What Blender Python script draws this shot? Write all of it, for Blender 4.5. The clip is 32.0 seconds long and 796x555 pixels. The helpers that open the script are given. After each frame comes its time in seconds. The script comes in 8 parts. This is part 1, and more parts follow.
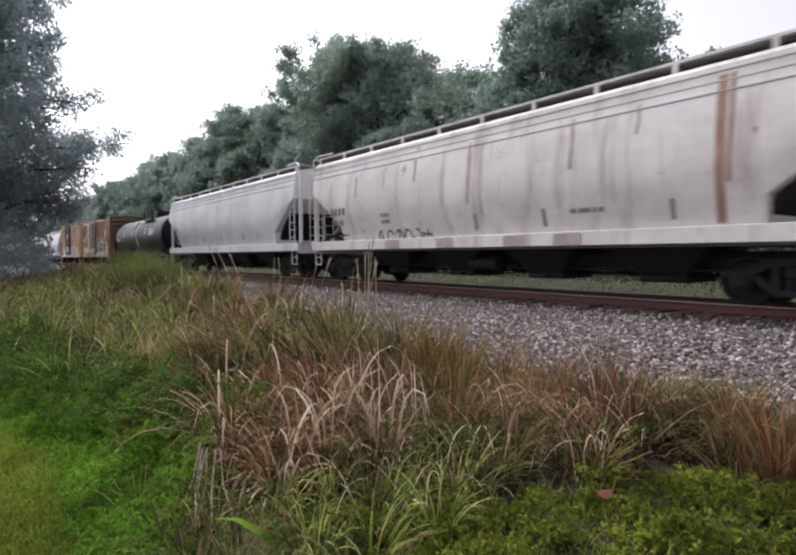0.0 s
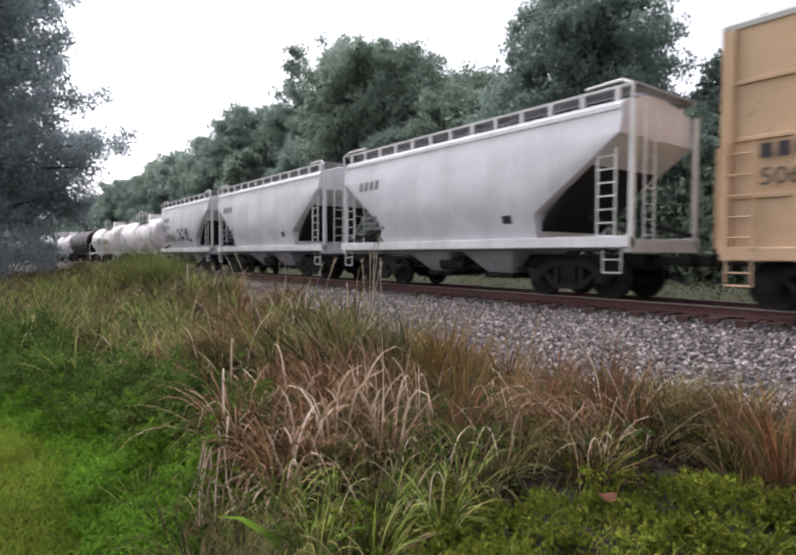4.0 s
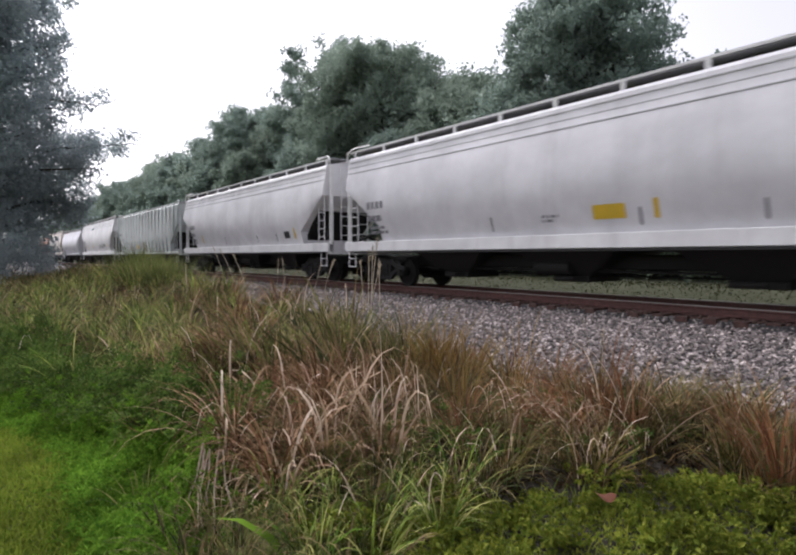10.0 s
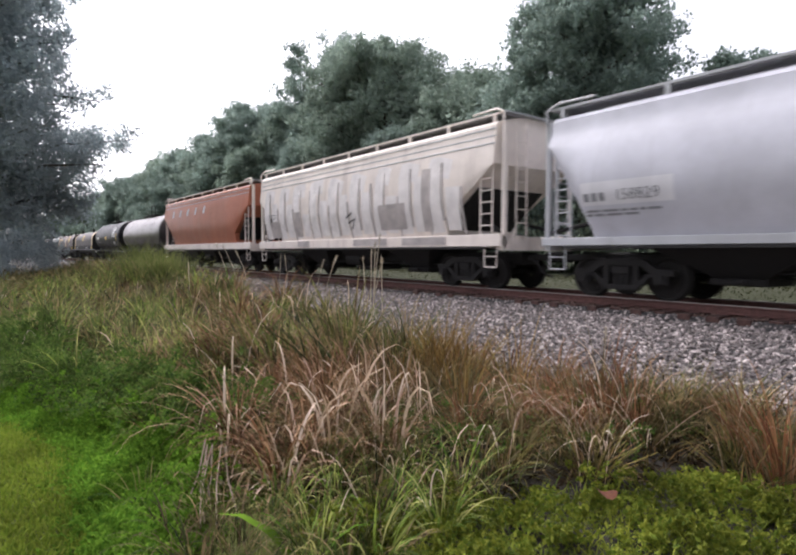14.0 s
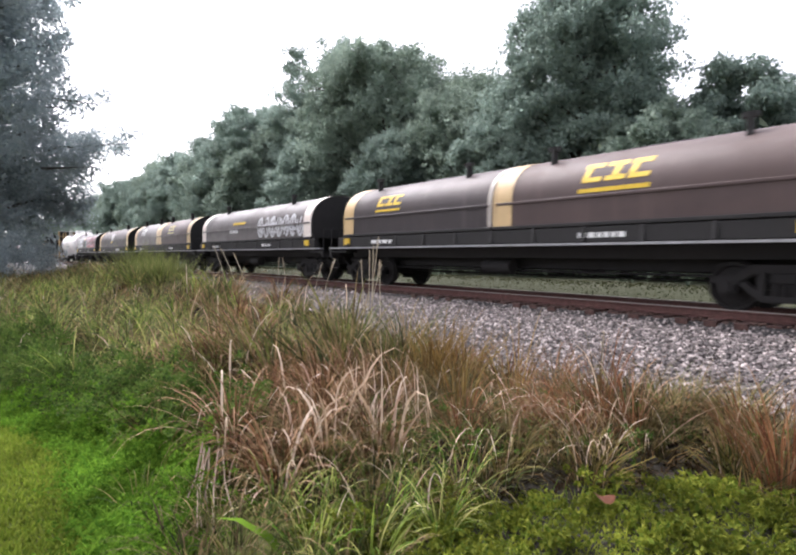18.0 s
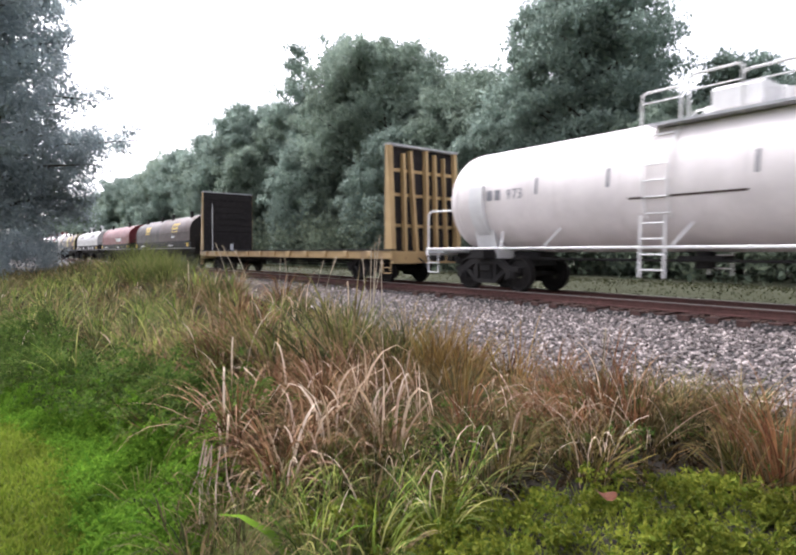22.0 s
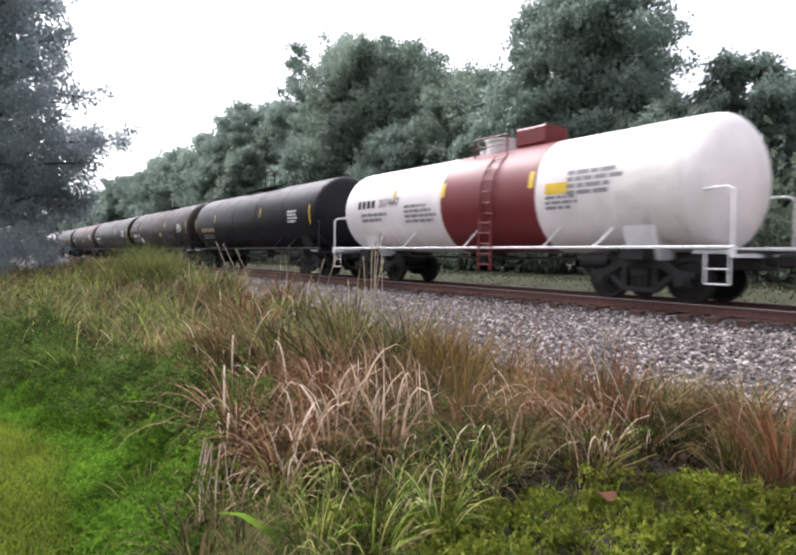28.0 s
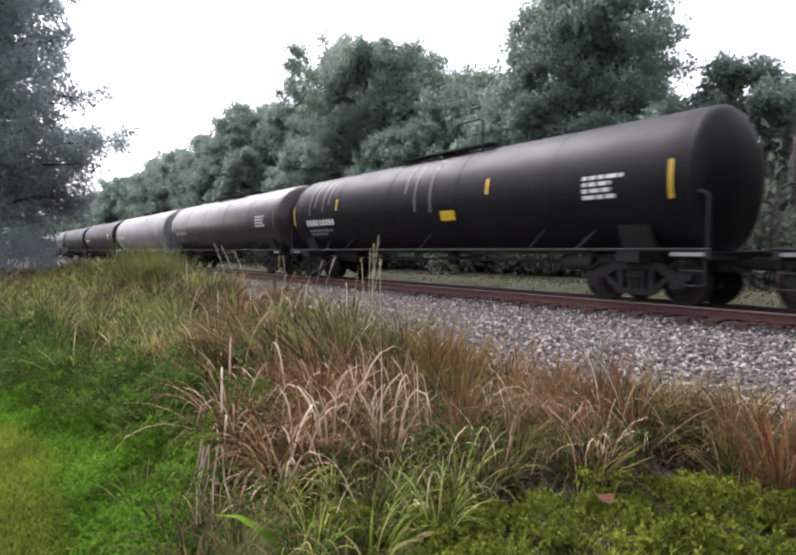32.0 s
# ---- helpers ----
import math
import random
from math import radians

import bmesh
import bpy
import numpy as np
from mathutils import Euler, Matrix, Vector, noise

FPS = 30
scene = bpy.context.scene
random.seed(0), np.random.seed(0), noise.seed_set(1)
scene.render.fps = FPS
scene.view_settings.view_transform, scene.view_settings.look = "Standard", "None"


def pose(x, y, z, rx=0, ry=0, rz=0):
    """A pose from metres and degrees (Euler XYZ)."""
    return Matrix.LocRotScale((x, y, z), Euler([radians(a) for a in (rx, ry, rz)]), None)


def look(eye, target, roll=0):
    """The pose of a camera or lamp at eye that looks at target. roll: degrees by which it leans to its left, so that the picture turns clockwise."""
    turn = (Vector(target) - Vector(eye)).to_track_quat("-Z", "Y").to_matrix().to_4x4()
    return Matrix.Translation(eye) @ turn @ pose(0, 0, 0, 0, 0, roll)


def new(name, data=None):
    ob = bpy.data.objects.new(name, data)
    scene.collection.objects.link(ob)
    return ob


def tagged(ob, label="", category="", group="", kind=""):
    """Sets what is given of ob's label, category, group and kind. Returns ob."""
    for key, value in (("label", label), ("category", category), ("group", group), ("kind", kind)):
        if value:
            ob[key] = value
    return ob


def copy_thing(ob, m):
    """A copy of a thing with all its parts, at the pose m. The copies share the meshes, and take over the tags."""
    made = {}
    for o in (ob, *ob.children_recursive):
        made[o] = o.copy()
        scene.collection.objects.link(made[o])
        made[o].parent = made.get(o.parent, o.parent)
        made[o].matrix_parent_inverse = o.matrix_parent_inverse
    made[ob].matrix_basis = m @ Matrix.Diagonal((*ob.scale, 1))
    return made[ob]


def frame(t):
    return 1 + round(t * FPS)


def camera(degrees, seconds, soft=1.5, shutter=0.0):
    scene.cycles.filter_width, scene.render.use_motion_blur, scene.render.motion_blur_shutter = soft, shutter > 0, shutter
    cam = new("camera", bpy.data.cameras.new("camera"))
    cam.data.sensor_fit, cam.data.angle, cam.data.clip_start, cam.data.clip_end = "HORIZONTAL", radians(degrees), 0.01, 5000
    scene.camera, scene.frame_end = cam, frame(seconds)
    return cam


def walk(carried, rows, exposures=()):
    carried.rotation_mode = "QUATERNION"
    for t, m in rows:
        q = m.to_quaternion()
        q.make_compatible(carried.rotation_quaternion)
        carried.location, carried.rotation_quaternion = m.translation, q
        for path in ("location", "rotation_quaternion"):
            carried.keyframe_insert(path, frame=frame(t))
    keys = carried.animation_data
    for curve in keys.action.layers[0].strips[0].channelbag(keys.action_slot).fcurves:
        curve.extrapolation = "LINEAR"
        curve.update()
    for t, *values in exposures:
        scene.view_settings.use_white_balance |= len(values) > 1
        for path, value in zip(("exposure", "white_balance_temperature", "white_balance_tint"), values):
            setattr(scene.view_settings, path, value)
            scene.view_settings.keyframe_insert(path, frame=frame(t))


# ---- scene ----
SPEED = 20.717           # train, metres a second
LENGTH = 32.0
TRACK_Y = 12.15          # centre of the track; the rail tops lie at z = 0
EYE = (0.0, 0.0, 0.956)

# ---- camera: hand-held on the spot, it only sways ----
cam = camera(70.49, LENGTH, soft=2.3, shutter=0.15)
VIEW = [
    (0, 87.711, 0.278, 52.281), (0.5, 87.680, 0.282, 52.342), (1, 87.722, 0.189, 52.399), (1.5, 88.000, -0.043, 52.590), (2, 87.872, 0.133, 52.386),
    (2.5, 87.699, 0.241, 52.330), (3, 87.547, 0.025, 53.019), (3.5, 87.766, -0.227, 52.845), (5.5, 87.783, 0.040, 52.698), (6, 87.842, 0.006, 52.599),
    (6.5, 87.833, -0.038, 52.479), (7, 87.789, 0.195, 52.779), (7.5, 87.507, 0.174, 52.987), (8, 87.443, 0.394, 52.614), (8.5, 87.496, 0.546, 52.600),
    (9, 87.544, 0.273, 52.997), (9.5, 87.745, 0.135, 52.659), (10, 87.879, -0.053, 52.663), (10.5, 87.910, -0.209, 52.645), (11, 87.692, -0.015, 52.753),
    (11.5, 87.590, -0.042, 52.799), (12, 87.555, -0.096, 52.902), (12.5, 87.543, -0.041, 52.922), (13, 87.520, -0.000, 52.900), (13.5, 87.616, -0.077, 52.857),
    (14, 87.546, -0.217, 52.909), (14.5, 87.545, -0.153, 52.886), (16.5, 87.839, -0.185, 52.803), (17, 87.935, -0.315, 52.830), (17.5, 88.018, -0.250, 52.660),
    (18, 87.921, -0.355, 52.725), (18.5, 87.627, -0.848, 52.812), (19, 87.561, -0.421, 52.892), (19.5, 87.537, -0.489, 52.975), (20, 87.400, -0.167, 52.860),
    (20.5, 87.658, -0.343, 52.929), (21, 87.794, -0.361, 52.728), (21.5, 87.678, -0.197, 52.812), (22, 87.639, -0.320, 52.892), (22.5, 87.640, -0.528, 52.789),
    (23, 87.699, -0.654, 52.703), (23.5, 87.521, -0.521, 52.814), (24, 87.427, -0.370, 52.954), (24.5, 87.553, -0.242, 52.798), (25, 87.433, 0.007, 52.880),
    (25.5, 87.417, -0.374, 53.006), (27.5, 87.491, -0.573, 52.965), (28, 87.531, -0.515, 52.953), (28.5, 87.632, -0.521, 52.975), (29, 87.682, -0.506, 52.938),
    (29.5, 87.695, -0.452, 52.778), (30, 87.713, -0.341, 52.712), (30.5, 87.670, -0.529, 52.741), (31, 87.612, -0.544, 52.820), (31.5, 87.640, -0.586, 52.852),
    (32, 87.733, -0.639, 52.759),
]
# the phone's own exposure drifts with the brightness of the passing cars
EXPOSURES = [(0, 0.66), (1, 1.28), (2, 1.23), (3, 0.93), (6, 0.71), (7, 0.93), (8, 0.65), (9, 0.75), (10, 0.65), (11, 0.93), (12, 0.65), (13, 0.85), (14, 0.92), (17, 1.28), (18, 1.33), (19, 1.43), (20, 1.13), (21, 0.88), (22, 1.38), (23, 1.43), (24, 1.23), (25, 1.18), (28, 1.25), (29, 1.43), (31, 1.38), (32, 1.13)]
walk(cam, [(t, pose(*EYE, rx, ry, rz)) for t, rx, ry, rz in VIEW], EXPOSURES)

# ---- sky and sun: bright overcast ----
world = bpy.data.worlds.new("overcast_sky")
scene.world = world
world.use_nodes = True
wn = world.node_tree
sky = wn.nodes.new("ShaderNodeTexSky")
sky.sky_type, sky.sun_disc = "NISHITA", False
sky.sun_elevation, sky.sun_rotation = radians(50), radians(-92)
sky.air_density, sky.dust_density, sky.ozone_density = 1.0, 4.0, 1.0
pale = wn.nodes.new("ShaderNodeHueSaturation")
pale.inputs["Saturation"].default_value = 0.16
wn.links.new(sky.outputs[0], pale.inputs["Color"])
tint = wn.nodes.new("ShaderNodeMix")
tint.data_type, tint.blend_type = "RGBA", "MULTIPLY"
tint.inputs[0].default_value, tint.inputs[7].default_value = 1.0, (1.005, 0.98, 1.075, 1)
wn.links.new(pale.outputs[0], tint.inputs[6])
wn.links.new(tint.outputs[2], wn.nodes["Background"].inputs["Color"])
wn.nodes["Background"].inputs["Strength"].default_value = 0.15
sun_data = bpy.data.lights.new("sun", "SUN")
sun_data.energy, sun_data.angle, sun_data.color = 1.0, radians(35), (1.0, 0.955, 0.95)
sun = new("sun", sun_data)
sun.matrix_world = look((-49, 3.6, 55), (-8, 5, 0))


# ---- materials ----
def node_mat(name):
    m = bpy.data.materials.new(name)
    m.use_nodes = True
    nt = m.node_tree
    return m, nt, nt.nodes["Principled BSDF"]


def mix(nt, fac, a, b):
    n = nt.nodes.new("ShaderNodeMix")
    n.data_type = "RGBA"
    for sock, v in ((n.inputs[0], fac), (n.inputs[6], a), (n.inputs[7], b)):
        if hasattr(v, "links"):
            nt.links.new(v, sock)
        elif isinstance(v, (int, float)):
            sock.default_value = v
        else:
            sock.default_value = (*v, 1)
    return n.outputs[2]


def noise_at(nt, scale, stretch=(1, 1, 1), detail=4.0, rough=0.6, coord="Object"):
    tc, mp, nz = (nt.nodes.new("ShaderNode" + k) for k in ("TexCoord", "Mapping", "TexNoise"))
    mp.inputs["Scale"].default_value = stretch
    nz.inputs["Scale"].default_value, nz.inputs["Detail"].default_value, nz.inputs["Roughness"].default_value = scale, detail, rough
    nt.links.new(tc.outputs[coord], mp.inputs[0])
    nt.links.new(mp.outputs[0], nz.inputs[0])
    return nz.outputs[0]


def ramp(nt, value, lo, hi, a=0.0, b=1.0):
    n = nt.nodes.new("ShaderNodeMapRange")
    n.inputs[1].default_value, n.inputs[2].default_value, n.inputs[3].default_value, n.inputs[4].default_value = lo, hi, a, b
    nt.links.new(value, n.inputs[0])
    return n.outputs[0]


def bump(nt, bsdf, value, strength, distance=0.01):
    n = nt.nodes.new("ShaderNodeBump")
    n.inputs["Strength"].default_value, n.inputs["Distance"].default_value = strength, distance
    nt.links.new(value, n.inputs["Height"])
    nt.links.new(n.outputs[0], bsdf.inputs["Normal"])


def plain(name, color, rough=0.6, metal=0.0, vary=0.25, scale=6.0, bumps=0.15):
    """A surface with a fine grain and large soft blotches."""
    m, nt, b = node_mat(name)
    dark = tuple(c * (1 - vary) for c in color)
    light = tuple(min(1, c * (1 + vary * 0.6)) for c in color)
    c1 = mix(nt, ramp(nt, noise_at(nt, scale), 0.3, 0.7), dark, light)
    c2 = mix(nt, ramp(nt, noise_at(nt, scale * 0.12), 0.4, 0.7, 0, 0.5), c1, dark)
    nt.links.new(c2, b.inputs["Base Color"])
    b.inputs["Roughness"].default_value, b.inputs["Metallic"].default_value = rough, metal
    if bumps:
        bump(nt, b, noise_at(nt, scale * 5), bumps)
    return m


def paint(name, color, dirt=(0.09, 0.07, 0.055), streaks=0.4, grime=0.35, rust=0.0, rough=0.45, spec=0.5, rust_color=(0.16, 0.055, 0.02), dust_and_sheen=None):
    """Car paint: vertical run-off streaks, blotchy road dirt, rust spots and dents."""
    m, nt, b = node_mat(name)
    pale_c = tuple(min(1, c * 1.06) for c in color)
    deep = tuple(c * 0.86 for c in color)
    base = mix(nt, ramp(nt, noise_at(nt, 0.7), 0.35, 0.65), deep, pale_c)
    run = ramp(nt, noise_at(nt, 2.2, (1.0, 1.0, 0.06), 5, 0.65), 0.52, 0.72, 0, streaks)
    base = mix(nt, run, base, dirt)
    blot = ramp(nt, noise_at(nt, 1.1, (0.5, 1, 1.4), 6, 0.7), 0.45, 0.8, 0, grime)
    base = mix(nt, blot, base, tuple(0.55 * d + 0.45 * c for d, c in zip(dirt, color)))
    if rust:
        spot = ramp(nt, noise_at(nt, 3.1, (0.7, 1, 0.5), 8, 0.75), 0.68 - 0.25 * rust, 0.74 - 0.16 * rust, 0, 0.95)
        base = mix(nt, spot, base, rust_color)
    if dust_and_sheen:
        # dust and sky sheen put into the colour of upward faces, broken by run-off
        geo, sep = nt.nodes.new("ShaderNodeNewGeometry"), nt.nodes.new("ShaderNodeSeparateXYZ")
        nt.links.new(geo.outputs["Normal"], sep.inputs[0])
        facing_up = ramp(nt, sep.outputs[2], -0.05, 0.75, 0, 0.8)
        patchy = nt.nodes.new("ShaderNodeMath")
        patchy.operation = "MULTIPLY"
        nt.links.new(facing_up, patchy.inputs[0])
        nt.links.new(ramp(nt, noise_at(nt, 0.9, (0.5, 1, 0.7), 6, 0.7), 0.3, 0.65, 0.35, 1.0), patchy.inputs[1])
        base = mix(nt, patchy.outputs[0], base, dust_and_sheen)
    nt.links.new(base, b.inputs["Base Color"])
    nt.links.new(ramp(nt, blot, 0, 0.5, rough, min(1, rough + 0.3)), b.inputs["Roughness"])
    b.inputs["Specular IOR Level"].default_value = spec
    bump(nt, b, noise_at(nt, 1.6, (1, 1, 0.6), 2), 0.12, 0.05)
    return m


def leafy(name, colors, rough=0.55, through_light=0.25, patch=0.6, span=(0.65, 1.15), sheen=0.06):
    """Leaves and blades: each piece takes its own tone, with larger patches over the field."""
    m, nt, b = node_mat(name)
    geo = nt.nodes.new("ShaderNodeNewGeometry")
    cr = nt.nodes.new("ShaderNodeValToRGB")
    el = cr.color_ramp.elements
    while len(el) < len(colors):
        el.new(0.5)
    for i, c in enumerate(colors):
        el[i].position, el[i].color = i / max(1, len(colors) - 1), (*c, 1)
    nt.links.new(geo.outputs["Random Per Island"], cr.inputs[0])
    big = ramp(nt, noise_at(nt, patch), 0.36, 0.66, *span)
    mul = nt.nodes.new("ShaderNodeVectorMath")
    mul.operation = "SCALE"
    nt.links.new(cr.outputs[0], mul.inputs[0])
    nt.links.new(big, mul.inputs["Scale"])
    nt.links.new(mul.outputs[0], b.inputs["Base Color"])
    b.inputs["Roughness"].default_value = rough
    b.inputs["Specular IOR Level"].default_value = sheen
    tr = nt.nodes.new("ShaderNodeBsdfTranslucent")
    nt.links.new(mul.outputs[0], tr.inputs["Color"])
    mx = nt.nodes.new("ShaderNodeMixShader")
    mx.inputs[0].default_value = through_light
    nt.links.new(b.outputs[0], mx.inputs[1])
    nt.links.new(tr.outputs[0], mx.inputs[2])
    nt.links.new(mx.outputs[0], nt.nodes["Material Output"].inputs[0])
    return m


def ground_material():
    m, nt, b = node_mat("meadow_soil")
    g = mix(nt, ramp(nt, noise_at(nt, 9.0, detail=6), 0.35, 0.65), (0.058, 0.074, 0.005), (0.095, 0.118, 0.009))
    c = mix(nt, ramp(nt, noise_at(nt, 0.5, detail=5), 0.55, 0.8), g, (0.11, 0.085, 0.045))
    # hollow shade under thick grass put into the soil colour; weedy soil beyond the track
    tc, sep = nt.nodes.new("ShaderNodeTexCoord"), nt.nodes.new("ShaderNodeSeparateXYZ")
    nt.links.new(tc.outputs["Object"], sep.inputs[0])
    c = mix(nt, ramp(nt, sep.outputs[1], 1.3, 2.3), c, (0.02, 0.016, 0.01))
    c = mix(nt, ramp(nt, sep.outputs[1], 12.0, 15.5), c, (0.042, 0.047, 0.021))
    nt.links.new(c, b.inputs["Base Color"])
    b.inputs["Roughness"].default_value = 0.95
    bump(nt, b, noise_at(nt, 25), 0.6, 0.03)
    return m


def stone_material():
    m, nt, b = node_mat("grey_granite")
    geo = nt.nodes.new("ShaderNodeNewGeometry")
    cr = nt.nodes.new("ShaderNodeValToRGB")
    el = cr.color_ramp.elements
    for p, c in ((0.35, (0.115, 0.1, 0.098)), (0.7, (0.25, 0.214, 0.203))):
        el.new(p).color = (*c, 1)
    el[0].color, el[-1].color = (0.09, 0.08, 0.078, 1), (0.6, 0.53, 0.5, 1)
    nt.links.new(geo.outputs["Random Per Island"], cr.inputs[0])
    c = mix(nt, ramp(nt, noise_at(nt, 30), 0.4, 0.7, 0, 0.5), cr.outputs[0], (0.2, 0.17, 0.16))
    nt.links.new(c, b.inputs["Base Color"])
    b.inputs["Roughness"].default_value = 0.85
    bump(nt, b, noise_at(nt, 60), 0.4)
    return m


def ballast_bed_material():
    m, nt, b = node_mat("crushed_stone_bed")
    vor = nt.nodes.new("ShaderNodeTexVoronoi")
    vor.inputs["Scale"].default_value = 17
    tc = nt.nodes.new("ShaderNodeTexCoord")
    nt.links.new(tc.outputs["Object"], vor.inputs["Vector"])
    sep = nt.nodes.new("ShaderNodeSeparateColor")
    nt.links.new(vor.outputs["Color"], sep.inputs[0])
    c = mix(nt, sep.outputs[0], (0.07, 0.06, 0.058), (0.42, 0.365, 0.345))
    c = mix(nt, ramp(nt, vor.outputs["Distance"], 0.2, 0.6), c, (0.03, 0.028, 0.028))
    nt.links.new(c, b.inputs["Base Color"])
    b.inputs["Roughness"].default_value = 0.9
    bump(nt, b, vor.outputs["Distance"], 1.0, -0.04)
    return m


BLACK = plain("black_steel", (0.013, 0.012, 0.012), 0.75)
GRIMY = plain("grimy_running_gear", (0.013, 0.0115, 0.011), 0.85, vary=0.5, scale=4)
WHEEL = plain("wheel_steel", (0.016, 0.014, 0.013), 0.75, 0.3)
RAIL_SIDE = plain("rusty_rail", (0.125, 0.056, 0.047), 0.8, vary=0.4, scale=8)
RAIL_TOP = plain("polished_rail_head", (0.45, 0.42, 0.4), 0.35, 0.9, vary=0.15)
TIE = plain("weathered_tie_wood", (0.075, 0.038, 0.031), 0.9, vary=0.5, scale=7, bumps=0.6)
RUSTY_STONE = plain("rust_stained_stone", (0.16, 0.1, 0.08), 0.9, vary=0.5, scale=14)
STONE, BED, SOIL = stone_material(), ballast_bed_material(), ground_material()
WHITE_TRIM = paint("white_trim_paint", (0.82, 0.82, 0.82), streaks=0.2, grime=0.22)
GREY_TRIM = paint("grey_trim_paint", (0.5, 0.51, 0.53), streaks=0.3)
GALV = plain("galvanised_grating", (0.42, 0.43, 0.44), 0.5, 0.5)
GRATING = plain("dark_grating", (0.34, 0.34, 0.35), 0.7, 0.2)
YELLOW = paint("reflective_yellow", (0.75, 0.5, 0.04), streaks=0.15, grime=0.2)
MARK_WHITE = plain("white_marking", (0.75, 0.75, 0.74), 0.6, vary=0.1)
MARK_BLACK = plain("black_marking", (0.03, 0.03, 0.035), 0.6, vary=0.2)
MARK_GREY = plain("grey_marking", (0.25, 0.25, 0.27), 0.6, vary=0.2)


# ---- building helpers ----
class Geo:
    """Vertices and faces of one mesh."""

    def __init__(self):
        self.v, self.f = [], []

    def add(self, verts, faces):
        n = len(self.v)
        self.v += [tuple(p) for p in verts]
        self.f += [tuple(i + n for i in f) for f in faces]
        return self

    def box(self, x0, x1, y0, y1, z0, z1):
        return self.add([(x, y, z) for z in (z0, z1) for y in (y0, y1) for x in (x0, x1)],
                        [(0, 2, 3, 1), (4, 5, 7, 6), (0, 1, 5, 4), (2, 6, 7, 3), (0, 4, 6, 2), (1, 3, 7, 5)])

    def chamfer_box(self, x0, x1, y0, y1, z0, z1, c=0.02):
        """A bar along x with its long edges broken."""
        prof = [(y0 + c, z0), (y1 - c, z0), (y1, z0 + c), (y1, z1 - c), (y1 - c, z1), (y0 + c, z1), (y0, z1 - c), (y0, z0 + c)]
        return self.sweep([(x0, prof), (x1, prof)])

    def sweep(self, stations, caps=True):
        """Joins closed outlines (y, z) that stand at places x."""
        n = len(stations[0][1])
        verts = [(x, y, z) for x, prof in stations for y, z in prof]
        faces = [(a * n + i, a * n + (i + 1) % n, (a + 1) * n + (i + 1) % n, (a + 1) * n + i) for a in range(len(stations) - 1) for i in range(n)]
        if caps:
            faces += [tuple(reversed(range(n))), tuple(range((len(stations) - 1) * n, len(stations) * n))]
        return self.add(verts, faces)

    def tube(self, a, b, r, n=6, r2=None):
        a, b = Vector(a), Vector(b)
        d = (b - a).normalized()
        u = d.orthogonal().normalized()
        w = d.cross(u)
        r2 = r if r2 is None else r2
        ring = [(math.cos(2 * math.pi * i / n), math.sin(2 * math.pi * i / n)) for i in range(n)]
        verts = [a + r * (c * u + s * w) for c, s in ring] + [b + r2 * (c * u + s * w) for c, s in ring]
        faces = [(i, (i + 1) % n, n + (i + 1) % n, n + i) for i in range(n)] + [tuple(reversed(range(n))), tuple(range(n, 2 * n))]
        return self.add(verts, faces)

    def path(self, pts, r, n=5):
        for a, b in zip(pts, pts[1:]):
            self.tube(a, b, r, n)
        return self

    def mesh(self, name, material, angle=32):
        me = bpy.data.meshes.new(name)
        me.from_pydata(self.v, [], self.f)
        me.materials.append(material)
        me.polygons.foreach_set("use_smooth", [True] * len(me.polygons))
        me.set_sharp_from_angle(angle=radians(angle))
        return me


def part(name, geo, material, parent, label="", at=None):
    ob = new(name, geo.mesh(name, material) if isinstance(geo, Geo) else geo)
    ob.parent = parent
    if at is not None:
        ob.location = at
    return tagged(ob, label)


def stuff_mesh(name, verts, faces_per, material, smooth=False):
    """A mesh from an array of vertices in which every piece has the same faces."""
    pieces, n = verts.shape[0], verts.shape[1]
    me = bpy.data.meshes.new(name)
    flat = verts.reshape(-1, 3).astype(np.float32)
    loops = np.concatenate([np.array(f, dtype=np.int32) for f in faces_per])
    sizes = np.array([len(f) for f in faces_per], dtype=np.int32)
    all_loops = (loops[None, :] + (np.arange(pieces, dtype=np.int32) * n)[:, None]).reshape(-1)
    all_sizes = np.tile(sizes, pieces)
    starts = np.concatenate([[0], np.cumsum(all_sizes)[:-1]]).astype(np.int32)
    me.vertices.add(len(flat))
    me.vertices.foreach_set("co", flat.reshape(-1))
    me.loops.add(len(all_loops))
    me.loops.foreach_set("vertex_index", all_loops)
    me.polygons.add(len(all_sizes))
    me.polygons.foreach_set("loop_start", starts)
    me.polygons.foreach_set("use_smooth", np.full(len(all_sizes), smooth))
    me.update(calc_edges=True)
    me.materials.append(material)
    return me


# ---- ground, track bed and track ----
def smooth(a, b, v):
    t = np.clip((np.asarray(v, dtype=float) - a) / (b - a), 0, 1)
    return t * t * (3 - 2 * t)


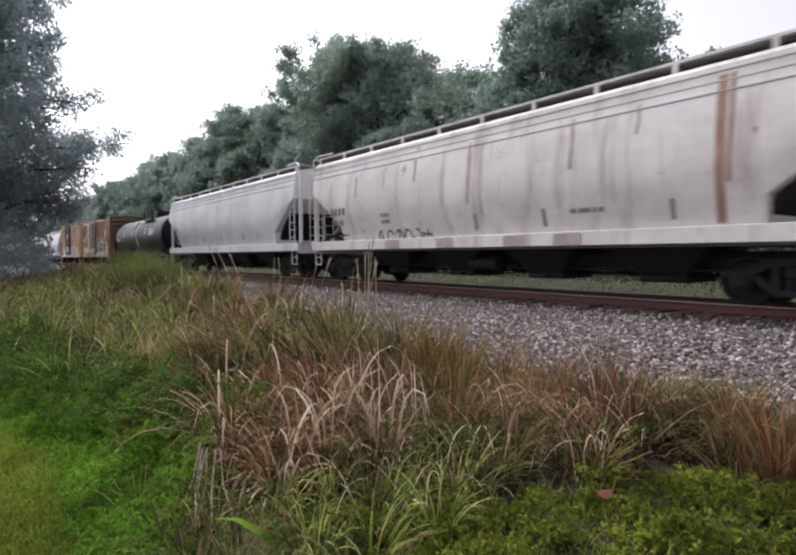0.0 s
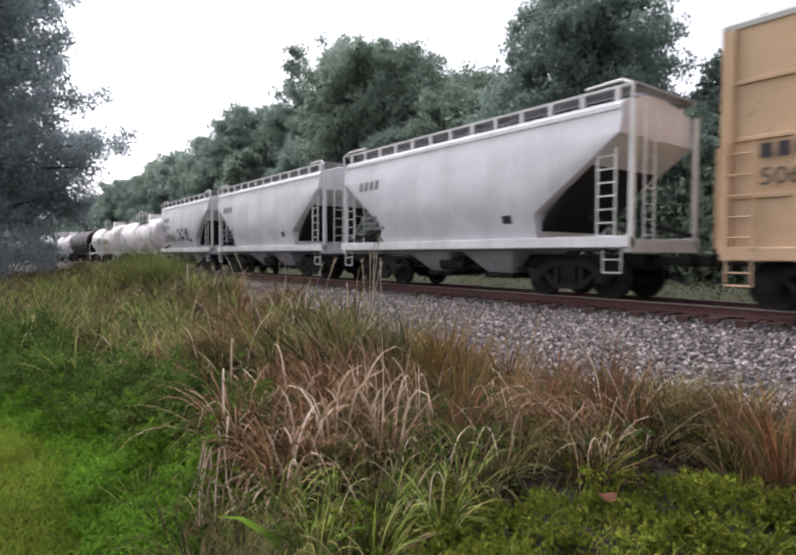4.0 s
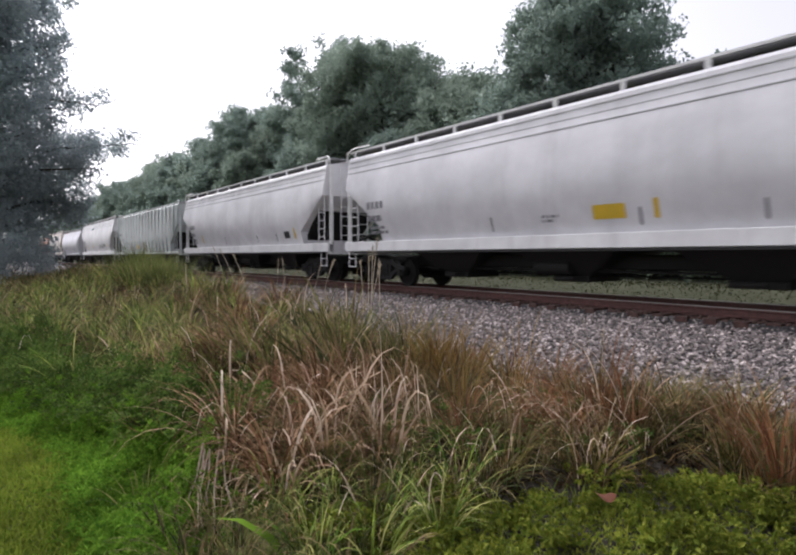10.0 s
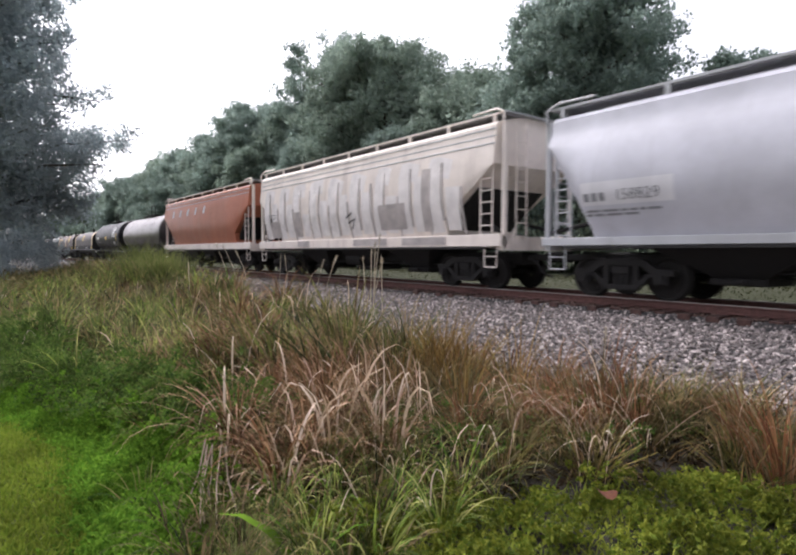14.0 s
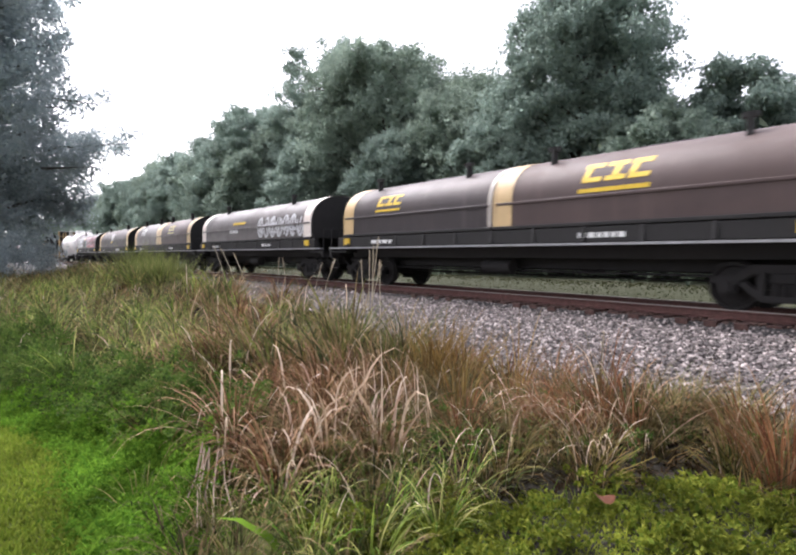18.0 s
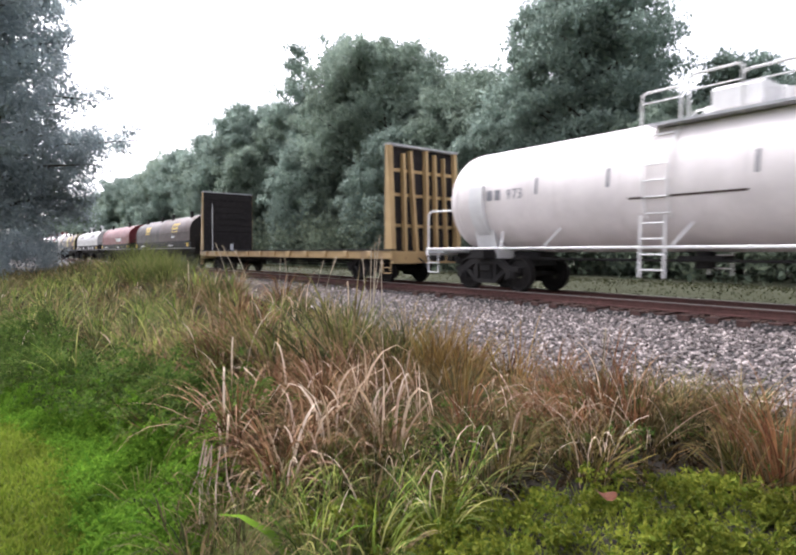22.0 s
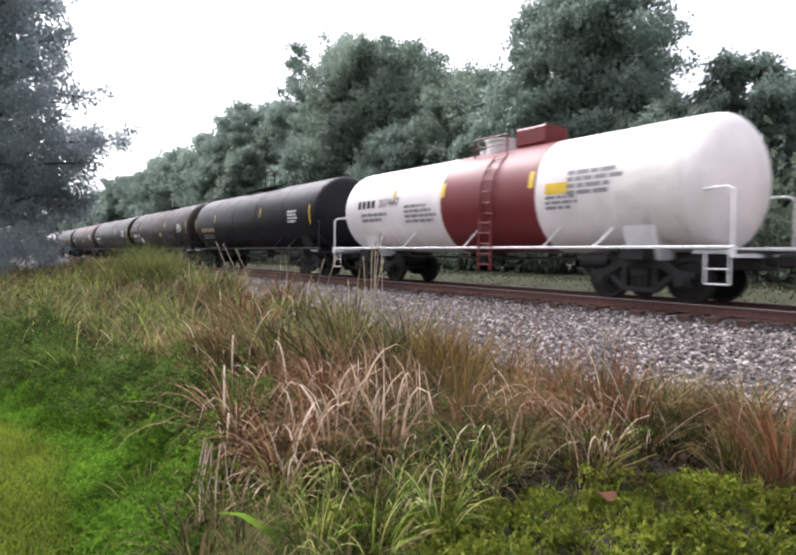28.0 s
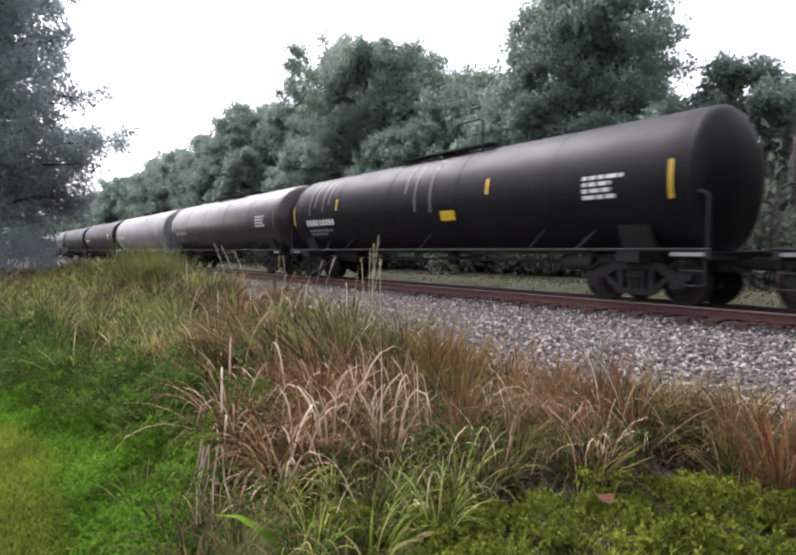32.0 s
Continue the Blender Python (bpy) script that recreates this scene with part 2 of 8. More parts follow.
def ground_z(x, y):
    """Height of the ground: a low meadow, the shoulder of the track bed, and the verge beyond."""
    x, y = np.asarray(x, dtype=float), np.asarray(y, dtype=float)
    near = -0.62 + 0.10 * np.sin(x * 0.23 + 1.0) * np.sin(y * 0.31) + 0.03 * np.sin(x * 1.1 + y * 0.7)
    near = near + 0.62 * np.exp(-((y - 4.75) / 1.4) ** 2) * smooth(-5.0, -9.5, x) * smooth(-48, -34, x)
    bank = smooth(5.0, 10.5, y) * 0.3 - 0.16 * smooth(5.9, 6.6, y)
    far = smooth(14.6, 17.5, y) * -0.5
    keep = np.exp(-((np.maximum(np.abs(x + 30) - 90, 0)) / 60) ** 2)
    return np.where(y > 9, -0.62, near * keep - 0.62 * (1 - keep)) * (1 - smooth(7, 9, y)) + (-0.62) * smooth(7, 9, y) + bank - far


def grid_lines(lo, hi, fine_lo, fine_hi, fine, coarse):
    a = list(np.arange(fine_lo, fine_hi, fine))
    left = [fine_lo - coarse * (1.35 ** k - 1) / 0.35 for k in range(1, 40)]
    right = [fine_hi + coarse * (1.35 ** k - 1) / 0.35 for k in range(0, 40)]
    return np.array(sorted([max(lo, v) for v in left if v > lo] + [lo] + a + [v for v in right if v < hi] + [hi]))


xs = grid_lines(-2500, 2500, -45, 12, 0.45, 1.0)
ys = grid_lines(-2500, 2500, -3, 24, 0.3, 0.6)
gx, gy = np.meshgrid(xs, ys)
gz = ground_z(gx, gy) - 0.06 * ((gy > 8.9) & (gy < 15.5))
gv = np.stack([gx, gy, gz], -1).reshape(-1, 3)
nx, ny = len(xs), len(ys)
me = bpy.data.meshes.new("ground")
me.from_pydata(gv.tolist(), [], [(j * nx + i, j * nx + i + 1, (j + 1) * nx + i + 1, (j + 1) * nx + i) for j in range(ny - 1) for i in range(nx - 1)])
me.polygons.foreach_set("use_smooth", [True] * len(me.polygons))
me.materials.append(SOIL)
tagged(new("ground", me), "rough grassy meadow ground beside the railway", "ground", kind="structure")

bed = Geo()
prof = [(5.3, -0.68), (6.6, -0.57), (9.2, -0.42), (10.76, -0.345), (10.87, -0.22), (13.43, -0.22), (13.6, -0.3), (14.4, -0.34), (15.3, -0.56), (15.3, -0.9), (5.3, -0.9)]
bed.sweep([(x, prof) for x in (-1000, -200, -60, -20, 0, 20, 900)])
tagged(new("track_bed", bed.mesh("track_bed", BED)), "bank of crushed grey stone carrying the track", "track bed", kind="structure")

RAIL_PROF = [(-0.07, -0.172), (0.07, -0.172), (0.07, -0.162), (0.012, -0.14), (0.009, -0.055), (0.036, -0.042), (0.037, -0.008), (0.028, 0.0), (-0.028, 0.0), (-0.037, -0.008), (-0.036, -0.042), (-0.009, -0.055), (-0.012, -0.14), (-0.07, -0.162)]
for side in (-1, 1):
    y0 = TRACK_Y + side * 0.755
    rail = new("rail", Geo().sweep([(x, [(y + y0, z) for y, z in RAIL_PROF]) for x in (-1000, 900)]).mesh("rail", RAIL_SIDE))
    tagged(rail, "rust-brown steel rail with a shiny worn head", "rail", kind="structure")
    head = Geo().box(-1000, 900, y0 - 0.0385, y0 + 0.0385, -0.013, 0.003)
    part("running_surface", head, RAIL_TOP, rail, "bright worn rail head")

# ---- rolling stock ----
TRAIN, WHEELSETS = [], {1: [], -1: []}
TEMPLATE = {}


def shared(key, make):
    """One mesh for all alike parts."""
    if key not in TEMPLATE:
        TEMPLATE[key] = make()
    return TEMPLATE[key]


def truck_mesh():
    """Cast truck: two openwork side frames and the bolster between them."""
    g = Geo()
    for s in (-1, 1):
        y0, y1 = s * 1.02 - 0.075, s * 1.02 + 0.075
        def bar(pts):
            n = len(pts)
            g.add([(x, y0, z) for x, z in pts] + [(x, y1, z) for x, z in pts],
                  [(i, (i + 1) % n, n + (i + 1) % n, n + i) for i in range(n)] + [tuple(range(n)), tuple(reversed(range(n, 2 * n)))])
        bar([(-1.15, 0.52), (-0.72, 0.52), (-0.42, 0.72), (0.42, 0.72), (0.72, 0.52), (1.15, 0.52), (1.15, 0.63), (0.8, 0.66), (0.5, 0.86), (-0.5, 0.86), (-0.8, 0.66), (-1.15, 0.63)])
        bar([(-0.72, 0.52), (-0.36, 0.2), (0.36, 0.2), (0.72, 0.52), (0.6, 0.56), (0.3, 0.31), (-0.3, 0.31), (-0.6, 0.56)])
        for x in (-0.34, 0.34):
            g.box(x - 0.06, x + 0.06, y0, y1, 0.3, 0.74)
        for x in (-0.89, 0.89):
            g.box(x - 0.16, x + 0.16, y0 - 0.02, y1 + 0.02, 0.34, 0.58)
            g.tube((x, s * 1.0, 0.457), (x, s * 1.16, 0.457), 0.1, 10)
        for x in (-0.14, 0.0, 0.14):
            g.tube((x, s * 1.02, 0.31), (x, s * 1.02, 0.56), 0.062, 8)
    g.chamfer_box(-0.2, 0.2, -1.1, 1.1, 0.52, 0.72, 0.03)
    g.tube((0, 0, 0.66), (0, 0, 0.8), 0.2, 12)
    return g.mesh("truck", GRIMY)


def wheelset_mesh():
    g = Geo()
    g.tube((0, -1.05, 0), (0, 1.05, 0), 0.075, 10)
    n = 28
    for s in (-1, 1):
        prof = [(0.13, 0.70), (0.15, 0.66), (0.36, 0.70), (0.39, 0.675), (0.487, 0.675), (0.487, 0.715), (0.457, 0.725), (0.45, 0.815), (0.39, 0.815), (0.36, 0.765), (0.15, 0.79), (0.13, 0.79)]
        k = len(prof)
        verts = [(r * math.cos(2 * math.pi * i / n), s * y, r * math.sin(2 * math.pi * i / n)) for i in range(n) for r, y in prof]
        faces = [(i * k + j, i * k + (j + 1) % k, ((i + 1) % n) * k + (j + 1) % k, ((i + 1) % n) * k + j) for i in range(n) for j in range(k)]
        g.add(verts, faces)
        for a in range(6):
            w = 2 * math.pi * a / 6
            g.tube((0.26 * math.cos(w), s * 0.745, 0.26 * math.sin(w)), (0.26 * math.cos(w), s * 0.79, 0.26 * math.sin(w)), 0.045, 6)
    return g.mesh("wheelset", WHEEL)


def add_trucks(car, half, rear_half=None):
    for end in (-1, 1):
        truck = part("truck", shared("truck", truck_mesh), GRIMY, car, at=(end * (half if end > 0 or rear_half is None else rear_half), 0, 0))
        for k in (-1, 1):
            ws = part("wheelset", shared("wheelset", wheelset_mesh), WHEEL, truck, at=(k * 0.89, 0, 0.457))
            WHEELSETS[k].append(ws)


def coupler_mesh():
    g = Geo()
    g.chamfer_box(-0.55, 0.12, -0.09, 0.09, 0.78, 0.95, 0.03)
    g.chamfer_box(0.08, 0.36, -0.16, 0.1, 0.74, 1.0, 0.04)
    g.chamfer_box(0.2, 0.42, 0.03, 0.19, 0.75, 0.99, 0.04)
    return g.mesh("coupler", GRIMY)


def air_hose_mesh():
    g = Geo()
    pts = [(-0.35, -0.4, 0.85), (-0.05, -0.42, 0.72), (0.12, -0.36, 0.45), (0.3, -0.2, 0.36)]
    g.path(pts, 0.024, 6)
    return g.mesh("air_hose", BLACK)


def add_couplers(car, half, reach):
    """Couplers that reach to the middle of the gap; half is the end of the frame."""
    for end in (-1, 1):
        c = part("coupler", shared("coupler", coupler_mesh), GRIMY, car, at=(end * (half + reach - 0.38), 0, 0))
        h = part("air_hose", shared("air_hose", air_hose_mesh), BLACK, car, at=(end * (half + reach - 0.3), 0, 0))
        if end < 0:
            c.rotation_euler.z = h.rotation_euler.z = math.pi


def ladder_geo(x, y, z0, z1, width=0.4, rungs=6, r=0.016, along="x"):
    g = Geo()
    a, b = ((x - width / 2, y), (x + width / 2, y)) if along == "x" else ((x, y - width / 2), (x, y + width / 2))
    g.tube((*a, z0), (*a, z1), r * 1.4, 6)
    g.tube((*b, z0), (*b, z1), r * 1.4, 6)
    for i in range(rungs):
        z = z0 + (z1 - z0) * (i + 0.5) / rungs
        g.tube((*a, z), (*b, z), r, 5)
    return g


def decal(name, rects, skin, material, car, label=""):
    """Marks that lie on the near side; skin(z) is the half-width there."""
    g = Geo()
    for x0, x1, z0, z1, *lean in rects:
        k, n = (lean[0] if lean else 0.0), 5
        verts, faces = [], []
        for i in range(n + 1):
            z = z0 + (z1 - z0) * i / n
            verts += [(x0 + k * (z - z0), -skin(z) - 0.012, z), (x1 + k * (z - z0), -skin(z) - 0.012, z)]
        faces = [(2 * i, 2 * i + 1, 2 * i + 3, 2 * i + 2) for i in range(n)]
        g.add(verts, faces)
    return part(name, g, material, car, label)


def stroke_decal(name, strokes, width, skin, material, car, label=""):
    """Painted strokes: polylines (x, z) with a width."""
    g = Geo()
    for pts in strokes:
        fine = []
        for (ax, az), (bx, bz) in zip(pts, pts[1:]):
            m = max(1, int(math.hypot(bx - ax, bz - az) / 0.12))
            fine += [(ax + (bx - ax) * i / m, az + (bz - az) * i / m) for i in range(m)]
        fine.append(pts[-1])
        verts = []
        for i, (x, z) in enumerate(fine):
            (px, pz), (qx, qz) = fine[max(0, i - 1)], fine[min(len(fine) - 1, i + 1)]
            d = math.hypot(qx - px, qz - pz) or 1
            nx_, nz_ = -(qz - pz) / d * width / 2, (qx - px) / d * width / 2
            for s in (1, -1):
                zz = z + s * nz_
                verts.append((x + s * nx_, -skin(zz) - 0.014, zz))
        g.add(verts, [(2 * i, 2 * i + 1, 2 * i + 3, 2 * i + 2) for i in range(len(fine) - 1)])
    return part(name, g, material, car, label)


def lettering(text, x, z, size, skin, material, car, label=""):
    """Stencilled writing on the near side, laid onto the skin."""
    cu = bpy.data.curves.new("lettering", "FONT")
    cu.body, cu.size, cu.resolution_u = text, size, 2
    tmp = bpy.data.objects.new("lettering", cu)
    scene.collection.objects.link(tmp)
    bpy.context.view_layer.update()
    me = bpy.data.meshes.new_from_object(tmp)
    bpy.data.objects.remove(tmp)
    for v in me.vertices:
        vx, vz = x + v.co.x, z + v.co.y
        v.co = (vx, -skin(vz) - 0.016, vz)
    me.materials.clear()
    me.materials.append(material)
    ob = new("lettering", me)
    ob.parent = car
    return tagged(ob, label)


def scribble(rng, x0, x1, z0, z1, letters):
    """Round strokes of spray-can letters that cannot be read."""
    out, w, h = [], (x1 - x0) / letters, z1 - z0
    for i in range(letters):
        cx, cz = x0 + (i + 0.5) * w, (z0 + z1) / 2
        a0, turn = rng.uniform(0, 6.28), rng.choice((-1, 1)) * rng.uniform(3.4, 5.6)
        out.append([(cx + w * 0.4 * math.cos(a0 + turn * k / 11), cz + h * 0.46 * math.sin(a0 + turn * k / 11)) for k in range(12)])
        if rng.random() < 0.75:
            s = rng.uniform(-0.3, 0.3) * w
            out.append([(cx + s, z0 + h * rng.uniform(0, 0.15)), (cx - s * 0.6, z0 + h * rng.uniform(0.8, 1))])
        if rng.random() < 0.5:
            out.append([(cx - w * 0.35, cz + h * rng.uniform(-0.3, 0.3)), (cx + w * 0.45, cz + h * rng.uniform(-0.3, 0.3))])
    return out


def start_car(name, front, rear, label, category, group="freight train"):
    car = new(name)
    car.empty_display_size = 0.5
    tagged(car, label, category, group)
    TRAIN.append((car, (front + rear) / 2))
    return car, (front - rear) / 2


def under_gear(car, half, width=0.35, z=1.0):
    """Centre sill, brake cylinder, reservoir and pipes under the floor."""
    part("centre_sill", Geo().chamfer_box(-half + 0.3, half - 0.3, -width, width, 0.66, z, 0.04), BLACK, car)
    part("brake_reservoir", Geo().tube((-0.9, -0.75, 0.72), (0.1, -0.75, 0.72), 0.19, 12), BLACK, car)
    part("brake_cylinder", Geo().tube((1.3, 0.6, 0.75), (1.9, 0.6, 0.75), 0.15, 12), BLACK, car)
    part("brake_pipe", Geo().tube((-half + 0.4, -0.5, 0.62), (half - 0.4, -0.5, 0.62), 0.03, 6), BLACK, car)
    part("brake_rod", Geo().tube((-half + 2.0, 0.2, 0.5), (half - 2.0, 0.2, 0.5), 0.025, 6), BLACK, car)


def stirrup(car, x, y, z0, mat, w=0.42, drop=0.55):
    g = Geo().path([(x - w / 2, y, z0), (x - w / 2, y, z0 - drop), (x + w / 2, y, z0 - drop), (x + w / 2, y, z0)], 0.017)
    g.tube((x - w / 2, y, z0 - drop * 0.5), (x + w / 2, y, z0 - drop * 0.5), 0.014, 5)
    return part("step", g, mat, car)


# -- covered hopper --
def hopper_car(front, rear, body, trim, label, bays=3, eave=4.3, ribs=0, bulge=0.1, roof_lines=3, posts=1.6, sill_h=0.3, slope=2.1, chute=None,
               end_high=3.25, end_low=1.95, sheet=None, tall_rail=0.27, sill_z=1.14, box_end=False):
    car, half = start_car("covered_hopper", front, rear, label, "hopper car")
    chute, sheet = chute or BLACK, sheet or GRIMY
    bot = sill_z + sill_h
    wide = 1.5
    def skin(z):
        u = min(1, max(0, (z - bot) / (eave - bot)))
        return wide - 0.12 + bulge * 1.3 * math.sin(math.pi * min(1, u * 1.12)) + 0.12 * min(1, u * 3) - 0.05 * max(0, u - 0.8) * 5
    zs = [bot + (eave - bot) * i / 14 for i in range(15)]
    def outline(clip):
        right = [(skin(max(z, clip)), max(z, clip)) for z in zs]
        roof = [(skin(eave) - 0.1, eave + 0.09), (0.75, eave + 0.24), (0.3, eave + 0.31)]
        pts = right + roof
        return pts + [(-y, z) for y, z in reversed(pts)]
    L = half
    stations = [(-L + 0.22, outline(end_high)), (-L + slope, outline(end_low)), (-L + slope + 0.02, outline(bot))]
    mid = [x for x in (-L * 0.5, 0, L * 0.5)]
    stations += [(x, outline(bot)) for x in mid] + [(-x, p) for x, p in reversed(stations)]
    part("body", Geo().sweep(stations), body, car)
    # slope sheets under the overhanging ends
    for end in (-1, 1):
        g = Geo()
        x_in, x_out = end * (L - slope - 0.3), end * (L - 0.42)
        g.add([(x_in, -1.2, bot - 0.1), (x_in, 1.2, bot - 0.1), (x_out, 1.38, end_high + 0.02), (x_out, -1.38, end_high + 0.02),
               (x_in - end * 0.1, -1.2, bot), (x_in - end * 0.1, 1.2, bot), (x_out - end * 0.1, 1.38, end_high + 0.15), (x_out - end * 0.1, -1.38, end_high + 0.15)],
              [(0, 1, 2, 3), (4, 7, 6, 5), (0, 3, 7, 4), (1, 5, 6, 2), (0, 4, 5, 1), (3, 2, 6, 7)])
        # unless given its own, takes the near-black of the running gear
        part("slope_sheet", g, sheet, car, "dark slope sheet")
        for y in (-1.34, 1.34):
            part("end_post", Geo().box(end * L - 0.09, end * L + 0.0, y - 0.06, y + 0.06, sill_z, eave + 0.05) if end > 0 else Geo().box(-L, -L + 0.09, y - 0.06, y + 0.06, sill_z, eave + 0.05), trim, car)
            part("brace", Geo().tube((end * (L - 0.05), y * 0.95, sill_z + 0.3), (end * (L - 1.5), y * 0.5, bot + 0.5), 0.05, 6), sheet, car)
        part("end_sill", Geo().chamfer_box(min(end * L, end * (L - 0.16)), max(end * L, end * (L - 0.16)), -1.42, 1.42, sill_z - 0.1, bot - 0.04), trim, car)
        part("end_platform", Geo().box(min(end * (L - 0.1), end * (L - 0.9)), max(end * (L - 0.1), end * (L - 0.9)), -1.3, 1.3, bot - 0.1, bot - 0.05), GALV, car)
        part("ladder", ladder_geo(end * (L - 0.55), -1.47, sill_z + 0.1, eave - 0.9 if not box_end else eave - 0.2, 0.42, 7), trim, car)
        part("end_ladder", ladder_geo(end * (L + 0.0), -0.75, sill_z + 0.1, eave + 0.1, 0.4, 9, along="y"), trim, car)
        stirrup(car, end * (L - 0.4), -1.46, sill_z + 0.02, trim)
        part("grab_rail", Geo().path([(end * (L - 0.02), -1.42, eave), (end * (L - 0.02), -1.42, eave + tall_rail), (end * (L - 0.3), -1.36, eave + tall_rail + 0.14), (end * (L - 1.2), -1.3, eave + tall_rail + 0.14)], 0.03, 6), trim, car)
        part("end_walkway", Geo().box(min(end * (L - 0.02), end * (L - 0.5)), max(end * (L - 0.02), end * (L - 0.5)), -1.3, 1.3, eave + tall_rail + 0.02, eave + tall_rail + 0.06), GALV, car)
    for s in (-1, 1):
        part("side_sill", Geo().chamfer_box(-L, L, s * 1.46 - 0.06, s * 1.46 + 0.06, sill_z, bot + 0.02, 0.015), trim, car, "pale side sill")
        part("sill_flange", Geo().box(-L + 0.6, L - 0.6, s * 1.44 - 0.09, s * 1.44 + 0.09, sill_z - 0.06, sill_z - 0.012), BLACK, car)
        part("running_board", Geo().box(-L + 0.1, L - 0.1, s * 1.02 - 0.28, s * 1.02 + 0.28, eave + tall_rail - 0.02, eave + tall_rail + 0.01), GRATING, car, "grated roof walkway")
        part("walkway_edge", Geo().box(-L + 0.1, L - 0.1, s * 1.33 - 0.02, s * 1.33 + 0.02, eave + tall_rail, eave + tall_rail + 0.05), trim, car)
        n = max(2, int(2 * (L - 0.4) / posts))
        for i in range(n + 1):
            x = -L + 0.4 + 2 * (L - 0.4) * i / n
            part("walkway_bracket", Geo().box(x - 0.05, x + 0.05, s * 1.33 - 0.03, s * 1.33 + 0.03, eave - 0.02, eave + tall_rail), trim, car)
    # the side grooves' shade is drawn as thin grey strips
    for i in range(roof_lines):
        z = eave - 0.1 - 0.19 * i
        part("side_corrugation", Geo().chamfer_box(-L + 0.24, L - 0.24, -skin(z) - 0.016, -skin(z) + 0.05, z - 0.016, z + 0.016, 0.005), GREY_TRIM, car)
    part("hatch_cover", Geo().sweep([(x, [(-0.3, eave + 0.3), (0.3, eave + 0.3), (0.27, eave + 0.42), (-0.27, eave + 0.42)]) for x in (-L + 0.8, L - 0.8)]), trim, car)
    for i in range(ribs):
        x = -L + slope * 0.5 + (2 * L - slope) * i / (ribs - 1)
        cut = end_low + (end_high - end_low) * max(0, (slope - (L - abs(x))) / slope) if L - abs(x) < slope else bot
        part("side_post", Geo().sweep([(x - 0.05, [(-skin(z) - 0.1, z) for z in (cut + 0.03, eave - 0.02)] + [(-skin(z) + 0.02, z) for z in (eave - 0.02, cut + 0.03)]),
                                       (x + 0.05, [(-skin(z) - 0.1, z) for z in (cut + 0.03, eave - 0.02)] + [(-skin(z) + 0.02, z) for z in (eave - 0.02, cut + 0.03)])]), body, car)
    span = 2 * (L - slope - 0.7)
    for i in range(bays):
        xc = -span / 2 + span * (i + 0.5) / bays
        w = span / bays * 0.46
        g = Geo()
        top = [(xc - w, -1.36, bot - 0.05), (xc + w, -1.36, bot - 0.05), (xc + w, 1.36, bot - 0.05), (xc - w, 1.36, bot - 0.05)]
        low = [(xc - 0.42, -0.55, 0.48), (xc + 0.42, -0.55, 0.48), (xc + 0.42, 0.55, 0.48), (xc - 0.42, 0.55, 0.48)]
        g.add(top + low, [(0, 1, 5, 4), (1, 2, 6, 5), (2, 3, 7, 6), (3, 0, 4, 7), (4, 5, 6, 7), (3, 2, 1, 0)])
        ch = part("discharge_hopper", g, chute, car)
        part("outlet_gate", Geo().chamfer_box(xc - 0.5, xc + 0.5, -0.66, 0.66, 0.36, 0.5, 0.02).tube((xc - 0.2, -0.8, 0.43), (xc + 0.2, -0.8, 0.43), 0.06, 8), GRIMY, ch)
    under_gear(car, L)
    add_trucks(car, L - 1.75)
    add_couplers(car, L, 0.62)
    return car, L, skin


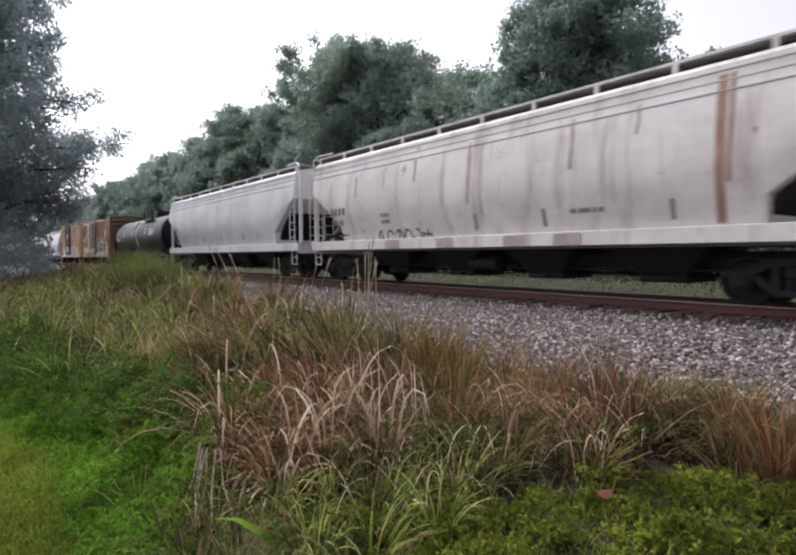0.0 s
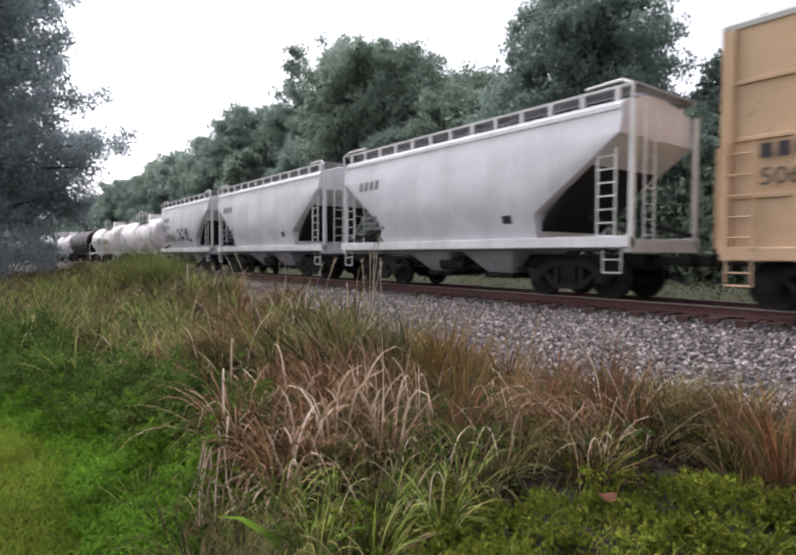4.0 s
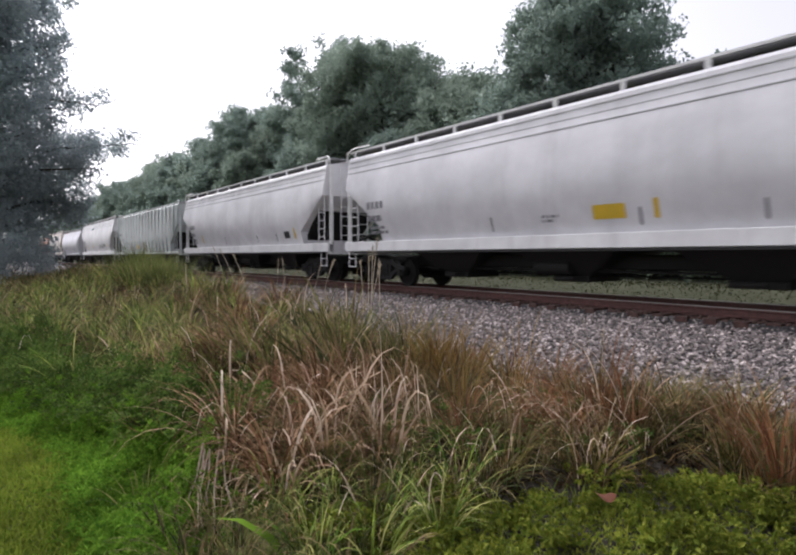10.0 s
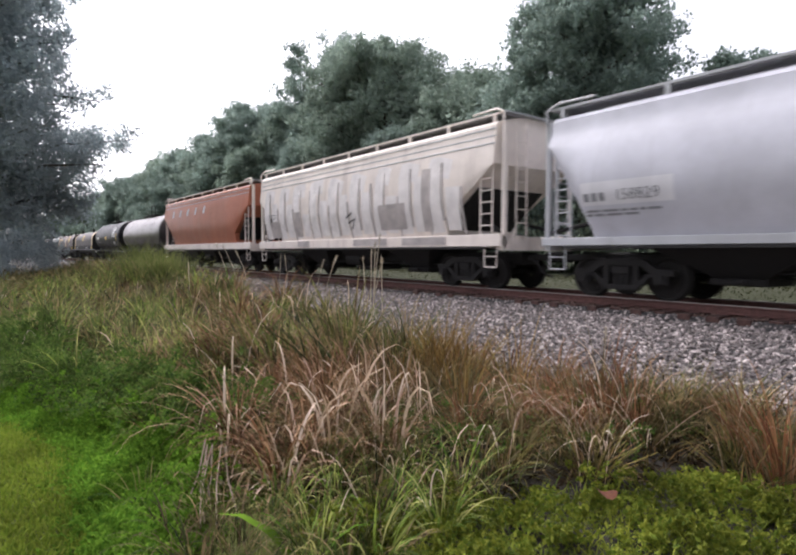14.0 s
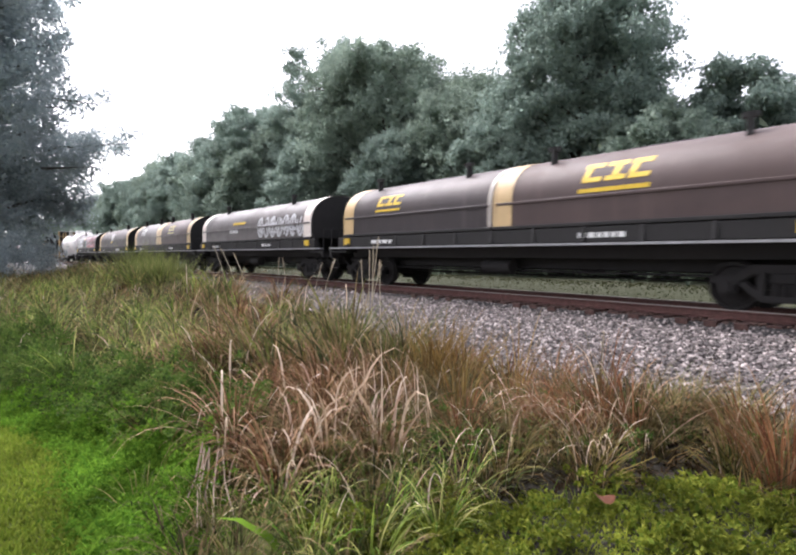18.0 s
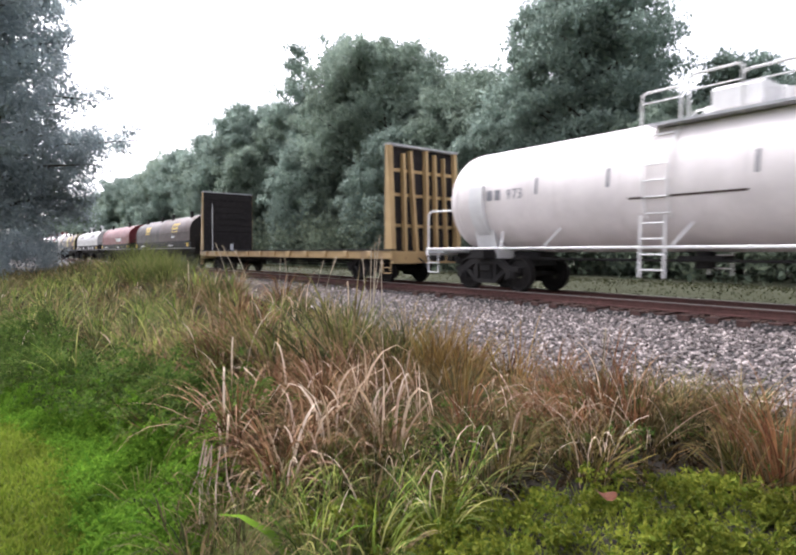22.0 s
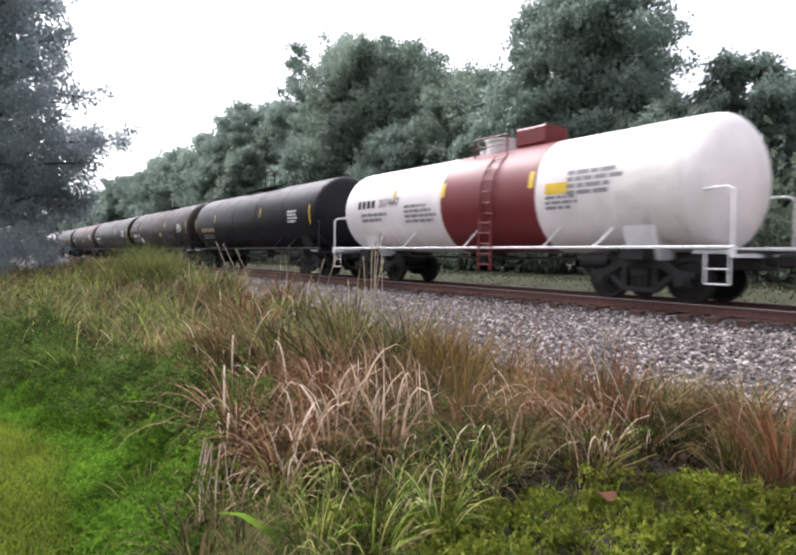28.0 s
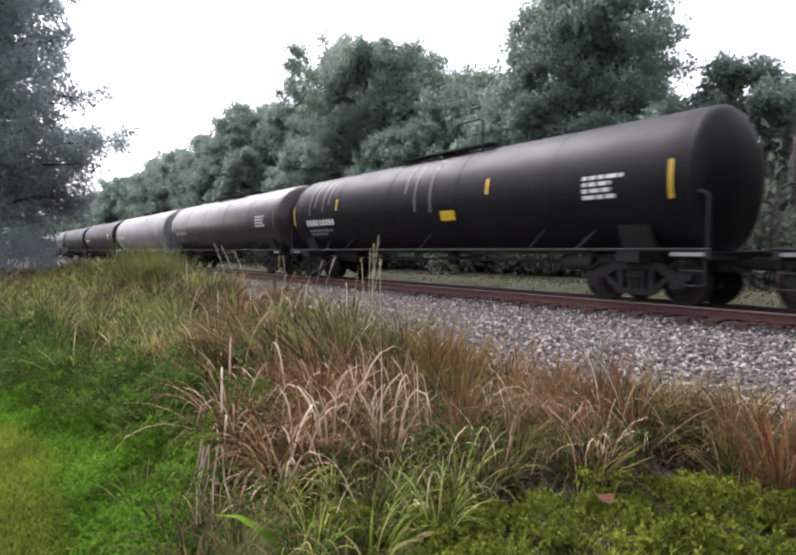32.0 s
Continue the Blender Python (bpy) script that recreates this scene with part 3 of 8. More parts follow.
# -- tank car --
def tank_car(front, rear, shell, trim, label, radius=1.4, zc=2.44, dome="platform", head=0.75, saddle=None, bottom_plate=True, dome_x=0.0, overhang=0.75, plates=False, rail_z=1.12, ladder_dx=-1.05):
    long_barrel = overhang < 0.5
    slip = 0.35 if long_barrel else 0.0
    car, half = start_car("tank_car", front - slip, rear - slip, label, "tank car")
    L = half - overhang + 0.35
    if long_barrel:
        L, head = half + 0.05, 0.45
    def skin(z):
        return math.sqrt(max(0.0, radius ** 2 - (z - zc) ** 2))
    n = 48
    ring = lambda r: [(r * math.sin(2 * math.pi * i / n), zc - r * math.cos(2 * math.pi * i / n)) for i in range(n)]
    st = [(-L + head * (1 - math.cos(a)), ring(max(0.03, radius * math.sin(a)))) for a in [math.pi / 2 * k / 9 for k in range(10)]]
    st += [(x, ring(radius)) for x in np.linspace(-L + head + 0.6, L - head - 0.6, 7)]
    st += [(-x, p) for x, p in reversed(st[:10])]
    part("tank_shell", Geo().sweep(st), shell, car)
    for i, x in enumerate(np.linspace(-L + head + 0.05, L - head - 0.05, 6)):
        r = radius + 0.008
        part("weld_band", Geo().sweep([(x - 0.03, ring(r)), (x + 0.03, ring(r))]), shell, car)
    seat = {1: half - 1.65, -1: half - 1.2} if long_barrel else {1: half - 2.0, -1: half - 2.0}
    for end in (-1, 1):
        x = end * seat[end]
        g = Geo()
        pts = [(math.sin(a) * (radius + 0.02), zc - math.cos(a) * (radius + 0.02)) for a in np.linspace(-0.95, 0.95, 13)]
        g.sweep([(x - 0.35, pts + [(0.9, 0.86), (-0.9, 0.86)]), (x + 0.35, pts + [(0.9, 0.86), (-0.9, 0.86)])])
        part("saddle", g, saddle or trim, car)
        part("bolster", Geo().chamfer_box(x - 0.25, x + 0.25, -1.42, 1.42, 0.86, 1.1), BLACK, car)
        part("stub_sill", Geo().chamfer_box(min(end * half, end * (half - 3.2)), max(end * half, end * (half - 3.2)), -0.32, 0.32, 0.68, 1.06, 0.03), BLACK, car)
        part("end_platform", Geo().box(min(end * half, end * (half - 0.75)), max(end * half, end * (half - 0.75)), -1.45, 1.45, 1.0, 1.07), GALV, car)
        part("end_beam", Geo().chamfer_box(min(end * half, end * (half - 0.1)), max(end * half, end * (half - 0.1)), -1.5, 1.5, 0.93, 1.1), trim, car)
        xr = end * (half - 0.06)
        for y in (-1.45, 1.45):
            part("end_railing", Geo().path([(xr, y, 1.08), (xr, y, 2.12), (xr - end * 0.12, y * 0.98, 2.2), (xr - end * 0.75, y * 0.86, 2.2)], 0.028, 6), trim, car)
        stirrup(car, end * (half - 0.3), -1.47, 1.0, trim)
        for y in (-1.47,):
            part("walkway_brace", Geo().tube((end * (half - 2.9), -1.46, 1.08), (end * (half - 2.6), -skin(1.55) * 0.98, 1.55), 0.03, 6), trim, car)
        if plates:
            for s in (-1, 1):
                pw = Geo()
                pts2 = [(s * (skin(z) + d), z) for z, d in [(z, 0.1) for z in np.linspace(1.2, 2.75, 9)] + [(z, -0.03) for z in np.linspace(2.75, 1.2, 9)]]
                pw.sweep([(x - 0.24, pts2 if s > 0 else pts2[::-1]), (x + 0.24, pts2 if s > 0 else pts2[::-1])])
                part("saddle_plate", pw, trim, car, "white plate wrapped over the saddle")
    for s in (-1, 1):
        part("side_rail", Geo().tube((-half, s * 1.47, rail_z), (half, s * 1.47, rail_z), 0.032, 6), trim, car, "long thin side handrail")
        for x in np.linspace(-half + 4.2, half - 4.2, 3):
            part("rail_brace", Geo().tube((x, s * 1.47, rail_z), (x + 0.25, s * skin(1.6) * 0.99, 1.6), 0.025, 5), trim, car)
    # manway, valves and the railed platform over the middle
    zt = zc + radius
    x0 = dome_x
    low_top = long_barrel and dome == "low"
    if low_top:
        zt -= 0.22
    part("manway", Geo().tube((x0, 0, zt - 0.12), (x0, 0, zt + 0.3), 0.42, 18).tube((x0, 0, zt + 0.3), (x0, 0, zt + 0.36), 0.47, 18), trim if dome != "low" else shell, car)
    part("valve", Geo().tube((x0 + 0.75, 0, zt - 0.05), (x0 + 0.75, 0, zt + 0.24), 0.12, 10).tube((x0 - 0.7, 0.1, zt - 0.05), (x0 - 0.7, 0.1, zt + 0.18), 0.16, 10), trim, car)
    if dome == "platform":
        for s in (-1, 1):
            part("top_walkway", Geo().box(x0 - 1.35, x0 + 1.35, s * 0.95 - 0.25, s * 0.95 + 0.25, zt - 0.28, zt - 0.23), GALV, car)
            y = s * 1.1
            for xa, xb, hh in ((x0 - 1.55, x0 - 0.75, 0.42), (x0 - 0.6, x0 + 0.35, 0.58), (x0 + 0.35, x0 + 1.55, 0.44)):
                g = Geo().path([(xa, y, zt - 0.3), (xa, y, zt + hh - 0.06), (xa + 0.08, y, zt + hh), (xb - 0.08, y, zt + hh), (xb, y, zt + hh - 0.06), (xb, y, zt - 0.3)], 0.026, 6)
                g.tube((xa, y, zt + hh * 0.5), (xb, y, zt + hh * 0.5), 0.018, 5)
                part("top_railing", g, trim, car, "railing round the manway")
            part("side_ladder", ladder_geo(x0 + ladder_dx, s * 1.5, 0.52, 1.75, 0.5, 4, 0.02), trim, car)
            g = Geo()
            for xx in (x0 + ladder_dx - 0.25, x0 + ladder_dx + 0.25):
                g.path([(xx, s * (skin(z) + 0.07), z) for z in np.linspace(1.7, zt - 0.3, 8)], 0.022, 5)
            for z in np.linspace(1.8, zt - 0.45, 6):
                g.tube((x0 + ladder_dx - 0.25, s * (skin(z) + 0.07), z), (x0 + ladder_dx + 0.25, s * (skin(z) + 0.07), z), 0.018, 5)
            part("curved_ladder", g, trim, car)
        part("valve_housing", Geo().chamfer_box(x0 - 0.45, x0 + 0.45, -0.5, 0.5, zt - 0.1, zt + 0.42, 0.08), trim, car)
    elif low_top:
        part("top_walkway", Geo().box(x0 - 2.1, x0 + 2.1, -0.62, -0.3, zt + 0.27, zt + 0.31), BLACK, car, "narrow grated walkway along the top")
        g = Geo().path([(x0 + 0.7, -0.6, zt), (x0 + 0.7, -0.6, zt + 0.95), (x0 + 0.85, -0.6, zt + 1.02), (x0 + 1.6, -0.6, zt + 1.02), (x0 + 1.75, -0.6, zt + 0.95), (x0 + 1.75, -0.6, zt)], 0.024, 6)
        part("top_railing", g.tube((x0 + 0.7, -0.6, zt + 0.6), (x0 + 1.75, -0.6, zt + 0.6), 0.018, 5), trim, car, "thin railing by the manway")
    elif dome == "low":
        part("top_walkway", Geo().box(x0 - 1.2, x0 + 1.2, -0.95, -0.6, zt - 0.12, zt - 0.08), BLACK, car)
        part("top_railing", Geo().path([(x0 - 1.2, -0.95, zt - 0.3), (x0 - 1.2, -0.95, zt + 0.25), (x0 + 1.2, -0.95, zt + 0.25), (x0 + 1.2, -0.95, zt - 0.3)], 0.022, 5), trim, car)
        part("side_ladder", ladder_geo(x0, -1.49, 0.5, 1.7, 0.45, 4, 0.018), trim, car)
    part("bottom_outlet", Geo().tube((0, 0, zc - radius + 0.05), (0, 0, zc - radius - 0.35), 0.2, 12).chamfer_box(-0.45, 0.45, -0.3, 0.3, zc - radius - 0.2, zc - radius - 0.08), BLACK, car)
    part("brake_reservoir", Geo().tube((half - 3.6, -0.7, 0.82), (half - 2.9, -0.7, 0.82), 0.17, 12), BLACK, car)
    part("brake_pipe", Geo().tube((-half + 1.5, -0.4, 0.86), (half - 1.5, -0.4, 0.86), 0.03, 6), BLACK, car)
    add_trucks(car, seat[1], seat[-1])
    add_couplers(car, half, 0.5)
    return car, half, skin


def tank_band(car, x0, x1, radius, zc, material, label):
    n = 48
    ring = [((radius + 0.011) * math.sin(2 * math.pi * i / n), zc - (radius + 0.011) * math.cos(2 * math.pi * i / n)) for i in range(n)]
    inner = [(y * 0.985, zc + (z - zc) * 0.985) for y, z in ring]
    part("painted_band", Geo().sweep([(x0, inner), (x0 + 0.005, ring), (x1 - 0.005, ring), (x1, inner)], caps=False), material, car, label)


# -- boxcar --
def box_car(front, rear, body, door, roof, label, eave=4.4, posts=14, door_w=3.0, door_at=0.3, end_mat=None, rails=0, floor=1.0, ribs_on_door=9, side_door=None):
    car, half = start_car("boxcar", front, rear, label, "boxcar")
    L, w = half, 1.5
    prof = [(-w, floor), (w, floor), (w, eave), (w - 0.12, eave + 0.07), (0, eave + 0.25), (-w + 0.12, eave + 0.07), (-w, eave)]
    part("body", Geo().sweep([(-L + 0.12, prof), (L - 0.12, prof)]), body, car)
    rp = [(-w - 0.03, eave - 0.06), (-w - 0.03, eave + 0.03), (-w + 0.1, eave + 0.1), (0, eave + 0.28), (w - 0.1, eave + 0.1), (w + 0.03, eave + 0.03), (w + 0.03, eave - 0.06), (0, eave + 0.2)]
    part("roof", Geo().sweep([(-L + 0.05, rp), (L - 0.05, rp)]), roof, car)
    for k in range(int(2 * L / 1.2)):
        x = -L + 0.6 + k * 1.2
        part("roof_seam", Geo().sweep([(x, [(-w + 0.1, eave + 0.1), (0, eave + 0.28), (w - 0.1, eave + 0.1), (w - 0.1, eave + 0.13), (0, eave + 0.32), (-w + 0.1, eave + 0.13)]), (x + 0.06, [(-w + 0.1, eave + 0.1), (0, eave + 0.28), (w - 0.1, eave + 0.1), (w - 0.1, eave + 0.13), (0, eave + 0.32), (-w + 0.1, eave + 0.13)])]), roof, car)
    dx0, dx1 = door_at - door_w / 2, door_at + door_w / 2
    for s in (-1, 1):
        for i in range(posts):
            x = -L + 0.2 + (2 * L - 0.4) * i / (posts - 1)
            if dx0 - (1.65 if side_door else 0.15) < x < dx1 + 0.15:
                continue
            part("side_post", Geo().chamfer_box(x - 0.055, x + 0.055, min(s * w, s * (w + 0.075)), max(s * w, s * (w + 0.075)), floor + 0.1, eave - 0.08, 0.015), body, car)
        for k in range(rails):
            z = floor + (eave - floor) * (k + 1) / (rails + 1)
            for a, b in ((-L + 0.2, dx0 - 0.1), (dx1 + 0.1, L - 0.2)):
                part("side_rail", Geo().chamfer_box(a, b, min(s * w, s * (w + 0.05)), max(s * w, s * (w + 0.05)), z - 0.04, z + 0.04, 0.012), body, car)
        part("side_sill", Geo().chamfer_box(-L + 0.1, L - 0.1, min(s * (w - 0.02), s * (w + 0.09)), max(s * (w - 0.02), s * (w + 0.09)), floor - 0.12, floor + 0.12, 0.02), body, car)
        d = part("door", Geo().box(dx0, dx1, min(s * (w + 0.03), s * (w + 0.11)), max(s * (w + 0.03), s * (w + 0.11)), floor + 0.12, eave - 0.12), door, car, "ribbed steel sliding door")
        for k in range(ribs_on_door):
            z = floor + 0.3 + (eave - floor - 0.6) * k / (ribs_on_door - 1)
            part("door_rib", Geo().chamfer_box(dx0 + 0.1, dx1 - 0.1, min(s * (w + 0.11), s * (w + 0.16)), max(s * (w + 0.11), s * (w + 0.16)), z - 0.05, z + 0.05, 0.02), door, d)
        for xx in (dx0 + 0.05, (dx0 + dx1) / 2, dx1 - 0.05):
            part("door_post", Geo().box(xx - 0.05, xx + 0.05, min(s * (w + 0.11), s * (w + 0.18)), max(s * (w + 0.11), s * (w + 0.18)), floor + 0.14, eave - 0.16), door, d)
        if side_door:
            ex0, ex1 = dx0 - 1.5, dx0 - 0.12
            e = part("plug_door", Geo().box(ex0, ex1, min(s * (w + 0.03), s * (w + 0.09)), max(s * (w + 0.03), s * (w + 0.09)), floor + 0.12, eave - 0.12), side_door, car, "narrow tan plug door with raised panels")
            for zc in (0.16, 0.34, 0.52, 0.7, 0.88):
                z = floor + (eave - floor) * zc
                part("door_panel", Geo().chamfer_box(ex0 + 0.14, ex1 - 0.14, min(s * (w + 0.09), s * (w + 0.125)), max(s * (w + 0.09), s * (w + 0.125)), z - 0.2, z + 0.2, 0.015), side_door, e)
            part("door_rod", Geo().tube(((ex0 + ex1) / 2 + 0.3, s * (w + 0.15), floor + 0.2), ((ex0 + ex1) / 2 + 0.3, s * (w + 0.15), eave - 0.3), 0.025, 6), side_door, e)
        part("lock_rod", Geo().tube((dx1 - 0.5, s * (w + 0.2), floor + 0.2), (dx1 - 0.5, s * (w + 0.2), eave - 0.3), 0.025, 6), door, d)
        part("door_track", Geo().chamfer_box(dx0 - 0.2, dx1 + 2.6, min(s * w, s * (w + 0.16)), max(s * w, s * (w + 0.16)), floor - 0.02, floor + 0.1, 0.02), body, car)
    for end in (-1, 1):
        part("end_wall", Geo().box(min(end * (L - 0.12), end * (L - 0.02)), max(end * (L - 0.12), end * (L - 0.02)), -w, w, floor, eave + 0.03), end_mat or body, car)
        for k in range(8):
            z = floor + 0.3 + (eave - floor - 0.5) * k / 7
            a, b = end * (L - 0.03), end * (L + 0.07)
            part("end_corrugation", Geo().add([(a, -w + 0.12, z - 0.13), (b, -w + 0.22, z - 0.04), (b, -w + 0.22, z + 0.04), (a, -w + 0.12, z + 0.13), (a, w - 0.12, z - 0.13), (b, w - 0.22, z - 0.04), (b, w - 0.22, z + 0.04), (a, w - 0.12, z + 0.13)],
                                              [(0, 1, 5, 4), (1, 2, 6, 5), (2, 3, 7, 6), (0, 3, 2, 1), (4, 5, 6, 7), (0, 4, 7, 3)]), end_mat or body, car)
        part("ladder", ladder_geo(end * (L - 0.4), -w - 0.12, floor + 0.1, floor + 1.9, 0.42, 5), body, car)
        part("end_ladder", ladder_geo(end * (L + 0.1), -1.1, floor + 0.1, floor + 1.9, 0.42, 5, along="y"), body, car)
        stirrup(car, end * (L - 0.4), -w - 0.08, floor - 0.1, body, drop=0.45)
    under_gear(car, L, z=1.0)
    add_trucks(car, L - 1.6)
    add_couplers(car, L, 0.85)
    return car, L, lambda z: w + 0.09


# -- coil car --
def coil_car(front, rear, hoods, stripe, label, frame_mat=None, top=3.42, knee=2.3, deck_trim=None, overhang=0.95, lugs=True, dark_ends=True, wide=("front", "rear")):
    """hoods: one or two materials; stripe: material of the hood's end bands, or None."""
    car, half = start_car("coil_car", front, rear, label, "coil car")
    L, w = half, 1.45
    frame_mat = frame_mat or BLACK
    z0 = 1.72
    arc = [(w, z0), (w, knee)] + [(w * math.cos(a) ** 0.95, knee + (top - knee) * math.sin(a) ** 0.9) for a in np.linspace(0.12, math.pi / 2 - 0.02, 12)]
    prof = arc + [(-y, z) for y, z in reversed(arc)]
    def skin(z):
        if z <= knee:
            return w
        for (ya, za), (yb, zb) in zip(arc[1:], arc[2:]):
            if za <= z <= zb:
                return ya + (yb - ya) * (z - za) / (zb - za)
        return 0.1
    m = len(hoods)
    for i, hm in enumerate(hoods):
        a, b = -L + 2 * L * i / m + 0.03, -L + 2 * L * (i + 1) / m - 0.03
        hood = part("hood", Geo().sweep([(a, prof), (a + 0.01, prof), ((a + b) / 2, prof), (b - 0.01, prof), (b, prof)]), hm, car, "long rounded steel coil cover")
        rim = [(y * 1.012, z + (0.012 if z > z0 + 0.01 else 0)) for y, z in prof]
        bands = [(a - 0.01, a + (0.62 if stripe and "rear" in wide else 0.14)), (b - (0.62 if stripe and "front" in wide else 0.14), b + 0.01)]
        for p, q in bands:
            broad = q - p > 0.3
            part("end_band", Geo().sweep([(p, rim), (q, rim)], caps=False), stripe if broad else P_RIM if stripe else hm, hood, "painted end band" if broad else "pale worn rim" if stripe else "")
        # an added thin black sheet puts shade on the outer hood ends
        if dark_ends and (i == 0 or i == m - 1):
            cap = [(y * 0.985, z - 0.012 if z > z0 + 0.01 else z) for y, z in prof]
            for xe, used in ((a - 0.02, i == 0), (b + 0.005, i == m - 1)):
                if used:
                    part("end_shade", Geo().sweep([(xe, cap), (xe + 0.015, cap)]), BLACK, hood, "thin black sheet for the shade on the hood end")
        part("knee_seam", Geo().chamfer_box(a + 0.1, b - 0.1, -w - 0.03, -w + 0.03, knee - 0.04, knee + 0.03, 0.01), hm, hood)
        part("base_lip", Geo().chamfer_box(a, b, -w - 0.06, w + 0.06, z0 - 0.06, z0 + 0.02, 0.01), frame_mat, hood)
        if lugs:
            for x in (a + (b - a) * 0.2, a + (b - a) * 0.8):
                part("lifting_lug", Geo().box(x - 0.04, x + 0.04, -0.95, -0.78, top - 0.25, top + 0.2).box(x - 0.14, x + 0.14, -0.93, -0.8, top + 0.1, top + 0.2), BLACK, hood)
            part("roof_bracket", Geo().tube(((a + b) / 2 - 0.7, 0, top + 0.04), ((a + b) / 2 + 0.7, 0, top + 0.04), 0.03, 6), BLACK, hood)
    D = L + overhang
    part("trough", Geo().sweep([(x, [(-1.25, z0 - 0.03), (-0.95, 0.95), (0.95, 0.95), (1.25, z0 - 0.03)]) for x in (-L - 0.1, L + 0.1)]), frame_mat, car)
    for s in (-1, 1):
        part("side_sill", Geo().chamfer_box(-L - 0.3, L + 0.3, s * 1.42 - 0.08, s * 1.42 + 0.08, 1.3, z0 - 0.08, 0.02), frame_mat, car, "dark side girder")
        part("side_walkway", Geo().box(-D + 0.1, D - 0.1, s * 1.47 - 0.1, s * 1.47 + 0.1, 1.24, 1.29), deck_trim or GRATING, car, "narrow pale side walkway")
        n = 11
        for i in range(n):
            x = -L + 0.4 + (2 * L - 0.8) * i / (n - 1)
            part("sill_bracket", Geo().add([(x - 0.05, s * 1.5, 1.66), (x + 0.05, s * 1.5, 1.66), (x + 0.05, s * 1.55, 1.32), (x - 0.05, s * 1.55, 1.32), (x - 0.05, s * 1.42, 1.66), (x + 0.05, s * 1.42, 1.66), (x + 0.05, s * 1.42, 1.32), (x - 0.05, s * 1.42, 1.32)],
                                           [(0, 1, 2, 3), (4, 7, 6, 5), (0, 3, 7, 4), (1, 5, 6, 2), (0, 4, 5, 1), (3, 2, 6, 7)]), frame_mat, car)
    for end in (-1, 1):
        part("end_deck", Geo().box(min(end * D, end * (L - 0.2)), max(end * D, end * (L - 0.2)), -1.45, 1.45, 1.1, 1.18), frame_mat, car)
        part("end_sill", Geo().chamfer_box(min(end * D, end * (D - 0.12)), max(end * D, end * (D - 0.12)), -1.48, 1.48, 0.95, 1.2), frame_mat, car)
        part("end_bulkhead", Geo().box(min(end * (L + 0.02), end * (L + 0.1)), max(end * (L + 0.02), end * (L + 0.1)), -1.4, 1.4, 1.15, z0 + 0.1), frame_mat, car)
        part("corner_plate", Geo().box(end * (L - 0.3) - 0.17, end * (L - 0.3) + 0.17, -1.535, -1.5, 1.38, 1.6), YELLOW, car)
        part("end_rail", Geo().path([(end * (D - 0.06), -1.42, 1.2), (end * (D - 0.06), -1.42, 2.0), (end * (D - 0.06), -0.7, 2.0), (end * (D - 0.06), -0.7, 1.2)], 0.02, 5), frame_mat, car)
        stirrup(car, end * (D - 0.35), -1.46, 1.1, frame_mat)
    part("brake_stand", Geo().tube((D - 0.15, 0.4, 1.1), (D - 0.15, 0.4, 2.3), 0.03, 6).tube((D - 0.17, 0.4, 2.25), (D - 0.12, 0.4, 2.25), 0.26, 16), BLACK, car)
    under_gear(car, D, z=1.0)
    add_trucks(car, D - 1.75)
    add_couplers(car, D, 0.4)
    return car, L, skin


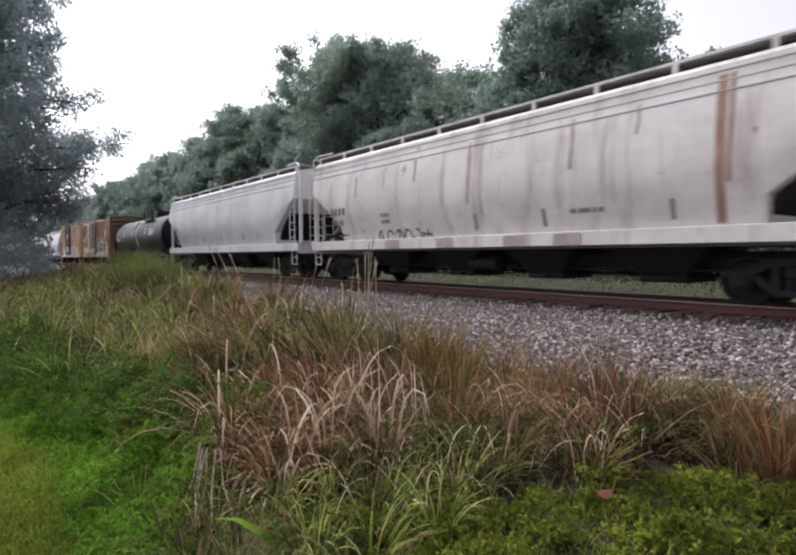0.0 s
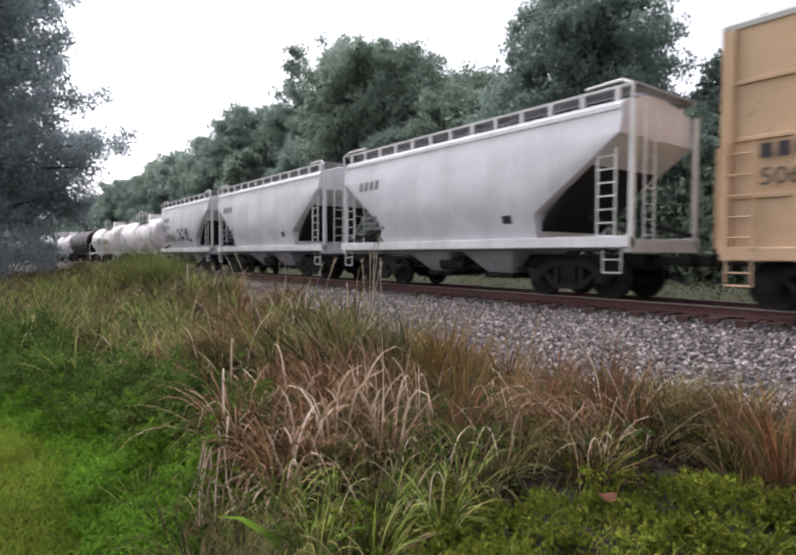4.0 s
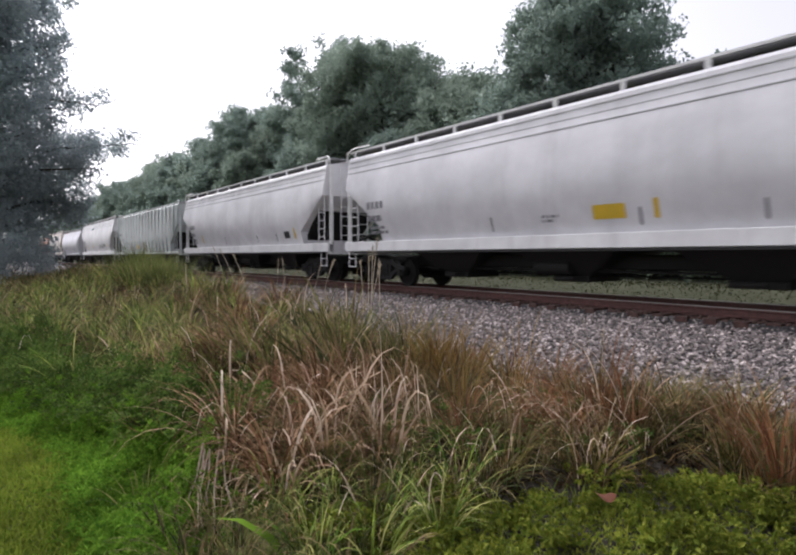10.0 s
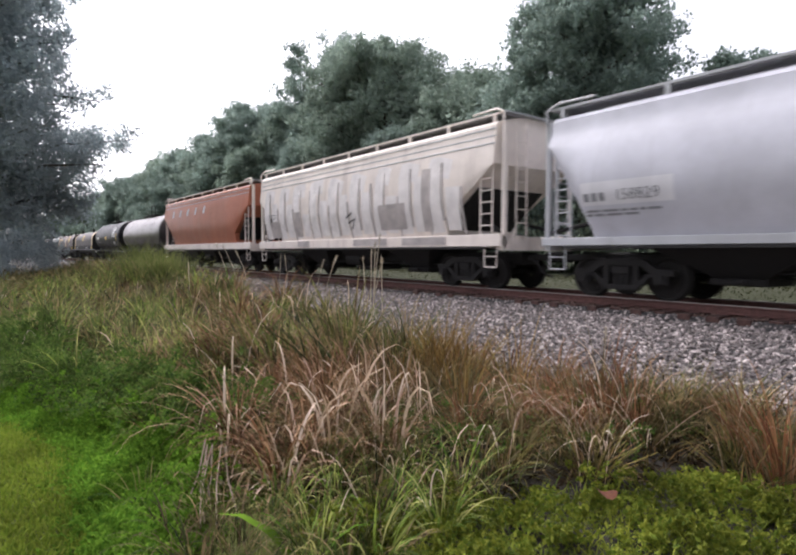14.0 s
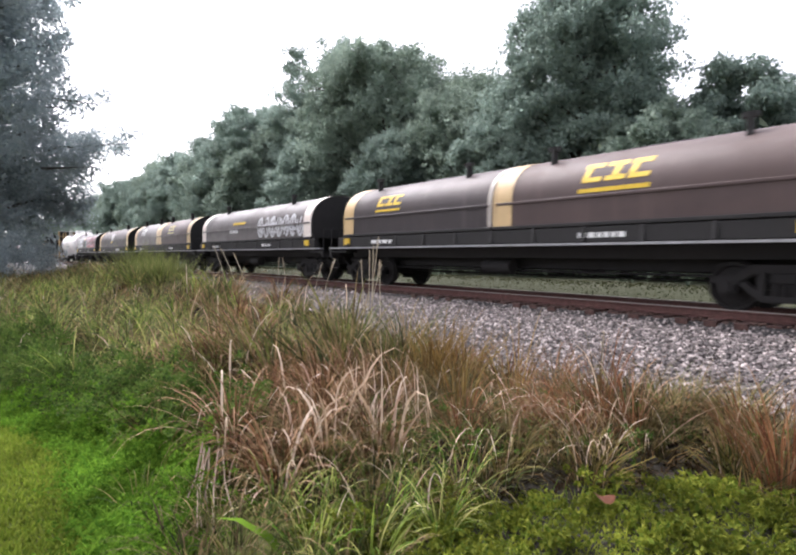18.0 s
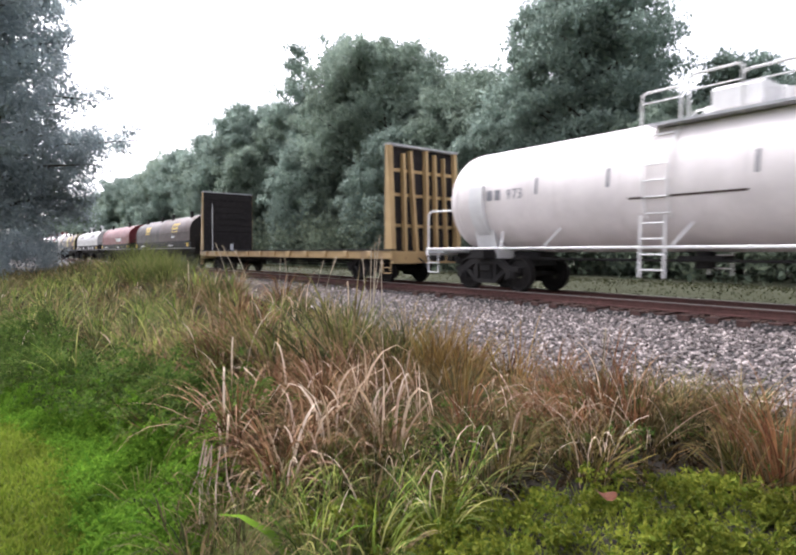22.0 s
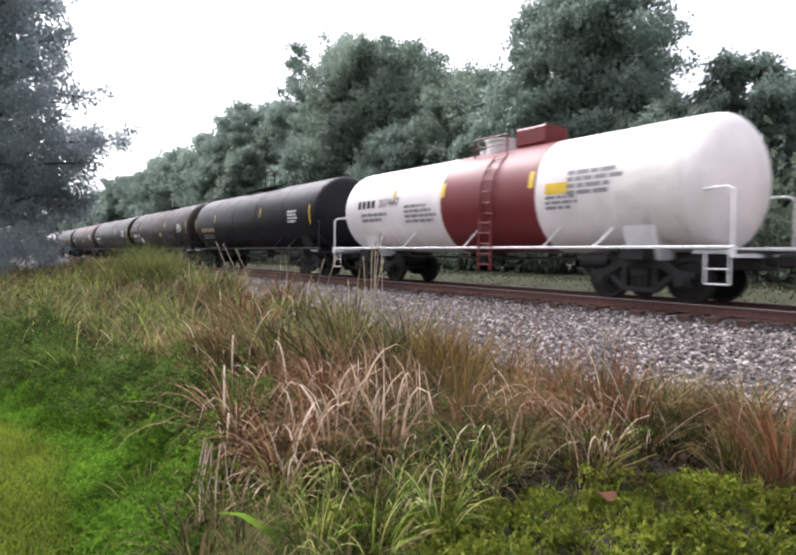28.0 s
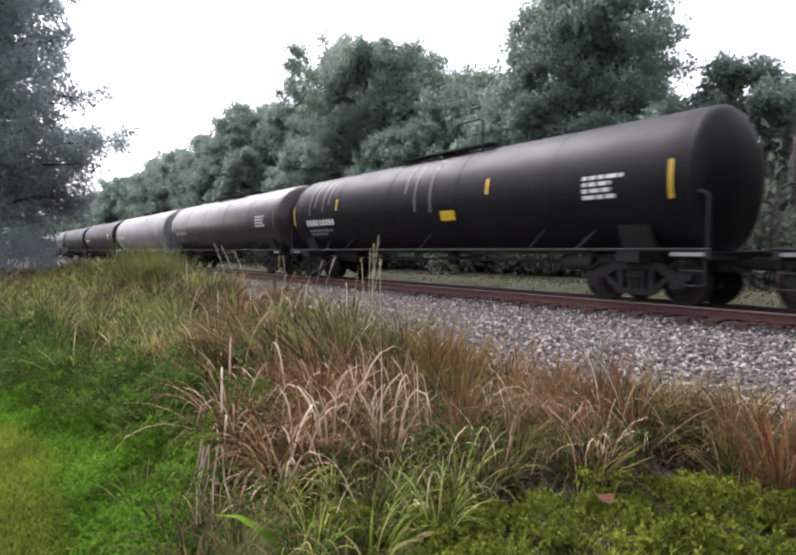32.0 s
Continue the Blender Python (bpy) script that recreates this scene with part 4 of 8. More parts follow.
# -- bulkhead flat --
def bulkhead_flat(front, rear, body, wood, label, top=4.45):
    car, half = start_car("bulkhead_flat_car", front, rear, label, "flat car")
    L, w = half, 1.45
    part("deck", Geo().box(-L + 0.1, L - 0.1, -w + 0.1, w - 0.1, 0.98, 1.07), wood, car, "worn dark deck planks")
    n = 40
    for i in range(n):
        x = -L + 0.3 + (2 * L - 0.6) * i / n
        part("plank", shared("deck_plank", lambda: Geo().chamfer_box(0.02, (2 * L - 0.6) / n - 0.02, -w + 0.12, w - 0.12, 1.07, 1.1, 0.008).mesh("plank", wood)), wood, car, at=(x, 0, 0))
    for s in (-1, 1):
        part("side_sill", Geo().chamfer_box(-L, L, s * w - 0.07, s * w + 0.07, 0.8, 1.07, 0.02), body, car, "yellow side girder stained with rust")
        part("deck_edge", Geo().box(-L, L, s * (w + 0.02) - 0.1, s * (w + 0.02) + 0.1, 1.072, 1.12), BLACK, car)
        for i in range(12):
            x = -L + 1.2 + (2 * L - 2.4) * i / 11
            part("stake_pocket", Geo().chamfer_box(x - 0.1, x + 0.1, s * (w + 0.11) - 0.045, s * (w + 0.11) + 0.045, 0.86, 1.06, 0.02), body, car)
    part("winch_post", Geo().chamfer_box(-L + 4.6, -L + 4.72, -w, -w + 0.12, 1.12, 1.45), GREY_TRIM, car)
    for end in (-1, 1):
        x0, x1 = end * L, end * (L - 0.12)
        bh = part("bulkhead", Geo().box(min(end * (L - 0.42), end * (L - 0.5)), max(end * (L - 0.42), end * (L - 0.5)), -w, w, 1.1, top), wood, car, "dark plank-faced end bulkhead")
        post = random.Random(5 if end > 0 else 9)
        for k, y in enumerate(np.linspace(-w + 0.06, w - 0.06, 7)):
            a = 0.06 if k in (0, 6) else post.uniform(0.025, 0.06)
            y0, y1 = (y, y) if k in (0, 6) else (y + post.uniform(-0.05, 0.05), y + post.uniform(-0.12, 0.12))
            t1 = top if k in (0, 6) else top - post.uniform(0.0, 0.22)
            part("upright", Geo().add([(end * L, y0 - a, 0.75), (end * L, y0 + a, 0.75), (end * (L - 0.24), y1 + a, t1), (end * (L - 0.24), y1 - a, t1), (end * (L - 0.2), y0 - a, 0.75), (end * (L - 0.2), y0 + a, 0.75), (end * (L - 0.4), y1 + a, t1), (end * (L - 0.4), y1 - a, t1)],
                                      [(0, 1, 2, 3), (4, 7, 6, 5), (0, 3, 7, 4), (1, 5, 6, 2), (0, 4, 5, 1), (3, 2, 6, 7)]), body, bh, "weathered yellow upright, slightly bent")
        for z in (1.9, 2.9, 3.7):
            part("cross_rail", Geo().box(min(end * (L - 0.36), end * (L - 0.42)), max(end * (L - 0.36), end * (L - 0.42)), -w, w, z - 0.05, z + 0.05), body, bh)
        part("top_cap", Geo().box(min(end * (L - 0.2), end * (L - 0.52)), max(end * (L - 0.2), end * (L - 0.52)), -w - 0.02, w + 0.02, top, top + 0.06), GREY_TRIM, bh)
        for k in range(9):
            z = 1.15 + (top - 1.2) * k / 9
            part("board", Geo().box(min(end * (L - 0.5), end * (L - 0.56)), max(end * (L - 0.5), end * (L - 0.56)), -w + 0.03, w - 0.03, z, z + (top - 1.2) / 9 - 0.03), wood, bh)
        for s in (-1, 1):
            y0, y1 = s * (w + 0.02) - 0.03, s * (w + 0.02) + 0.03
            tri = [(end * (L + 0.02), 0.8), (end * (L - 0.42), 0.8), (end * (L - 0.42), top + 0.02), (end * (L - 0.3), top + 0.02)]
            part("gusset", Geo().add([(x, y0, z) for x, z in tri] + [(x, y1, z) for x, z in tri], [(0, 1, 2, 3), (7, 6, 5, 4), (0, 4, 5, 1), (1, 5, 6, 2), (2, 6, 7, 3), (3, 7, 4, 0)]), body, bh, "tapered yellow side gusset")
        stirrup(car, end * (L - 0.3), -w - 0.05, 0.7, body, drop=0.35)
        part("end_sill", Geo().chamfer_box(min(end * L, end * (L - 0.15)), max(end * L, end * (L - 0.15)), -w, w, 0.66, 1.06), body, car)
    part("tie_down_strap", Geo().box(-L + 1.9, -L + 1.98, -w - 0.02, -w + 0.0, 1.1, 3.7), GREY_TRIM, car)
    under_gear(car, L, z=0.98)
    add_trucks(car, L - 2.2)
    add_couplers(car, L, 0.6)
    return car, L, lambda z: w + 0.075

# ---- the train, car by car: front and rear end of each body along the track at the start ----
rng = random.Random(7)
P_WHITE = paint("white_hopper_paint", (0.83, 0.82, 0.84), streaks=0.1, grime=0.09)
P_STAINED = paint("stained_white_paint", (0.82, 0.78, 0.76), dirt=(0.25, 0.14, 0.09), streaks=0.6, grime=0.3, rust=0.3, rust_color=(0.3, 0.14, 0.08))
P_PALE_GREY = paint("pale_grey_paint", (0.74, 0.73, 0.76), streaks=0.1, grime=0.1)
P_RIB_GREY = paint("weathered_grey_paint", (0.58, 0.62, 0.61), streaks=0.3, grime=0.25)
P_BLUE_GREY = paint("smooth_blue_grey_paint", (0.6, 0.6, 0.66), streaks=0.12, grime=0.18, rough=0.35)
P_CREAM = paint("dirty_cream_paint", (0.88, 0.79, 0.72), dirt=(0.35, 0.28, 0.25), streaks=0.4, grime=0.3, rust=0.08)
P_ORANGE = paint("faded_orange_paint", (0.44, 0.14, 0.075), dirt=(0.42, 0.24, 0.17), streaks=0.35, grime=0.45, rust=0.25)
# tank tops are paler: sky sheen in the colour, with real dust on some
P_BLACK_TANK = paint("black_tank_paint", (0.011, 0.011, 0.014), dirt=(0.026, 0.024, 0.026), streaks=0.2, grime=0.3, rough=0.42, spec=0.13, dust_and_sheen=(0.04, 0.037, 0.042))
P_BROWN_TANK = paint("brown_black_tank_paint", (0.011, 0.009, 0.009), dirt=(0.034, 0.026, 0.025), streaks=0.35, grime=0.4, rough=0.48, spec=0.12, dust_and_sheen=(0.07, 0.053, 0.052))
P_MUDDY_TANK = paint("mud_streaked_tank_paint", (0.02, 0.017, 0.017), dirt=(0.09, 0.07, 0.065), streaks=0.5, grime=0.6, rough=0.5, spec=0.15, dust_and_sheen=(0.14, 0.11, 0.105))
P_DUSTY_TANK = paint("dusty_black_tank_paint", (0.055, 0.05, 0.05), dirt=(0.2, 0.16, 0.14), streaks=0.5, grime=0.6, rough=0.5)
P_RUSTY_TANK = paint("rust_dusted_tank_paint", (0.028, 0.025, 0.027), dirt=(0.07, 0.05, 0.046), streaks=0.45, grime=0.5, rough=0.5, spec=0.2, dust_and_sheen=(0.24, 0.165, 0.15))
P_SHINY_TANK = paint("glossy_dark_tank_paint", (0.03, 0.027, 0.029), dirt=(0.08, 0.06, 0.055), streaks=0.2, grime=0.3, rough=0.28, spec=0.35, dust_and_sheen=(0.25, 0.2, 0.19))
P_GREY_TANK = paint("grey_tank_paint", (0.3, 0.3, 0.31), dirt=(0.12, 0.1, 0.09), streaks=0.4, grime=0.4)
P_WHITE_TANK = paint("white_tank_paint", (0.85, 0.8, 0.79), dirt=(0.3, 0.24, 0.2), streaks=0.12, grime=0.18)
P_STAIN_TANK = paint("molasses_stained_white_paint", (0.8, 0.77, 0.74), dirt=(0.16, 0.08, 0.05), streaks=0.55, grime=0.55)
P_MAROON = paint("maroon_band_paint", (0.17, 0.017, 0.02), streaks=0.15, grime=0.2)
P_RUST_BOX = paint("rusty_brown_boxcar_paint", (0.43, 0.225, 0.115), dirt=(0.08, 0.042, 0.03), streaks=0.9, grime=0.85, rust=0.75, rust_color=(0.13, 0.058, 0.036))
P_BOX_END = paint("grimy_boxcar_end_paint", (0.19, 0.11, 0.07), dirt=(0.03, 0.02, 0.018), streaks=0.8, grime=0.9, rust=0.3)
P_TAN_BOX = paint("tan_yellow_boxcar_paint", (0.64, 0.44, 0.27), dirt=(0.33, 0.19, 0.11), streaks=0.6, grime=0.45, rust=0.35, rust_color=(0.32, 0.17, 0.09))
P_BLACK_DOOR = paint("black_door_paint", (0.03, 0.03, 0.035), dirt=(0.12, 0.1, 0.1), streaks=0.3, grime=0.3)
P_BROWN_DOOR = paint("brown_door_paint", (0.06, 0.038, 0.034), dirt=(0.05, 0.04, 0.04), streaks=0.4, grime=0.5)
P_ROOF = paint("galvanised_roof", (0.5, 0.49, 0.46), streaks=0.3, grime=0.4, rust=0.2)
# hood tops carry dust and a painted sky sheen
P_HOOD_GREY = paint("dark_grey_hood_paint", (0.045, 0.038, 0.04), dirt=(0.11, 0.09, 0.088), streaks=0.45, grime=0.55, rough=0.5, spec=0.25, rust=0.12, rust_color=(0.1, 0.055, 0.04), dust_and_sheen=(0.17, 0.14, 0.136))
P_HOOD_BROWN = paint("brown_hood_paint", (0.075, 0.052, 0.05), dirt=(0.14, 0.1, 0.09), streaks=0.45, grime=0.55, rough=0.5, spec=0.25, rust=0.18, rust_color=(0.12, 0.06, 0.04), dust_and_sheen=(0.19, 0.145, 0.135))
P_HOOD_LIGHT = paint("weathered_light_hood_paint", (0.14, 0.125, 0.122), dirt=(0.05, 0.036, 0.034), streaks=0.5, grime=0.6, spec=0.3)
P_HOOD_RED = paint("faded_red_hood_paint", (0.15, 0.018, 0.022), dirt=(0.26, 0.12, 0.12), streaks=0.3, grime=0.45, spec=0.35)
P_HOOD_WHITE = paint("white_hood_paint", (0.6, 0.6, 0.6), streaks=0.2, grime=0.25, rust=0.06)
P_RIM = paint("pale_rim_paint", (0.5, 0.45, 0.4), dirt=(0.12, 0.09, 0.08), streaks=0.5, grime=0.5)
P_STRIPE = paint("pale_orange_band_paint", (0.62, 0.44, 0.22), dirt=(0.16, 0.09, 0.05), streaks=0.5, grime=0.4, rust=0.2)
P_STRIPE_Y = paint("yellow_band_paint", (0.52, 0.43, 0.13), streaks=0.4, grime=0.4)
P_FLAT = paint("flat_car_yellow_paint", (0.5, 0.35, 0.17), dirt=(0.2, 0.11, 0.06), streaks=0.5, grime=0.45, rust=0.2)
DECK_WOOD = plain("dark_deck_planks", (0.022, 0.018, 0.018), 0.9, vary=0.5, scale=5)
LOGO_YELLOW = plain("yellow_emblem", (0.75, 0.5, 0.03), 0.5, vary=0.15)
SPRAY_WHITE = plain("white_spray_paint", (0.66, 0.66, 0.68), 0.55, vary=0.2)
WORN_SPRAY = plain("worn_white_spray_paint", (0.46, 0.43, 0.41), 0.6, vary=0.5, scale=5)
SPRAY_PINK = plain("pink_spray_paint", (0.6, 0.22, 0.24), 0.55, vary=0.3)
SPRAY_RED = plain("dark_red_spray_paint", (0.22, 0.04, 0.06), 0.55, vary=0.3)
SPRAY_BLUE = plain("blue_spray_paint", (0.03, 0.09, 0.22), 0.55, vary=0.3)
SPRAY_GREY = plain("grey_spray_paint", (0.16, 0.16, 0.18), 0.6, vary=0.3)
SPRAY_YELLOW = plain("yellow_spray_paint", (0.6, 0.42, 0.05), 0.55, vary=0.3)
SPRAY_TEAL = plain("teal_spray_paint", (0.12, 0.42, 0.4), 0.55, vary=0.2)


SPILL = paint("brown_spill_stain", (0.1, 0.065, 0.05), dirt=(0.3, 0.22, 0.18), streaks=0.5, grime=0.5, rough=0.5)


def mark_block(car, skin, x, z, w, h, rows, material, fill=0.8):
    """A block of small writing too fine to read: broken bars."""
    rects = []
    for r in range(rows):
        zz = z + h * (rows - 1 - r) / rows
        xx = x
        end = x + w * rng.uniform(0.6, 1.0)
        while xx < end:
            k = rng.uniform(0.08, 0.3) * (w ** 0.5)
            rects.append((xx, min(end, xx + k), zz, zz + h / rows * 0.62))
            xx += k + 0.05
    tagged(decal("stencil", rects, skin, material, car), kind="stuff")


def initials(car, skin, x, z, size, n, material):
    """The owner's letters, as plain blocks."""
    for i in range(n):
        decal("owner_mark", [(x + i * size * 0.75, x + i * size * 0.75 + size * 0.52, z, z + size * 0.72)], skin, material, car)


def ticks(car, skin, xs_, z0, z1, material, w=0.12):
    for x in xs_:
        decal("reflector", [(x, x + w, z0, z1)], skin, material, car)


def emblem(car, skin, x, z, s, material):
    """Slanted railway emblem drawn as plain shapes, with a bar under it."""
    k = 0.25
    rects = []
    for i in range(3):
        a = x + i * 0.72 * s
        rects += [(a, a + 0.62 * s, z, z + 0.14 * s, k), (a, a + 0.62 * s, z + 0.42 * s, z + 0.56 * s, k), (a + (0.0 if i != 1 else 0.2 * s), a + 0.22 * s + (0.0 if i != 1 else 0.2 * s), z + 0.1 * s, z + 0.46 * s, k)]
    rects.append((x - 0.1 * s, x + 2.1 * s, z - 0.3 * s, z - 0.18 * s, k))
    for r in rects:
        decal("emblem_stroke", [r], skin, material, car)


def graffiti(car, skin, x0, x1, z0, z1, letters, mats, width=0.11):
    for i, m in enumerate(mats):
        r2 = random.Random(int(x0 * 10) + i * 13 + letters)
        stroke_decal("graffiti", scribble(r2, x0 + 0.04 * i, x1 + 0.04 * i, z0, z1, letters), width * (1.0 if i == 0 else 0.6), lambda z, k=i: skin(z) + 0.003 * k, m, car, "sprayed graffiti strokes")["kind"] = "stuff"


RUNOFF = plain("grey_brown_runoff", (0.5, 0.43, 0.39), 0.7, vary=0.3, scale=3)
RUST_RUN = plain("rust_runoff", (0.46, 0.28, 0.2), 0.8, vary=0.45, scale=2)


def runs(car, skin, streaks, material):
    """Narrow run-off streaks from the eave: place, top, bottom, width."""
    for x, za, zb, w in streaks:
        stroke_decal("runoff_streak", [[(x, za), (x + 0.02, (za + zb) / 2), (x - 0.01, zb)]], w, lambda z: skin(z) - 0.004, material, car)


# stained white hoppers at the head
car, L, skin = hopper_car(-1.6, -19.14, P_STAINED, P_STAINED, "white covered hopper streaked with rust and dirt", eave=4.28, bays=4)
initials(car, skin, -L + 1.6, 2.35, 0.34, 4, MARK_GREY)
mark_block(car, skin, -L + 1.6, 2.0, 1.0, 0.28, 1, MARK_GREY)
mark_block(car, skin, -L + 2.0, 1.62, 0.7, 0.14, 1, MARK_BLACK)
mark_block(car, skin, -L + 4.6, 1.95, 0.7, 0.4, 2, MARK_GREY)
mark_block(car, skin, -L + 11.6, 1.85, 1.0, 0.16, 1, MARK_GREY)
graffiti(car, skin, -4.5, -1.85, 1.2, 1.75, 6, [SPRAY_GREY], 0.06)
ticks(car, skin, [-0.12, 2.07, 5.05], 1.6, 2.0, MARK_GREY, 0.09)
runs(car, skin, [(-5.57, 3.6, 2.9, 0.09), (-4.0, 3.5, 3.1, 0.05), (-2.47, 3.75, 3.1, 0.09), (-0.25, 3.9, 2.3, 0.1), (2.9, 3.9, 2.8, 0.09), (4.41, 3.9, 3.3, 0.06)], RUNOFF)
runs(car, skin, [(5.95, 4.1, 1.5, 0.16), (6.12, 4.1, 2.2, 0.07)], RUST_RUN)
for x in (-4.0, -1.6, 0.9, 2.4):
    decal("sill_stain", [(x, x + 0.7, 1.16, 1.42)], lambda z: 1.525, RUNOFF, car)
car, L, skin = hopper_car(-20.3, -37.86, P_WHITE, WHITE_TRIM, "clean white four-bay covered hopper", eave=4.28, bays=4)
for k, (dx, n) in enumerate(((1.3, 3),)):
    initials(car, skin, -L + 1.3, 2.42, 0.3, 4, MARK_GREY)
    mark_block(car, skin, -L + 1.3, 1.72, 0.95, 0.6, 3, MARK_GREY)
ticks(car, skin, [-L + 3.0, -L + 6.5, -L + 9.2, -L + 12.0], 1.7, 2.05, P_STRIPE)

car, L, skin = tank_car(-39.3, -54.1, P_BLACK_TANK, BLACK, "long black tank car with a glossy girdle", radius=1.46, zc=2.46, overhang=0.45, dome_x=2.1, ladder_dx=-2.6)
# the bands' paler upper side is sheen put into their colour
tank_band(car, -1.25, -0.6, 1.465, 2.46, P_SHINY_TANK, "glossy girdle band with its top sheen in the colour")
tank_band(car, -0.35, 0.3, 1.465, 2.46, P_SHINY_TANK, "glossy girdle band with its top sheen in the colour")
ticks(car, skin, [-4.15, -1.35, 2.6, L - 2.2], 2.55, 2.95, MARK_WHITE, 0.08)
decal("placard", [(0.12, 0.56, 2.02, 2.3)], lambda z: skin(z) + 0.012, YELLOW, car, "yellow and white warning plate")
decal("placard", [(0.12, 0.56, 1.82, 2.0)], lambda z: skin(z) + 0.012, MARK_WHITE, car, "yellow and white warning plate")
lettering("255168", -L + 2.1, 2.15, 0.36, skin, MARK_GREY, car)
initials(car, skin, -L + 1.05, 2.2, 0.34, 3, MARK_WHITE)
mark_block(car, skin, L - 3.6, 2.5, 1.4, 0.5, 3, MARK_WHITE)

car, L, skin = box_car(-56.18, -70.83, P_RUST_BOX, P_BROWN_DOOR, P_BOX_END, "rusty brown boxcar with faded graffiti", eave=4.4, posts=15, door_w=2.9, door_at=-0.6, end_mat=P_BOX_END, ribs_on_door=16, side_door=P_STRIPE)
decal("grime_band", [(-L + 0.2, -2.1, 0.98, 1.3), (0.95, L - 0.2, 0.98, 1.3)], lambda z: skin(z) + 0.004, P_BOX_END, car, "dark road grime along the sill")
for xa, wa, za, shape in ((1.2, 0.75, 2.25, ((0, 1), (0.9, 1), (0.45, 0.55), (1, 0.35), (0.8, 0), (0, 0.05))), (2.15, 0.8, 2.05, ((0.9, 1), (0, 0.95), (0.05, 0.5), (0.7, 0.5), (0.05, 0.5), (0, 0), (1, 0.02))),
                          (3.15, 1.1, 2.45, ((1, 0.85), (0.6, 1), (0.05, 0.8), (0.2, 0.5), (0.85, 0.45), (0.95, 0.15), (0.4, 0), (0, 0.15))), (4.5, 0.95, 2.25, ((1, 0.95), (0, 1), (0, 0.5), (0.75, 0.55), (0, 0.5), (0.05, 0), (1, 0.05))), (5.65, 0.8, 2.35, ((0, 0), (0.3, 1), (0.75, 0.95), (1, 0)))):
    line = [(xa + wa * u, 1.25 + (za - 1.25) * v) for u, v in shape]
    stroke_decal("letter_shadow", [line], 0.36, lambda z: skin(z) - 0.004, P_BROWN_DOOR, car, "dark outline of a sprayed letter")
    stroke_decal("graffiti_letter", [line], 0.19, lambda z: skin(z) + 0.004, WORN_SPRAY, car, "worn white sprayed letter stroke")
stroke_decal("graffiti_drip", [[(x, 1.16), (x + 0.3, 1.16 - d)] for x, d in ((1.3, 0.1), (2.2, 0.12), (3.2, 0.14), (4.0, 0.08), (4.7, 0.12), (5.6, 0.1))], 0.2, lambda z: skin(z) + 0.03, SPRAY_WHITE, car)["kind"] = "stuff"
graffiti(car, lambda z: skin(z) + 0.08, -1.9, 0.7, 1.2, 1.75, 7, [SPRAY_YELLOW, SPRAY_WHITE], 0.06)
decal("painted_panel", [(L - 1.75, L - 1.05, 1.2, 2.0)], skin, P_STRIPE, car, "tan overpainted panel")
stroke_decal("faded_stroke", [[(L - 2.6, 3.6), (L - 1.6, 3.1), (L - 2.5, 2.6)]], 0.13, skin, P_STRIPE, car, "faded sprayed arrow")
stroke_decal("emblem", [[(L - 2.3, 2.6), (L - 1.2, 3.5)], [(L - 2.3, 3.5), (L - 1.2, 2.6)]], 0.1, skin, P_STRIPE, car, "faded crossed emblem")
for xa, zb in ((-L + 1.2, 1.95), (-L + 2.5, 1.85)):
    decal("painted_panel", [(xa, xa + 0.85, 1.32, zb)], skin, P_STRIPE, car, "tan overpainted panel")
decal("dark_panel", [(-L + 0.85, -L + 1.35, 2.05, 2.95), (-L + 1.42, -L + 1.85, 2.05, 2.9), (-L + 1.92, -L + 2.4, 2.05, 2.95), (-L + 2.47, -L + 2.95, 2.1, 2.9)], lambda z: skin(z) - 0.006, P_BROWN_DOOR, car)
decal("dark_panel", [(-L + 3.4, -2.6, 2.9, 3.4)], lambda z: skin(z) - 0.006, P_BROWN_DOOR, car)
initials(car, skin, -L + 0.95, 2.55, 0.4, 2, MARK_WHITE)
initials(car, skin, -L + 1.95, 2.55, 0.4, 2, MARK_WHITE)
lettering("52", -L + 0.95, 2.1, 0.42, skin, MARK_WHITE, car)
lettering("110", -L + 1.95, 2.1, 0.42, skin, MARK_WHITE, car)
graffiti(car, skin, -L + 4.0, -L + 6.0, 1.5, 2.6, 3, [SPRAY_WHITE], 0.08)

car, L, skin = box_car(-72.62, -87.47, P_TAN_BOX, P_BLACK_DOOR, P_ROOF, "tall tan boxcar with black doors and white graffiti", eave=4.93, posts=15, door_w=3.3, door_at=-1.2, rails=3, ribs_on_door=4)
graffiti(car, skin, 0.7, L - 1.2, 1.1, 2.3, 7, [SPRAY_WHITE, SPRAY_WHITE, SPRAY_GREY], 0.11)
graffiti(car, lambda z: skin(z) + 0.012, 0.9, L - 0.8, 1.0, 1.6, 11, [SPRAY_WHITE, SPRAY_GREY], 0.07)
decal("placard", [(L - 2.2, L - 1.5, 1.2, 1.5)], lambda z: skin(z) + 0.02, YELLOW, car, "yellow plate over the graffiti")
graffiti(car, skin, -L + 2.0, -L + 4.0, 1.0, 1.9, 3, [SPRAY_WHITE], 0.3)
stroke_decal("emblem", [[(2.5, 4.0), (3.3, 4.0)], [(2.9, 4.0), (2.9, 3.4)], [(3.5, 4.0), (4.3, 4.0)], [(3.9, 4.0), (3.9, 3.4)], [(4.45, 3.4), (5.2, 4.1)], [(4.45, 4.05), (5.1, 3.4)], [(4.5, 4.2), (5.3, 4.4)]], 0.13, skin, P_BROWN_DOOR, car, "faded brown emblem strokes")
